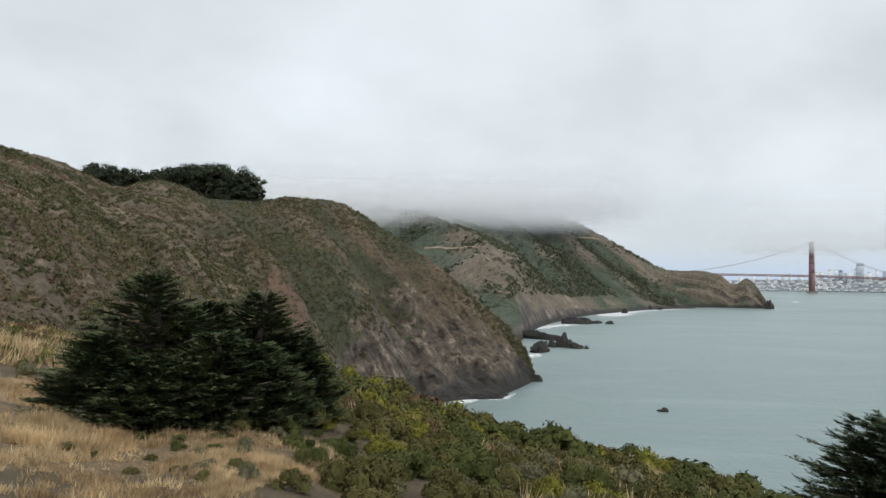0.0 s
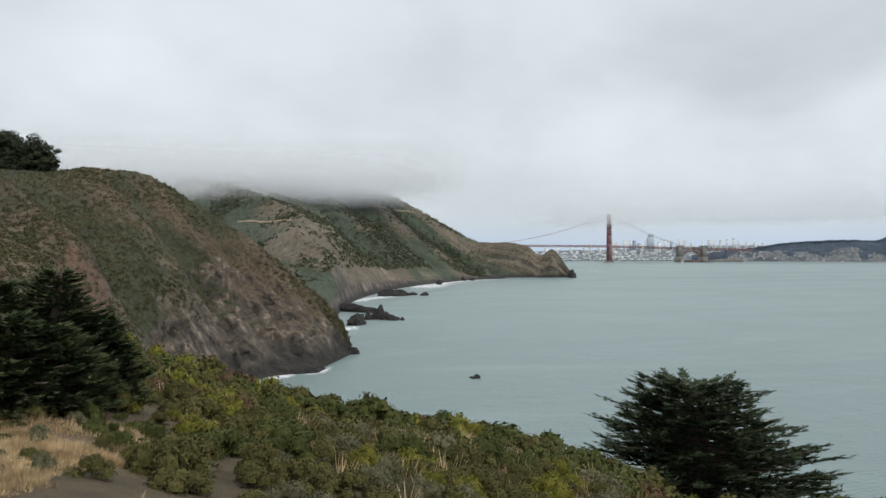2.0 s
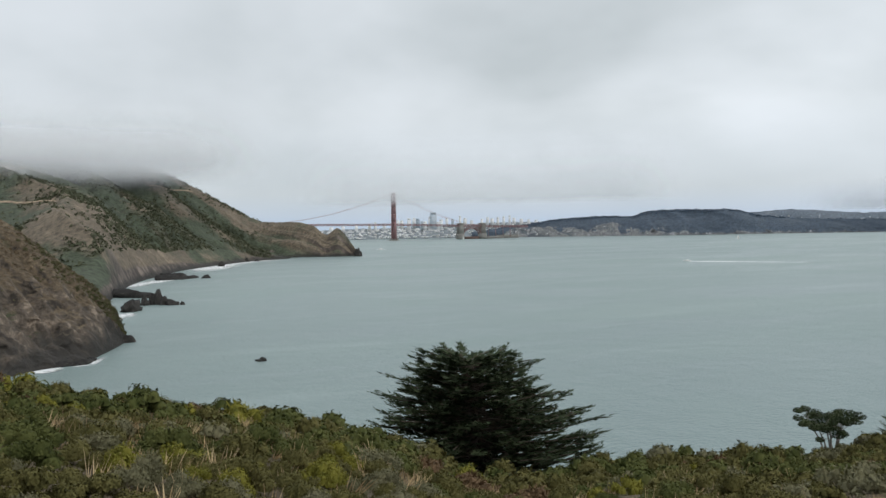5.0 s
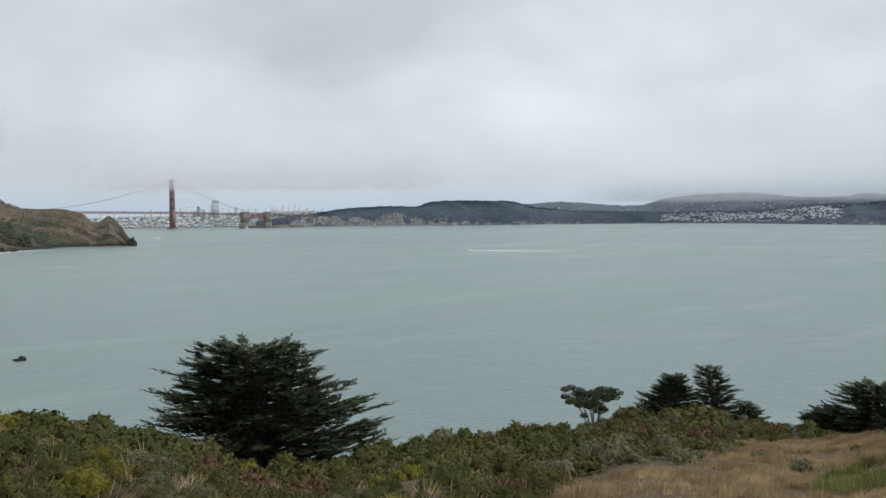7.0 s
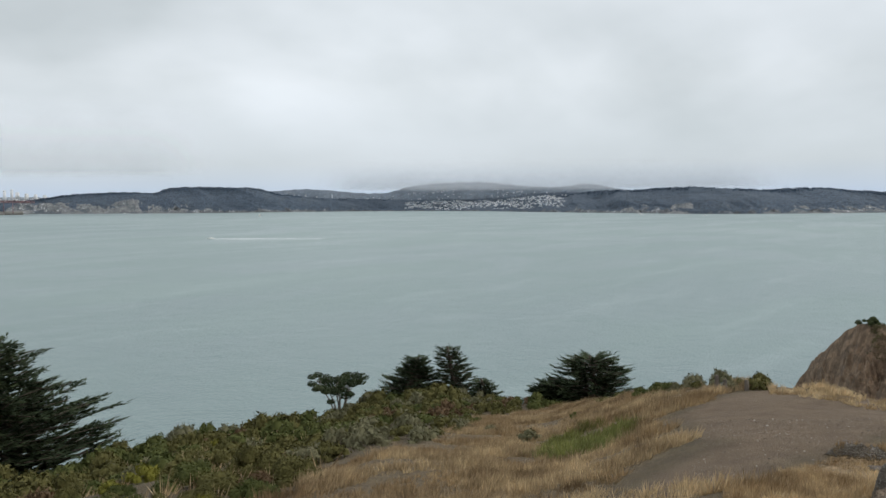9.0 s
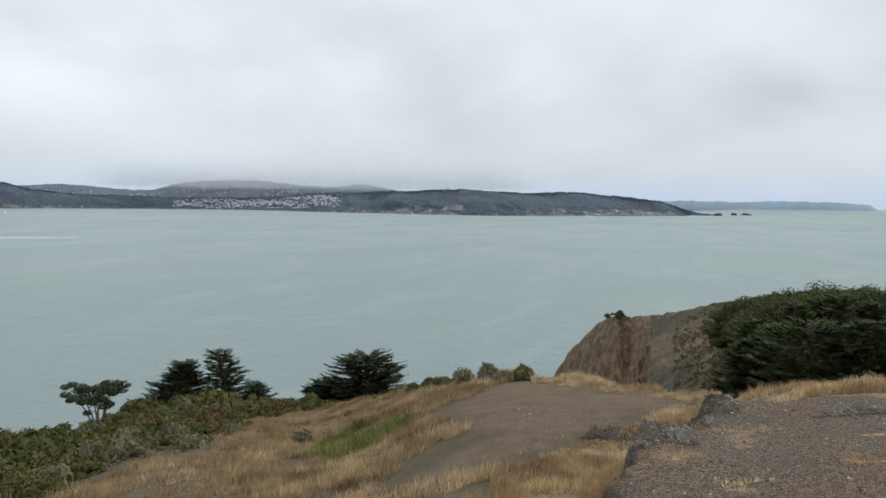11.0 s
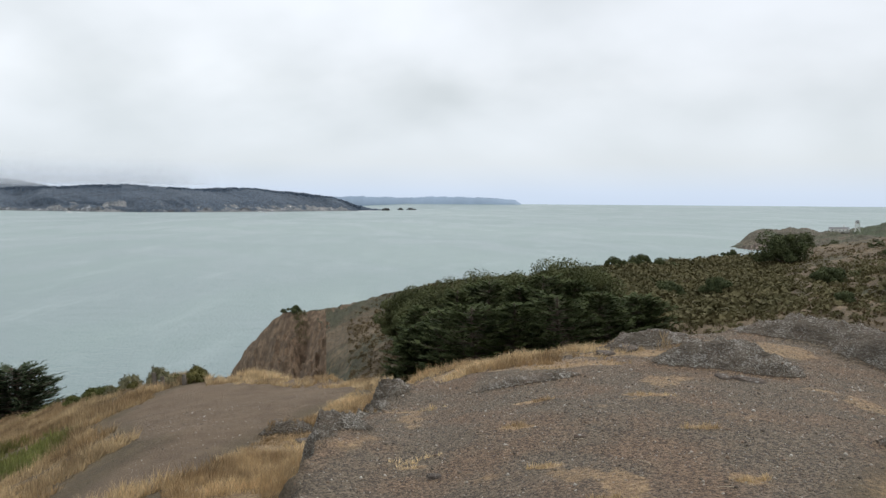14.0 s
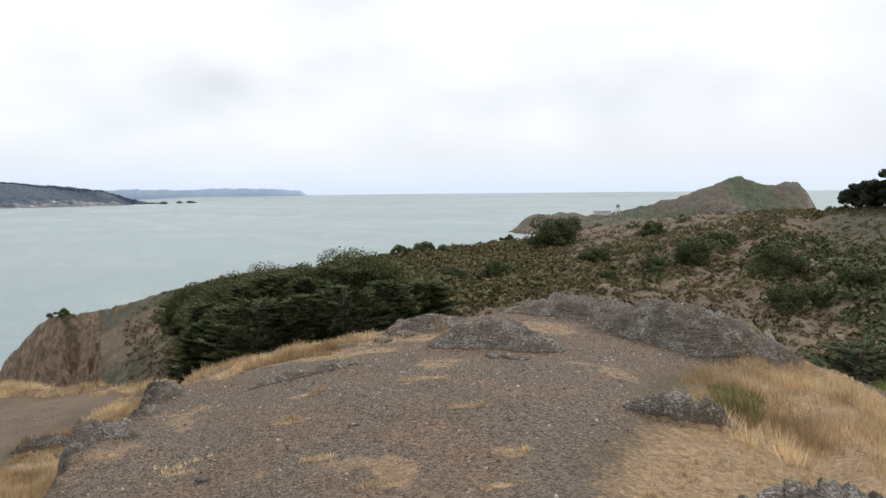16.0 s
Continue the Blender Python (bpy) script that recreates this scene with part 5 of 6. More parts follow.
for k, (sx, sy, ra, rb) in enumerate(STRAW_SPOTS):
    w = math.atan2(sy, sx) + 1.35
    ring = [(sx + 1.4 * ra * math.cos(a) * math.cos(w) - 1.4 * rb * math.sin(a) * math.sin(w), sy + 1.4 * ra * math.cos(a) * math.sin(w) + 1.4 * rb * math.sin(a) * math.cos(w)) for a in np.linspace(0, 2 * math.pi, 9)[:-1]]
    grass("dry_grass", ring, 160 + int(2600 * ra * rb), 0.055, 0.006, 330 + k, mat_straw, "bleached dry grass tuft on the gravel", 0.12, 0.12)
grass("dry_grass", [(10.4, -1.1), (11.6, -1.2), (11.5, -2.2), (11.1, -3.0), (10.5, -2.6)], 2200, 0.11, 0.009, 305, mat_straw, "dry grass along the edge of the gravel shelf", 0.3, 0.2)
grass("dry_grass", [(5.9, -3.9), (7.0, -4.7), (8.2, -6.3), (7.6, -8.6), (5.0, -7.2), (4.3, -5.2), (5.0, -4.2)], 18000, 0.20, 0.0055, 306, mat_straw, "tall feathery dry grass beside the rocks", 0.3, 0.25)
grass("dry_grass", STRAW_EDGE, 20000, 0.055, 0.006, 307, mat_straw, "short bleached dry grass on trodden ground", 0.25, 0.2)
grass("green_grass", [(6.2, -4.2), (7.0, -5.0), (6.6, -5.3), (5.8, -4.5)], 1800, 0.16, 0.010, 308, mat_fresh, "green grass tuft behind a low rock", 0.3, 0.15)
grass("green_grass", [(9.5, -9.0), (12.5, -11.5), (14.5, -16), (10.5, -16), (8.0, -10.5)], 6000, 0.25, 0.022, 312, mat_fresh, "green grass in the hollow behind the rocks", 0.6, 0.4)
grass("dry_grass", [(8.2, 0.6), (10.0, 0.05), (11.6, -0.5), (12.6, -0.6), (12.6, 0.2), (10.8, 0.95), (9.6, 1.35), (8.4, 1.6)], 20000, 0.11, 0.007, 316, mat_straw, "golden dry grass between the ledge and the path", 0.3, 0.15, even=0.9)
grass("dry_grass", [(-7.4, 10.0), (-5.3, 10.1), (-4.8, 10.6), (-3.8, 10.8), (-3.2, 10.3), (-3.4, 9.6), (-4.6, 8.8), (-6.6, 8.7)], 22000, 0.20, 0.008, 317, mat_straw, "band of tall golden grass in front of the cypresses", 0.35, 0.2)
grass("dry_grass", [(-3.3, 10.2), (-2.6, 10.4), (-1.2, 9.0), (-0.9, 7.4), (-1.9, 7.2), (-2.6, 8.3)], 16000, 0.10, 0.007, 318, mat_straw, "short golden grass beside the brush", 0.3, 0.3)
grass("dry_grass", TURF_EDGE, 16000, 0.18, 0.011, 309, mat_straw, "band of golden dry grass before the cypresses", 0.5, 0.4)
grass("dry_grass", [(-8.5, 12.2), (-6.8, 7.0), (-4.0, 6.4), (-1.8, 7.0), (-1.0, 11.0), (-2.6, 12.2), (-5.0, 11.0)], 30000, 0.12, 0.009, 313, mat_straw, "thin low dry grass among small bushes", 0.35, 0.4)
grass("dry_grass", [(-26, 36), (-22, 24), (-12, 18), (-8.6, 17), (-9.5, 22), (-12, 30), (-18, 40)], 14000, 0.45, 0.030, 310, mat_straw, "golden dry grass on a rounded hump", 0.9, 1.0)
grass("dry_grass", [(2, 10), (9, 8), (20, 16), (26, 22), (14, 27), (2, 30), (-5, 26), (-2, 14)], 9000, 0.42, 0.022, 311, mat_straw, "thin dry grass between the bushes", 0.8, 1.0)

# ---- rocks ----
def rock_material():
    m = Nodes("lichened_rock", 0.95)
    n1, n2 = m.noise(2.5, 5, 0.65), m.noise(14, 5, 0.7)
    layers = m.noise(7.0, 5, 0.7, squash=(0.8, 0.8, 3.0), distort=0.8)
    c = m.ramp(layers, (0.32, (0.070, 0.056, 0.046)), (0.52, (0.142, 0.117, 0.096)), (0.70, (0.21, 0.18, 0.15)))
    c = m.mix(m.ramp(n1, (0.5, 0.0), (0.68, 0.7)), c, (0.145, 0.098, 0.070))
    spots = m.math("ADD", m.voronoi(16.0), m.math("MULTIPLY", m.math("SUBTRACT", n2, 0.5), 0.9))
    c = m.mix(m.ramp(spots, (0.10, 0.9), (0.24, 0.0)), c, (0.43, 0.42, 0.38))
    m.bump(m.math("ADD", m.math("MULTIPLY", layers, 1.3), n2), 0.9, 0.05)
    return m.done(c)


mat_rock = rock_material()


def rock(name, where, size, seed, label, material=None, rough=0.22, n=34, flat=0.0, strata=0.5, category="rock", group=""):
    """A weathered outcrop: a lumpy boulder split along slanting layers."""
    t = np.linspace(0, 2 * math.pi, n + 1)[:-1]
    p = np.linspace(-0.35, math.pi / 2, n // 2)
    tt, pp = np.meshgrid(t, p, indexing="ij")
    d = np.stack([np.cos(tt) * np.cos(pp), np.sin(tt) * np.cos(pp), np.sin(pp)], -1)
    rs = np.random.RandomState(seed)
    o = rs.uniform(0, 50, 3)
    a = fbm(d[..., 0] * 2.2 + o[0], d[..., 1] * 2.2 + 2.2 * d[..., 2] + o[1], seed, 4, 0.55)
    b = fbm(d[..., 0] * 7 + o[1], d[..., 1] * 7 - 6 * d[..., 2] + o[2], seed + 1, 3, 0.6)
    lay = (d[..., 2] * 1.0 + 0.45 * d[..., 0] + 0.2 * a) * 7
    step = (lay - np.floor(lay)) - 0.5
    k = 1 + rough * a + 0.35 * rough * b + strata * 0.10 * step
    q = d * k[..., None]
    if flat:
        q[..., 2] = np.where(q[..., 2] > 0, np.tanh(q[..., 2] / flat) * flat, q[..., 2])
    q = q * (np.array(size) * [0.5, 0.5, 1.0])
    m = len(p)
    i, j = np.meshgrid(np.arange(n), np.arange(m - 1), indexing="ij")
    i2 = (i + 1) % n
    f = np.stack([i * m + j, i2 * m + j, i2 * m + j + 1, i * m + j + 1], -1).reshape(-1, 4)
    ob = new(name, mesh_from(name, q.reshape(-1, 3), f, material or mat_rock, False))
    ob.matrix_world = where
    return tagged(ob, label, category, group)


for i, (az, r, w, d, h, turn, label) in enumerate((
    (112.2, 8.95, 0.26, 0.14, 0.06, 20, "flat grey stone flake beside the outcrop"),
    (113.6, 8.85, 0.30, 0.16, 0.07, 50, "flat grey stone flake beside the outcrop"),
    (107.0, 10.9, 0.35, 0.25, 0.12, 0, "broken grey rock along the edge of the shelf"),
    (105.6, 10.7, 0.28, 0.2, 0.10, 30, "broken grey rock along the edge of the shelf"),
    (110.0, 11.4, 0.32, 0.25, 0.12, 60, "broken grey rock along the edge of the shelf"),
    (92.2, 10.5, 0.28, 0.2, 0.12, 40, "dark lichened rock at the ledge above the path"),
    (84.9, 10.7, 0.26, 0.2, 0.10, 5, "low broken rock beside the dirt path"),
    (86.4, 10.2, 0.22, 0.16, 0.08, 35, "low broken rock beside the dirt path"),
    (97.0, 5.6, 0.10, 0.08, 0.05, 20, "loose brown stone on the gravel"),
    (103.0, 6.8, 0.09, 0.07, 0.05, 80, "loose brown stone on the gravel"),
    (94.0, 6.6, 0.12, 0.08, 0.05, 50, "loose pale stone on the gravel"),
)):
    x, y, z = polar(az, r)
    rock("rock", pose(x, y, z - 0.12 * h, 0, 0, turn + 90 - az), (w, d, h), 400 + i, label, flat=0.62, rough=0.34, strata=1.2, group="rocks on the shelf", n=26)


def pebbles():
    """Loose stones over the gravel shelf and the path."""
    rs = np.random.RandomState(9)
    n = 52000
    az, r = rs.uniform(76, 130, n), np.sqrt(rs.uniform(3.0**2, 14.0**2, n))
    x, y = r * np.sin(np.radians(az)), r * np.cos(np.radians(az))
    path, shelf, straw = cover_at(x, y)
    keep = rs.uniform(size=n) < np.maximum(shelf, 0.4 * path) * (1 - 0.5 * straw)
    x, y = x[keep], y[keep]
    n = len(x)
    size = np.minimum(0.003 * rs.pareto(2.6, n) + 0.004, 0.018)
    o = np.array([[1, 0, 0], [0, 1, 0], [-1, 0, 0], [0, -1, 0], [0.2, 0.1, 0.75], [0, 0, -0.5]])
    v = o[None] * rs.uniform(0.6, 1.3, (n, 6, 3)) * size[:, None, None]
    a = rs.uniform(0, 6.28, n)
    c, s = np.cos(a)[:, None], np.sin(a)[:, None]
    v = np.stack([v[..., 0] * c - v[..., 1] * s, v[..., 0] * s + v[..., 1] * c, v[..., 2]], -1)
    v += np.stack([x, y, bluff_z(x, y) + 0.2 * size], -1)[:, None]
    f = np.array([[0, 1, 4], [1, 2, 4], [2, 3, 4], [3, 0, 4], [1, 0, 5], [2, 1, 5], [3, 2, 5], [0, 3, 5]])
    m = Nodes("loose_stone", 0.95)
    col = m.ramp(m.island(), (0.0, (0.095, 0.077, 0.059)), (0.42, (0.175, 0.142, 0.108)), (0.70, (0.225, 0.150, 0.10)), (0.84, (0.38, 0.34, 0.28)), (1.0, (0.60, 0.56, 0.49)))
    tagged(new("pebbles", mesh_from("pebbles", v.reshape(-1, 3), (f[None] + 6 * np.arange(n)[:, None, None]).reshape(-1, 3), m.done(col))), "loose grey and rust-brown stones scattered over the shelf", "gravel", "", "stuff")


pebbles()


# ---- dry stalks lying on the gravel ----
mat_stalk = plain("bleached_stalk", (0.55, 0.47, 0.34), 0.9, 20.0, 0.2)
for sx, sy, length, turn in ((5.9, -1.75, 0.13, 20), (5.7, -0.75, 0.18, 110), (6.6, -1.5, 0.09, 60), (5.3, -2.0, 0.10, 75), (7.3, -2.1, 0.12, 40), (4.8, -0.4, 0.15, 100)):
    t = np.linspace(-0.5, 0.5, 7)
    a = radians(turn)
    px, py = sx + length * (t * math.cos(a) - 0.5 * t * t * math.sin(a)), sy + length * (t * math.sin(a) + 0.5 * t * t * math.cos(a))
    v, f = tube(np.stack([px - sx, py - sy, bluff_z(px, py) - float(bluff_z(sx, sy)) + 0.006], -1), np.linspace(0.0025, 0.0012, 7), 5)
    ob = new("dry_stalk", mesh_from("dry_stalk", v, f, mat_stalk, True))
    ob.matrix_world = pose(sx, sy, float(bluff_z(sx, sy)))
    tagged(ob, "bleached bent plant stalk lying on the gravel", "stalk", "stalks on the gravel")


# ---- brush on the hills ----
def hill_brush(name, hill, count, size, seed, material, label, u_lo=0.0, leaves=20, leaf=0.52, mask=0.0, az_lim=(-180, 180), sea_cliff=False):
    """Low mounds of leaves all over a hillside."""
    _, azs, hx, hy, hz = hill
    rs = np.random.RandomState(seed)
    n_s = hx.shape[1]
    inside = np.nonzero((azs > az_lim[0]) & (azs < az_lim[1]))[0][:-1]
    i = inside[rs.randint(0, len(inside), count * 3)]
    j = (n_s * 0.8 * rs.uniform(u_lo, 1, count * 3) ** 0.8).astype(int)
    k = (fbm(hx[i, j] / (size[1] * 9), hy[i, j] / (size[1] * 9), seed, 3) + 0.25 * rs.normal(size=len(i)) > mask)
    i, j = i[k][:count], j[k][:count]
    if sea_cliff:
        up = j / (n_s * 0.8) + 0.07 * rs.normal(size=len(i))
        lip = 0.30 - 0.0114 * (azs[i] + 10.7)
        slip = (np.abs(azs[i] + 10.7) < 2.1) & (up < lip) & (up > lip - 0.12)
        patch = fbm(hx[i, j] / 13, hy[i, j] / 13 + hz[i, j] / 9, 77, 4, 0.6)
        k = (up + 0.28 * patch > np.interp(azs[i], [-11, -7, -3, 1, 5], [-0.3, 0.22, 0.58, 0.80, 0.92])) & ~slip
        i, j = i[k], j[k]
    t, u = rs.uniform(size=len(i)), rs.uniform(size=len(i))
    at = lambda a: (1 - t) * (1 - u) * a[i, j] + t * (1 - u) * a[i + 1, j] + (1 - t) * u * a[i, j + 1] + t * u * a[i + 1, j + 1]  # noqa: E731
    c = np.stack([at(hx), at(hy), at(hz)], -1)
    rad = rs.uniform(*size, len(c)) * 0.5
    v, f = clumps(c, rad, leaves, rad * leaf, rs, 0.8)
    tagged(new(name, mesh_from(name, v, f, material)), label, "brush", "", "stuff")


mat_hb1 = foliage_material("hill_brush_olive", (0.060, 0.066, 0.032), (0.128, 0.118, 0.064), 0.045)
mat_hb2 = foliage_material("hill_brush_brown", (0.100, 0.074, 0.048), (0.180, 0.136, 0.090), 0.045)
mat_hb3 = foliage_material("gully_brush_green", (0.090, 0.082, 0.040), (0.140, 0.122, 0.062), 0.15, vary=0.2)
hill_brush("hill_brush", HILL_NEAR, 14000, (0.6, 2.2), 501, mat_hb1, "olive brush covering the headland slope", 0.03, 34, 0.52, -0.10, (-30, 6.3), True)
hill_brush("hill_brush", HILL_NEAR, 8000, (0.5, 1.7), 502, mat_hb2, "dry brown brush covering the headland slope", 0.04, 26, 0.55, -0.1, (-30, 6.0), True)
mat_hb5 = foliage_material("gully_brush_brown", (0.104, 0.080, 0.045), (0.150, 0.112, 0.064), 0.15, vary=0.25)
# far brush is lightened for haze like the hill under it
mat_hb4 = foliage_material("hazed_coast_brush", (0.066, 0.076, 0.048), (0.105, 0.108, 0.070), 0.02)
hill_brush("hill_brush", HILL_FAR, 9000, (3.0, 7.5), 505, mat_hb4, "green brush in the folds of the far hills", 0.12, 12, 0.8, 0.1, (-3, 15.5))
hill_brush("hill_brush", HILL_GULLY, 4600, (0.5, 1.9), 503, mat_hb3, "green brush on the slope across the gully", 0.02, 46, 0.50, 0.22, (95, 142))
hill_brush("hill_brush", HILL_GULLY, 2600, (0.9, 2.6), 508, mat_hb3, "green brush crowding the slope beside the cypresses", 0.25, 50, 0.48, -0.5, (103, 119))
hill_brush("hill_brush", HILL_GULLY, 6000, (0.3, 1.1), 504, mat_hb5, "dry brown brush on the slope across the gully", 0.02, 26, 0.55, -0.1, (90, 142))
hill_brush("hill_brush", HILL_GULLY, 150, (1.8, 4.6), 507, mat_round, "dark green bushes scattered over the slope across the gully", 0.02, 170, 0.27, 0.25, (108, 142))
hill_brush("hill_brush", HILL_KNOB, 700, (0.5, 1.6), 506, mat_hb3, "low brush along the top of the ochre cliff", 0.75, 40, 0.3, -0.2, (86.5, 95))


# ---- low cloud on the hills, imitated by see-through sheets ----
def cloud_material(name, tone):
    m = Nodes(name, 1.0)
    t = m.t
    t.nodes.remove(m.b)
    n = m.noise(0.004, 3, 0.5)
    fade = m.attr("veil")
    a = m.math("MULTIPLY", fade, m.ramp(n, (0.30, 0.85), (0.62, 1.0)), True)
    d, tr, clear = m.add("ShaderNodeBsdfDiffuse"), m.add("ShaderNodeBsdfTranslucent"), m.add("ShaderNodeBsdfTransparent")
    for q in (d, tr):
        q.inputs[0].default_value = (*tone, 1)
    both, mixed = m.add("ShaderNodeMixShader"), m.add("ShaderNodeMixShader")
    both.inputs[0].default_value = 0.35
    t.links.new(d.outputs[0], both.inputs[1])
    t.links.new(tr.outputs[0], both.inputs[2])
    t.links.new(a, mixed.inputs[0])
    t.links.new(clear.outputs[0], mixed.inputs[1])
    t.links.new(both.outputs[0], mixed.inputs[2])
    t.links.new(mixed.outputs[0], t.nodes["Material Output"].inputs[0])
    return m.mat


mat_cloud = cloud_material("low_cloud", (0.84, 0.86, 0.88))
# darker tone lets the far sheets blend into the dim low sky
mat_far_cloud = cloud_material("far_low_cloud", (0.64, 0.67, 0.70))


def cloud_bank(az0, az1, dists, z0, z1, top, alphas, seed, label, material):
    """A bank of low cloud, imitated by soft see-through veils one behind the other that thicken upwards from a ragged
    base.
    """
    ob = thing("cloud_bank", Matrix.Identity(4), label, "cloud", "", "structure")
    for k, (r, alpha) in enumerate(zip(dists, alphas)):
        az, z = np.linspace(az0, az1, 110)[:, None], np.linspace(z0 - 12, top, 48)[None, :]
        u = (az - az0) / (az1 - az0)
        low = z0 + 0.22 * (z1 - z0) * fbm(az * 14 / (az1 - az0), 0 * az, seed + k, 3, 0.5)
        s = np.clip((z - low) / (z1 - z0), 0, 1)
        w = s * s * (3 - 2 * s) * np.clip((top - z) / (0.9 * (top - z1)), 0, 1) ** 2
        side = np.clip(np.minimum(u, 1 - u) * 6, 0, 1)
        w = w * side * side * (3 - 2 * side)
        # each veil leans back so that sky and sun brighten it
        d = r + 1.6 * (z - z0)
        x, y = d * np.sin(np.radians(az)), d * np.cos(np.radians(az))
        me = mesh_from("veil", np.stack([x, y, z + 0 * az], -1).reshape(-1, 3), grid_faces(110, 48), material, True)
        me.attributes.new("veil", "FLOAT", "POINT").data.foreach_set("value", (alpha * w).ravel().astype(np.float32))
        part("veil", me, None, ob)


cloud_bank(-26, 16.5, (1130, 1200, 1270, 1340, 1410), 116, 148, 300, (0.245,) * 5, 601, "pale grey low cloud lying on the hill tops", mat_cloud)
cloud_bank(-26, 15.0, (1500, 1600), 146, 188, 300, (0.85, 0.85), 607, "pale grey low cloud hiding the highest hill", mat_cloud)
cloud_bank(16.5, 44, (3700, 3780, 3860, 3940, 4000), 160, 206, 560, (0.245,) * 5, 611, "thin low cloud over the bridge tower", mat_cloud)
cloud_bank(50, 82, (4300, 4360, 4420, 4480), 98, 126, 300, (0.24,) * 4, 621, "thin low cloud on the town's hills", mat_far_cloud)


# ---- simple solids ----
def box_arrays(cx, cy, cz, sx, sy, sz, turn=0.0, taper=1.0):
    """A block that stands on cz; taper narrows its top."""
    p = np.array([(-1, -1, 0), (1, -1, 0), (1, 1, 0), (-1, 1, 0), (-1, -1, 1), (1, -1, 1), (1, 1, 1), (-1, 1, 1)], float)
    p[4:, :2] *= taper
    p = p * [sx / 2, sy / 2, sz]
    c, s = math.cos(turn), math.sin(turn)
    p = np.stack([cx + p[:, 0] * c - p[:, 1] * s, cy + p[:, 0] * s + p[:, 1] * c, cz + p[:, 2]], -1)
    return p, np.array([(0, 3, 2, 1), (4, 5, 6, 7), (0, 1, 5, 4), (1, 2, 6, 5), (2, 3, 7, 6), (3, 0, 4, 7)])


def solid(name, pieces, material, parent, label="", smooth=False):
    v, f = join(pieces)
    return part(name, mesh_from(name, v, f, material, smooth), None, parent, label)


# ---- the bridge ----
# red is paled and greyed, with the distance haze put into the paint colour
mat_red = plain("hazed_red_paint", (0.36, 0.20, 0.20), 0.6, 0.05, 0.12)
mat_concrete = plain("weathered_concrete", (0.34, 0.32, 0.29), 0.9, 0.08, 0.15)
SLANT = radians(24)
BRIDGE = pose(4000 * math.sin(radians(23.86)), 4000 * math.cos(radians(23.86)), 0, 0, 0, -23.86 + 24)


def bridge():
    """A suspension bridge; x runs along it, from the tower to the shore, and y away from the eye."""
    ob = thing("suspension_bridge", BRIDGE, "red suspension bridge with a tall tower over the strait", "bridge")

    def solid_along(name, pieces, material, parent, label=""):
        """A solid laid out on the level line of the deck, then carried onto the bridge's slanting line."""
        v, f = join(pieces)
        x = v[:, 0] / (1 - v[:, 0] * math.tan(SLANT) / 4000) / math.cos(SLANT)
        k = 1 + x * math.sin(SLANT) / 4000
        return part(name, mesh_from(name, np.stack([x, v[:, 1], EYE_Z + (v[:, 2] - EYE_Z) * k], -1), f, material), None, parent, label)

    legs = []
    for y in (-13.7, 13.7):
        leg = []
        for z, h, w in ((8, 82, 12), (90, 38, 10.5), (128, 34, 9.2), (162, 32, 8.2), (194, 33, 7.4)):
            leg.append(box_arrays(0, y, z, w, 8.5, h, 0, 0.95))
        legs.append(solid_along("tower_leg", leg, mat_red, ob))
    for z, h in ((84, 7), (122, 6), (156, 6), (188, 6), (219, 7)):
        solid_along("cross_strut", [box_arrays(0, 0, z, 7, 20, h)], mat_red, ob)
    solid_along("pier", [box_arrays(0, 0, -6, 30, 62, 10, 0, 0.96), box_arrays(0, 0, 4, 22, 46, 5)], mat_concrete, ob, "concrete pier at the waterline")
    xs = np.linspace(-660, 640, 66)
    zs = np.interp(xs, [-660, 0, 343, 460, 640], [87, 79, 68, 63, 60])
    deck, truss = [], {-13.2: [], 13.2: []}
    for a, b, za, zb in zip(xs[:-1], xs[1:], zs[:-1], zs[1:]):
        deck.append(box_arrays((a + b) / 2, 0, (za + zb) / 2, b - a, 27, 2.4))
        for y in (-13.2, 13.2):
            truss[y].append(box_arrays((a + b) / 2, y, (za + zb) / 2 - 7.4, b - a, 1.2, 2.2))
            truss[y].append(tube(np.array([[a, y, za - 6.2], [(a + b) / 2, y, zb - 0.2], [b, y, zb - 6.2]]), [1.1, 1.1, 1.1], 4))
    roadway = solid_along("deck", deck, mat_red, ob)
    for pieces in truss.values():
        solid_along("truss", pieces, mat_red, roadway)
    for y in (-13.7, 13.7):
        x = np.concatenate([np.linspace(-660, 0, 40), np.linspace(0, 343, 22)[1:], [470]])
        z = np.where(x <= 0, 92 + (229 - 92) * (1 + x / 640) ** 2, np.interp(x, [0, 343, 470], [229, 74, 62]) - np.where(x < 343, 22 * np.sin(np.clip(x / 343, 0, 1) * math.pi) * 0.6, 0))
        cable = solid_along("main_cable", [tube(np.stack([x, 0 * x + y, z], -1), np.full(len(x), 0.48), 6)], mat_red, ob)
        hang = []
        for xx in np.arange(-640, 335, 15.2):
            if abs(xx) > 8:
                top = float(np.interp(xx, x, z))
                low = float(np.interp(xx, xs, zs))
                if top - low > 2:
                    hang.append(box_arrays(xx, y, low, 0.09, 0.09, top - low))
        solid_along("suspender", hang, mat_red, cable)
    for xx in (318, 425):
        solid_along("pylon", [box_arrays(xx, 0, -6, 26, 40, 34, 0, 0.94), box_arrays(xx, 0, 28, 20, 34, 46, 0, 0.94), box_arrays(xx, 0, 74, 22, 36, 4)], mat_concrete, ob, "concrete pylon at the shore")
    t = np.linspace(0, math.pi, 17)
    arch = np.stack([371.5 + 45 * np.cos(t), 0 * t, 14 + 40 * np.sin(t)], -1)
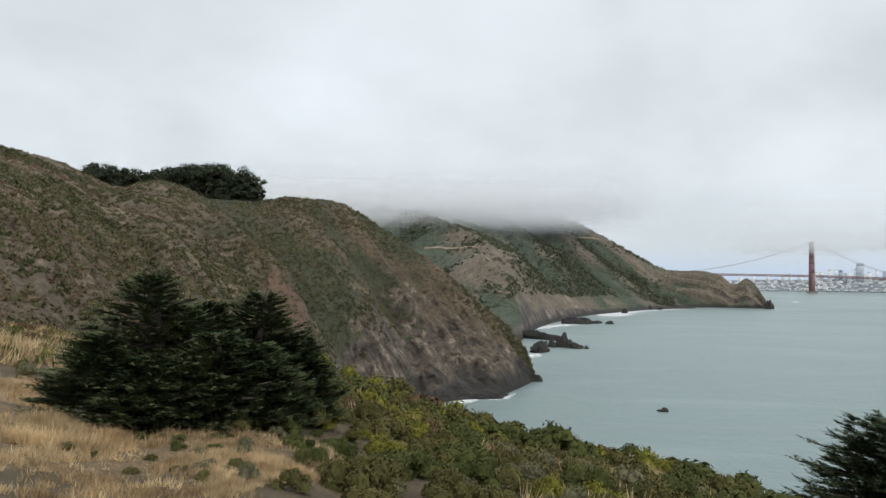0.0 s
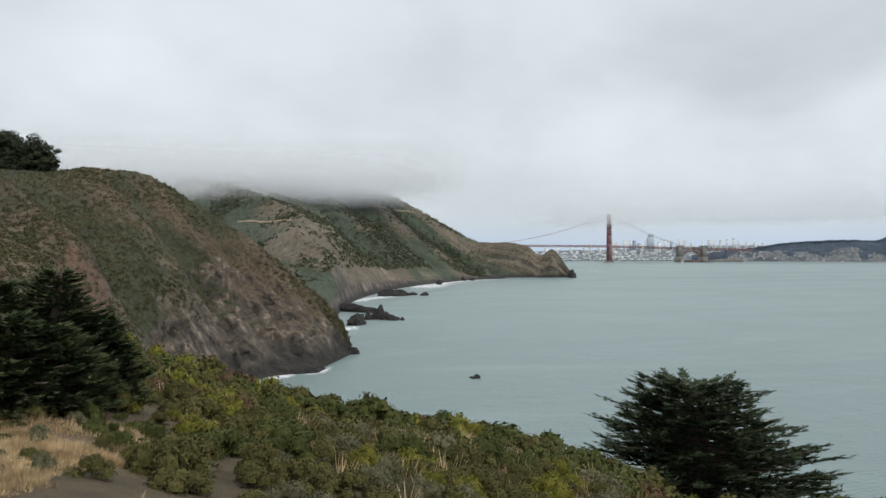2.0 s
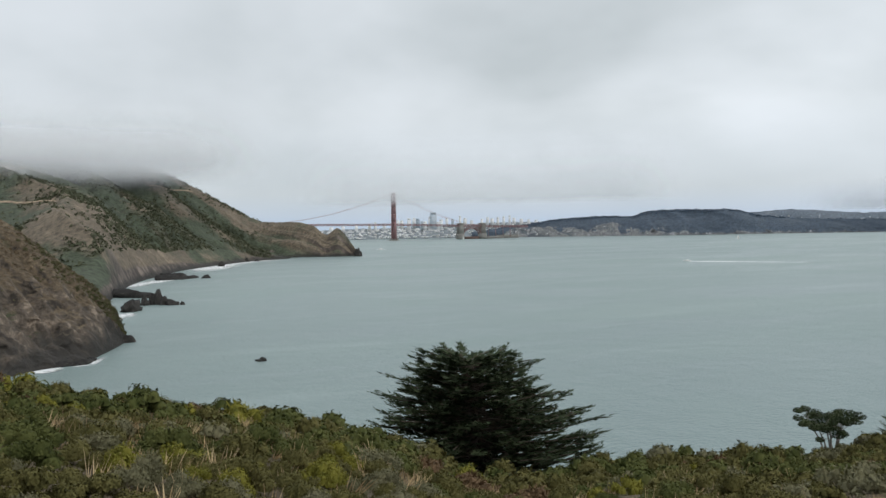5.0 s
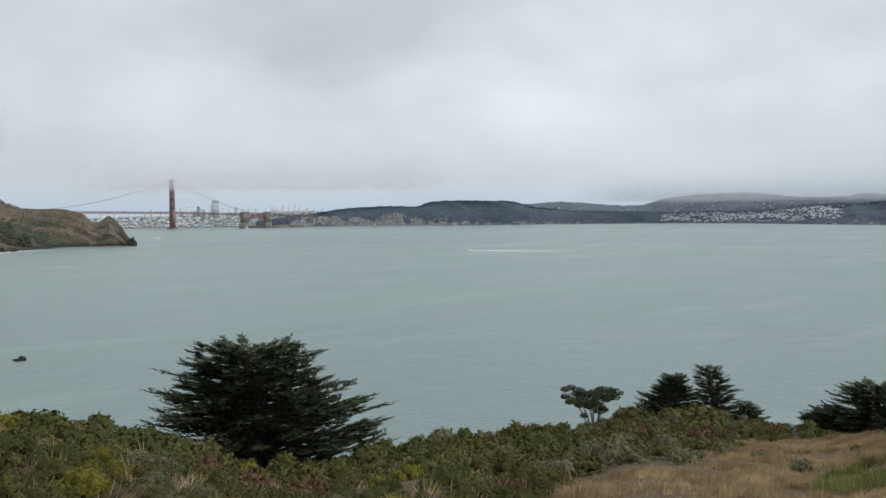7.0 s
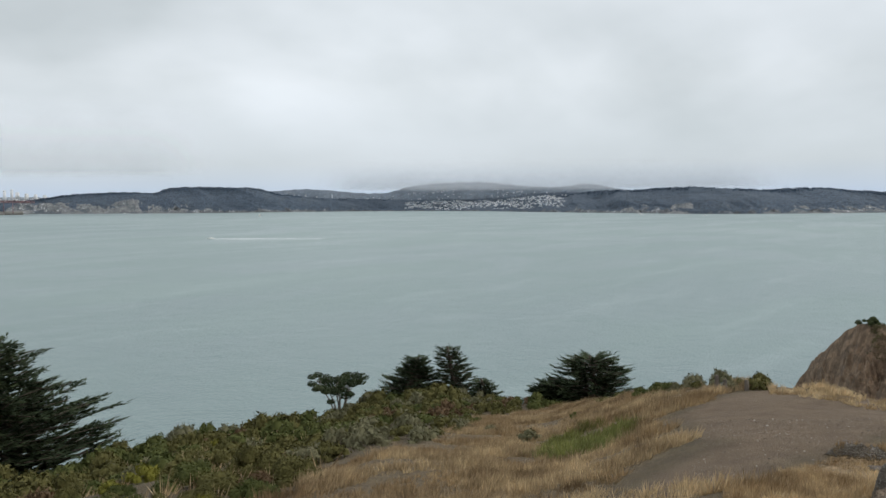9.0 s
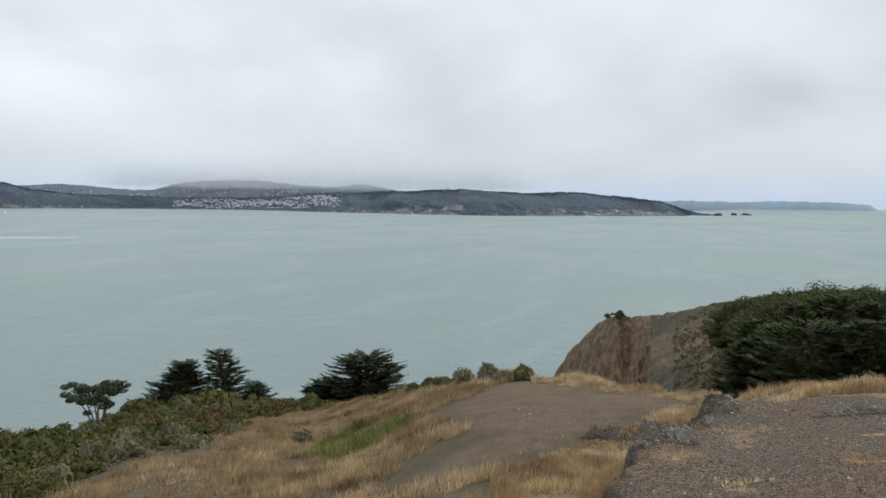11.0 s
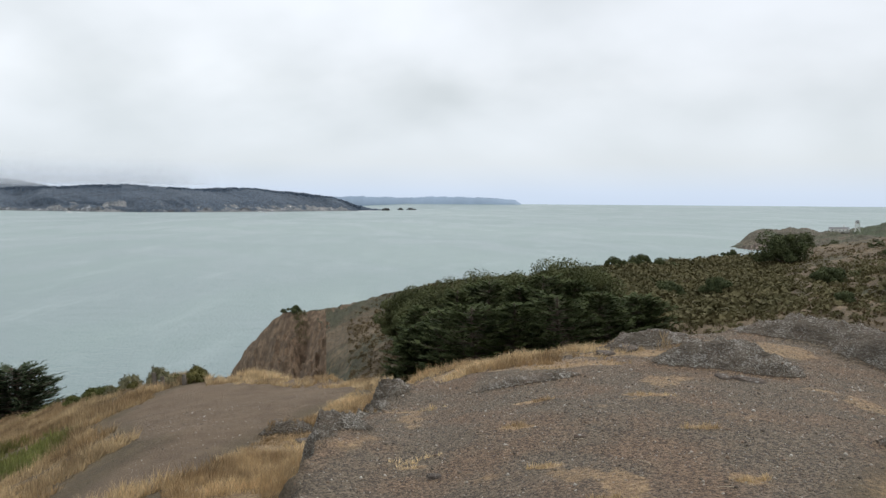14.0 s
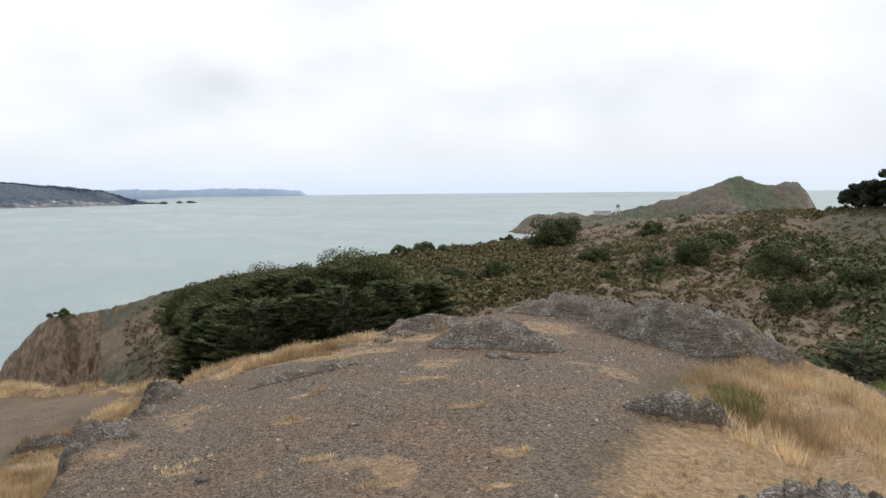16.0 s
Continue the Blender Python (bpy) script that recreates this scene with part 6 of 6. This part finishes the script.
    solid_along("arch", [tube(arch + [0, y, 0], np.full(17, 2.4), 6) for y in (-12, 12)], mat_red, ob, "red steel arch between the pylons")
    post = []
    for xx in np.linspace(333, 410, 9):
        low = 14 + 40 * math.sqrt(max(0, 1 - ((xx - 371.5) / 45) ** 2))
        post += [box_arrays(xx, y, low, 1.2, 1.2, 62 - low) for y in (-12, 12)]
    solid_along("spandrel_post", post, mat_red, ob)
    solid_along("fort", [box_arrays(372, 14, 0, 70, 40, 13)], plain("brick_fort", (0.26, 0.17, 0.14), 0.9, 0.1, 0.2), ob, "low brick fort under the arch")
    solid_along("seawall", [box_arrays(480, 10, -2, 90, 30, 16), box_arrays(560, 24, -2, 90, 30, 20)], mat_concrete, ob)
    for xx in (455, 490, 525, 560):
        solid_along("viaduct_bent", [box_arrays(xx, 0, 6, 1.2, 3, 54)], mat_red, ob)


bridge()

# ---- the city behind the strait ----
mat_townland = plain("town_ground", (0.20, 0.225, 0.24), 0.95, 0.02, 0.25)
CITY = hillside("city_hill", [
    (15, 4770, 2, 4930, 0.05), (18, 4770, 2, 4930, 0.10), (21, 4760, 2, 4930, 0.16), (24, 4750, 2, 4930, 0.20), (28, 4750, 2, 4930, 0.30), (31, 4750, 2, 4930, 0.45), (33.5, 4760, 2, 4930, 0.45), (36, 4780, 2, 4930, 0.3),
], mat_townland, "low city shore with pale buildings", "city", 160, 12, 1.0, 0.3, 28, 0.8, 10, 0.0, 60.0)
PALE = [plain("pale_facade", (0.80, 0.81, 0.82), 0.8, 0.05, 0.12), plain("cream_facade", (0.78, 0.77, 0.75), 0.8, 0.05, 0.12), plain("grey_facade", (0.50, 0.56, 0.62), 0.7, 0.05, 0.12), plain("white_facade", (0.86, 0.86, 0.86), 0.8, 0.05, 0.06), plain("dark_glass_facade", (0.30, 0.37, 0.44), 0.4, 0.05, 0.15)]
mat_window = plain("window_band", (0.66, 0.69, 0.72), 0.3, 0.2, 0.2)


def office(az, el, w, kind, seed):
    """A far tower block: a shaft with a set-back top and bands of windows."""
    rs = np.random.RandomState(seed)
    d = 4890 + rs.uniform(-25, 25)
    x, y = d * math.sin(radians(az)), d * math.cos(radians(az))
    base = ground_under(CITY, az, d) - 2
    h = EYE_Z + d * math.tan(radians(el)) - base
    ob = thing("office_tower", pose(x, y, base, 0, 0, -az + rs.uniform(-25, 25)), ("pale", "cream", "grey", "white", "dark glass")[kind] + " office tower in the far city skyline", "building", "city skyline")
    w *= 1.25
    shaft = solid("shaft", [box_arrays(0, 0, 0, w, w * 0.8, h * 0.86)], PALE[kind], ob)
    solid("crown", [box_arrays(0, 0, h * 0.86, w * 0.86, w * 0.7, h * 0.14)], PALE[kind], ob)
    for k in range(4):
        solid("window_band", [box_arrays(0, -w * 0.4 - 0.1, h * (0.16 + 0.18 * k), w * 0.8, 0.3, h * 0.022)], mat_window, shaft)


SKYLINE_NORTH = [
    (26.58, 1.22, 30, 2), (26.35, 0.92, 16, 3), (24.9, 0.84, 15, 3), (25.25, 0.86, 13, 0), (25.5, 0.80, 14, 4), (24.4, 0.70, 14, 1), (24.15, 0.72, 12, 3), (25.8, 0.62, 14, 2),
    (27.1, 0.72, 15, 0), (27.5, 0.82, 13, 3), (27.9, 0.74, 12, 2), (28.4, 0.95, 11, 3), (28.75, 0.78, 13, 1), (29.2, 0.62, 13, 0), (22.6, 0.62, 12, 3), (22.2, 0.52, 14, 1),
]
SKYLINE_SOUTH = [
    (23.2, 0.50, 14, 0), (21.3, 0.45, 13, 3), (29.9, 0.70, 11, 3), (30.3, 0.82, 12, 0), (30.6, 0.72, 15, 3), (31.0, 0.80, 12, 1), (31.4, 0.86, 12, 3), (31.8, 0.92, 11, 0),
    (32.1, 0.74, 14, 3), (32.6, 0.66, 13, 1), (33.1, 0.62, 12, 3), (33.6, 0.58, 14, 0), (26.0, 0.60, 16, 3), (26.9, 0.55, 18, 0), (20.4, 0.36, 14, 3), (19.6, 0.32, 16, 0),
]
for i, (az, el, w, kind) in enumerate(SKYLINE_NORTH + SKYLINE_SOUTH):
    office(az, el, w, kind, 700 + i)


def town(name, hill, az0, az1, u0, u1, count, size, seed, label, mats):
    """Rows of small pale houses with pitched roofs over a slope."""
    _, azs, hx, hy, hz = hill
    rs = np.random.RandomState(seed)
    n_up = int(hx.shape[1] * 0.8)
    groups = [[] for _ in mats]
    roofs = []
    for _ in range(count):
        az, u = rs.uniform(az0, az1), rs.uniform(u0, u1)
        i, j = int(np.argmin(np.abs(azs - az))), int(u * (n_up - 1))
        x, y, z = hx[i, j], hy[i, j], hz[i, j] - 1
        d = math.hypot(x, y) + rs.uniform(-9, 9)
        x, y = d * math.sin(radians(az)), d * math.cos(radians(az))
        w, d, h = rs.uniform(*size), rs.uniform(*size), rs.uniform(*size) * 0.42
        turn = -radians(az) + rs.uniform(-0.3, 0.3)
        groups[rs.randint(len(mats))].append(box_arrays(x, y, z - 1, w, d, h + 1, turn))
        if rs.uniform() < 0.5:
            roofs.append(box_arrays(x, y, z + h, w * 1.04, d * 1.04, h * 0.35, turn, 0.55))
    for g, m in zip(groups, mats):
        v, f = join(g)
        tagged(new(name, mesh_from(name, v, f, m)), label, "houses", "", "stuff")
    v, f = join(roofs)
    tagged(new("roofs", mesh_from("roofs", v, f, plain("grey_roofing", (0.36, 0.36, 0.37), 0.9, 0.05, 0.2))), "grey and brown roofs of the far houses", "roofs", "", "stuff")


town("town", CITY, 16, 34, 0.10, 0.98, 520, (8, 19), 801, "crowded pale buildings along the city's shore", [PALE[3], PALE[3], PALE[0], PALE[1]])
town("town", SHORE_BACK, 47, 72, 0.0, 0.7, 420, (4, 8), 802, "pale houses scattered over the far hills", PALE[:4])
town("town", SHORE_SOUTH, 56.5, 67.5, 0.2, 0.9, 1300, (4, 9), 803, "rows of pale houses on the far shore", PALE[:4])
# tree colour holds the same painted blue haze as the shore
mat_farwood = foliage_material("hazed_far_woods", (0.074, 0.106, 0.150), (0.088, 0.122, 0.168), 0.01, vary=0.15)
hill_brush("hazed_far_woods", SHORE_SOUTH, 900, (5, 11), 811, mat_farwood, "dark trees along the crest of the far shore", 0.84, 14, 0.9, -0.5, (32, 49.5))
hill_brush("hazed_far_woods", SHORE_SOUTH, 300, (5, 10), 813, mat_farwood, "dark trees along the crest of the far shore", 0.84, 14, 0.9, -0.5, (49, 68))
hill_brush("hazed_far_woods", SHORE_CLIFFS, 1100, (4, 10), 812, mat_farwood, "dark trees along the crest of the far headland", 0.84, 14, 0.9, -0.5, (66, 91))

# ---- rocks in the water ----
mat_searock = scrub_material("wet_dark_sea_rock", (0.030, 0.028, 0.026), (0.036, 0.033, 0.030), (0.055, 0.050, 0.045), (0.048, 0.044, 0.040), 6.0, 0.2, 0.5)


def at_sea(az, r, z=0.0, turn=0.0):
    return pose(r * math.sin(radians(az)), r * math.cos(radians(az)), z, 0, 0, turn - az)


STACKS = [
    (7.5, 600, 6, 6, 6, "jagged dark sea stack off the beach"), (7.95, 602, 5, 6, 7.5, "jagged dark sea stack off the beach"), (8.35, 600, 7, 7, 9.5, "tall jagged dark sea stack"),
    (8.75, 596, 7, 7, 5.5, "jagged dark sea stack off the beach"), (9.2, 592, 8, 6, 3.5, "low dark rock beside the sea stacks"), (9.8, 590, 3, 2.5, 2.5, "low dark rock beside the sea stacks"),
    (14.83, 316, 3.6, 3.0, 1.3, "lone dark rock awash in the bay"), (14.55, 317, 2.0, 2.0, 0.6, "lone dark rock awash in the bay"), (9.2, 935, 30, 40, 8, "dark rocky point at the end of the beach"),
    (10.2, 945, 20, 20, 4, "dark rocky point at the end of the beach"), (11.3, 935, 9, 9, 4, "dark rock off the beach"), (12.3, 1262, 9, 9, 7, "dark rock in the surf"),
]
LEDGES = [
    (13.9, 1430, 12, 8, 6, "dark rock in the surf"), (14.6, 1440, 8, 8, 4, "dark rock in the surf"), (2.4, 336, 9, 7, 2.2, "wet black ledge at the foot of the cliff"),
    (3.6, 338, 10, 6, 1.6, "wet black ledge at the foot of the cliff"), (4.2, 346, 6, 4, 1.2, "wet black ledge at the foot of the cliff"), (6.2, 398, 9, 7, 4, "wet black ledge at the foot of the cliff"),
    (6.6, 560, 12, 26, 7, "dark rock shelf below the hill"), (6.2, 690, 16, 60, 7, "dark rock shelf below the hill"), (21.4, 1600, 16, 14, 16, "dark rock at the tip of the cape"),
    (93.6, 3860, 34, 20, 12, "dark rocks off the far headland"), (94.3, 3890, 46, 20, 9, "dark rocks off the far headland"), (92.6, 3700, 40, 20, 12, "dark rocks off the far headland"),
]
for i, (az, r, w, d, h, label) in enumerate(STACKS + LEDGES):
    rock("sea_rock", at_sea(az, r, -0.12 * h, i * 40), (w, d, h), 820 + i, label, mat_searock, 0.45, 30, strata=1.3, group="rocks in the sea")

# ---- foam ----
def foam_material():
    m = Nodes("white_foam", 0.9)
    m.b.inputs["Alpha"].default_value = 1.0
    n = m.noise(0.25, 5, 0.7)
    m.put(m.b.inputs["Alpha"], m.math("MULTIPLY", m.attr("froth"), m.ramp(n, (0.36, 0.1), (0.56, 1.0)), True))
    return m.done((0.80, 0.82, 0.82))


mat_foam = foam_material()


def foam(name, line, width, seed, label, strength=1.0, n=80):
    """A ragged ribbon of foam that lies on the water along a line of bearings and distances."""
    p = np.array([(r * math.sin(radians(a)), r * math.cos(radians(a))) for a, r in line])
    t = np.linspace(0, len(p) - 1, n)
    c = np.stack([np.interp(t, np.arange(len(p)), p[:, k]) for k in (0, 1)], -1)
    d = np.gradient(c, axis=0)
    d /= np.linalg.norm(d, axis=1, keepdims=True) + 1e-9
    q = np.stack([-d[:, 1], d[:, 0]], -1)
    w = np.interp(t, np.arange(len(p)), np.broadcast_to(width, (len(p),)))
    s = np.linspace(-1, 1, 7)
    ragged = 1 + 0.5 * fbm(c[:, 0] / 9, c[:, 1] / 9, seed, 4)
    v = c[:, None] + q[:, None] * (s[None, :, None] * (w * ragged)[:, None, None] / 2)
    verts = np.concatenate([v, np.full((*v.shape[:2], 1), 0.05)], -1).reshape(-1, 3)
    me = mesh_from(name, verts, grid_faces(n, 7), mat_foam)
    fade = (1 - np.abs(s[None, :]) ** 3) * np.minimum(1, np.minimum(np.arange(n), np.arange(n)[::-1])[:, None] / (0.1 * n)) * strength
    me.attributes.new("froth", "FLOAT", "POINT").data.foreach_set("value", fade.ravel().astype(np.float32))
    return tagged(new(name, me), label, "foam", "", "stuff")


foam("surf", [(10.9, 1085), (12.0, 1265), (13.2, 1380), (14.2, 1440), (15.4, 1478), (16.6, 1510)], [40, 60, 55, 40, 24, 12], 901, "white surf breaking along the beach", 1.3)
foam("surf", [(6.4, 810), (7.4, 868), (8.4, 905), (9.0, 925)], [14, 30, 30, 12], 902, "white surf breaking along the beach", 1.3)
foam("surf", [(5.2, 500), (5.6, 520), (6.1, 532), (6.6, 545)], [16, 22, 18, 8], 903, "white surf under the cliff", 1.2)
foam("surf", [(0.7, 324), (1.2, 327), (1.9, 330), (2.6, 331)], [12, 18, 12, 5], 904, "white surf washing over rocks", 1.5)
foam("surf", [(3.2, 330), (4.2, 336), (5.0, 352)], [4, 5, 3], 905, "white surf under the cliff", 0.9)
foam("surf", [(90.0, 3490), (91.4, 3600), (92.8, 3720), (94.5, 3850)], [50, 90, 80, 30], 906, "white surf off the far headland", 2.6)
foam("surf", [(21.6, 1596), (22.0, 1590), (22.6, 1600)], [10, 8, 4], 907, "white surf at the tip of the cape", 0.8)

# ---- boats ----
mat_hull = plain("white_hull_paint", (0.80, 0.80, 0.78), 0.4, 1.0, 0.05)
mat_sail = plain("white_sailcloth", (0.82, 0.81, 0.78), 0.8, 0.5, 0.05)
mat_dark = plain("dark_cabin", (0.06, 0.065, 0.07), 0.4, 1.0, 0.1)


def hull_arrays(length, beam, depth):
    s = np.linspace(-1, 1, 9)
    w = beam / 2 * np.clip(1 - np.maximum(s, 0) ** 2.2, 0.02, 1) * np.where(s < -0.8, 0.9, 1)
    rings = [[(u * length / 2, -k, depth), (u * length / 2, -k * 0.6, -0.3 * depth), (u * length / 2, k * 0.6, -0.3 * depth), (u * length / 2, k, depth)] for u, k in zip(s, w)]
    v = np.array(rings).reshape(-1, 3)
    i = np.arange(8)[:, None] * 4
    k, k2 = np.arange(4)[None, :], (np.arange(4) + 1)[None, :] % 4
    return v, np.stack([i + k, i + 4 + k, i + 4 + k2, i + k2], -1).reshape(-1, 4)


def sailboat(az, r, length, turn, label):
    ob = thing("sailboat", at_sea(az, r, 0.1, turn), label, "boat", "sailboats on the strait")
    v, f = hull_arrays(length, length * 0.3, length * 0.11)
    part("hull", mesh_from("hull", v, f, mat_hull), None, ob)
    part("mast", mesh_from("mast", *tube(np.array([[0.1 * length, 0, 0], [0.1 * length, 0, 1.35 * length]]), [0.012 * length, 0.008 * length], 6), mat_dark), None, ob)
    for name, a, b, c in (("mainsail", 0.08, -0.42, 1.32), ("jib", 0.48, 0.12, 1.15)):
        n = 7
        t = np.linspace(0, 1, n)
        pts = [(length * (a + (b - a) * q * (1 - p)), 0.09 * length * math.sin(math.pi * q) * (1 - p), length * (0.2 + (c - 0.2) * p)) for p in t for q in t]
        if name == "jib":
            pts = [(length * (a + (b - a) * (q * (1 - p) + p)), 0.07 * length * math.sin(math.pi * q) * (1 - p), length * (0.12 + (c - 0.12) * p)) for p in t for q in t]
        part(name, mesh_from(name, pts, grid_faces(n, n), mat_sail, True), None, ob, "white sail")


sailboat(46.7, 2900, 11, 20, "small white sailboat under sail on the strait")
sailboat(28.6, 3850, 14, 40, "small white sailboat under sail by the bridge")


def motorboat(az, r, length, turn, label):
    ob = thing("motorboat", at_sea(az, r, 0.1, turn), label, "boat", "motorboats on the strait")
    v, f = hull_arrays(length, length * 0.28, length * 0.12)
    part("hull", mesh_from("hull", v, f, mat_hull), None, ob)
    solid("cabin", [box_arrays(-0.05 * length, 0, 0.1 * length, 0.4 * length, 0.2 * length, 0.13 * length, 0, 0.85)], mat_hull, ob)
    solid("windscreen", [box_arrays(0.14 * length, 0, 0.13 * length, 0.04 * length, 0.17 * length, 0.07 * length)], mat_dark, ob)


motorboat(43.5, 1150, 10, 185, "white motorboat drawing a long wake")
foam("wake", [(43.55, 1149), (44.5, 1144), (47, 1128), (51.5, 1102)], [18, 26, 22, 10], 911, "long white wake behind the motorboat", 2.6)
motorboat(22.9, 2150, 14, 170, "white motorboat off the cape")
foam("wake", [(22.4, 2160), (22.9, 2150), (23.6, 2120)], [50, 44, 12], 912, "short white wake off the cape", 1.2)
motorboat(72.4, 2950, 16, 10, "white motorboat far out on the strait")
motorboat(76.5, 2700, 12, 160, "white motorboat far out on the strait")
foam("wake", [(72.2, 2950), (72.8, 2945), (73.4, 2940)], [60, 50, 15], 913, "short white wake on the strait", 1.0)
motorboat(84.2, 3020, 18, 30, "dark-cabined boat off the far cliffs")
motorboat(84.5, 2960, 14, 30, "dark-cabined boat off the far cliffs")

# ---- the light station ----
mat_white = plain("white_limewash", (0.72, 0.71, 0.68), 0.85, 0.6, 0.08)
mat_slate = plain("grey_slate_roof", (0.16, 0.16, 0.165), 0.8, 0.6, 0.15)


def station():
    x, y, z = seen_on(HEADLAND, 121.9, -1.78)
    ob = thing("light_station", pose(x, y, z, 0, 0, -122 + 12), "long low white station building with a grey roof", "building")
    L, W, Hh = 20.0, 7.0, 3.0
    wall = solid("wall", [box_arrays(0, 0, -1.5, L, W, Hh + 1.5)], mat_white, ob)
    ridge = np.array([(-L / 2 - 0.6, -W / 2 - 0.6, Hh), (L / 2 + 0.6, -W / 2 - 0.6, Hh), (L / 2 + 0.6, W / 2 + 0.6, Hh), (-L / 2 - 0.6, W / 2 + 0.6, Hh), (-L / 2 - 0.6, 0, Hh + 1.7), (L / 2 + 0.6, 0, Hh + 1.7)])
    me = bpy.data.meshes.new("roof")
    me.from_pydata(ridge.tolist(), [], [(0, 1, 5, 4), (2, 3, 4, 5), (3, 0, 4), (1, 2, 5), (0, 3, 2, 1)])
    me.materials.append(mat_slate)
    roof = part("roof", me, None, ob)
    for k in range(5):
        part("window", mesh_from("window", *box_arrays(-8 + 4 * k, -W / 2 - 0.05, 0.9, 1.0, 0.16, 1.2), mat_dark), None, wall)
    part("chimney", mesh_from("chimney", *box_arrays(5, 0, Hh + 1.5, 1, 1, 2.4), mat_white), None, roof)
    x, y, z = seen_on(HEADLAND, 122.95, -1.75)
    tower = thing("watch_tower", pose(x, y, z, 0, 0, -110), "white watch tower on four braced legs", "tower")
    for sx in (-1, 1):
        for sy in (-1, 1):
            part("leg", mesh_from("leg", *tube(np.array([[2.4 * sx, 2.4 * sy, -1], [1.7 * sx, 1.7 * sy, 8]]), [0.28, 0.28], 6), mat_white), None, tower)
    for k, (p, q) in enumerate((((-2.2, -2.2, 1), (1.8, -1.8, 7)), ((2.2, -2.2, 1), (-1.8, -1.8, 7)), ((-2.2, 2.2, 1), (1.8, 2.0, 7)), ((2.2, 2.2, 1), (-1.8, 2.0, 7)))):
        part("brace", mesh_from("brace", *tube(np.array([p, q], float), [0.14, 0.14], 5), mat_white), None, tower)
    solid("platform", [box_arrays(0, 0, 8, 5.4, 5.4, 0.4)], mat_white, tower)
    cabin = solid("cabin", [box_arrays(0, 0, 8.4, 3.8, 3.8, 2.8)], mat_white, tower)
    for sx in (-1, 1):
        part("window", mesh_from("window", *box_arrays(1.92 * sx, 0, 9.4, 0.1, 2.6, 1.1), mat_dark), None, cabin)
        part("window", mesh_from("window", *box_arrays(0, 1.92 * sx, 9.4, 2.6, 0.1, 1.1), mat_dark), None, cabin)
    solid("roof", [box_arrays(0, 0, 11.2, 4.6, 4.6, 1.4, 0, 0.15)], mat_slate, tower)


station()

# ---- small posts where the path ends ----
mat_post = plain("weathered_post_wood", (0.13, 0.11, 0.09), 0.95, 8.0, 0.3)
for az, r, h in ((77.4, 18.9, 0.42), (77.9, 19.0, 0.3), (79.2, 18.9, 0.26)):
    x, y, z = polar(az, r, 0.05)
    ob = new("fence_post", mesh_from("fence_post", *join([tube(np.array([[0, 0, 0], [0.01, 0, h * 0.5], [0.03, 0.01, h]]), [0.05, 0.048, 0.042], 8), tube(np.array([[0.03, 0.01, h], [0.03, 0.01, h + 0.012]]), [0.042, 0.004], 8)]), mat_post, True))
    ob.matrix_world = pose(x, y, z)
    tagged(ob, "short weathered wooden post where the path ends", "post", "posts at the path's end")
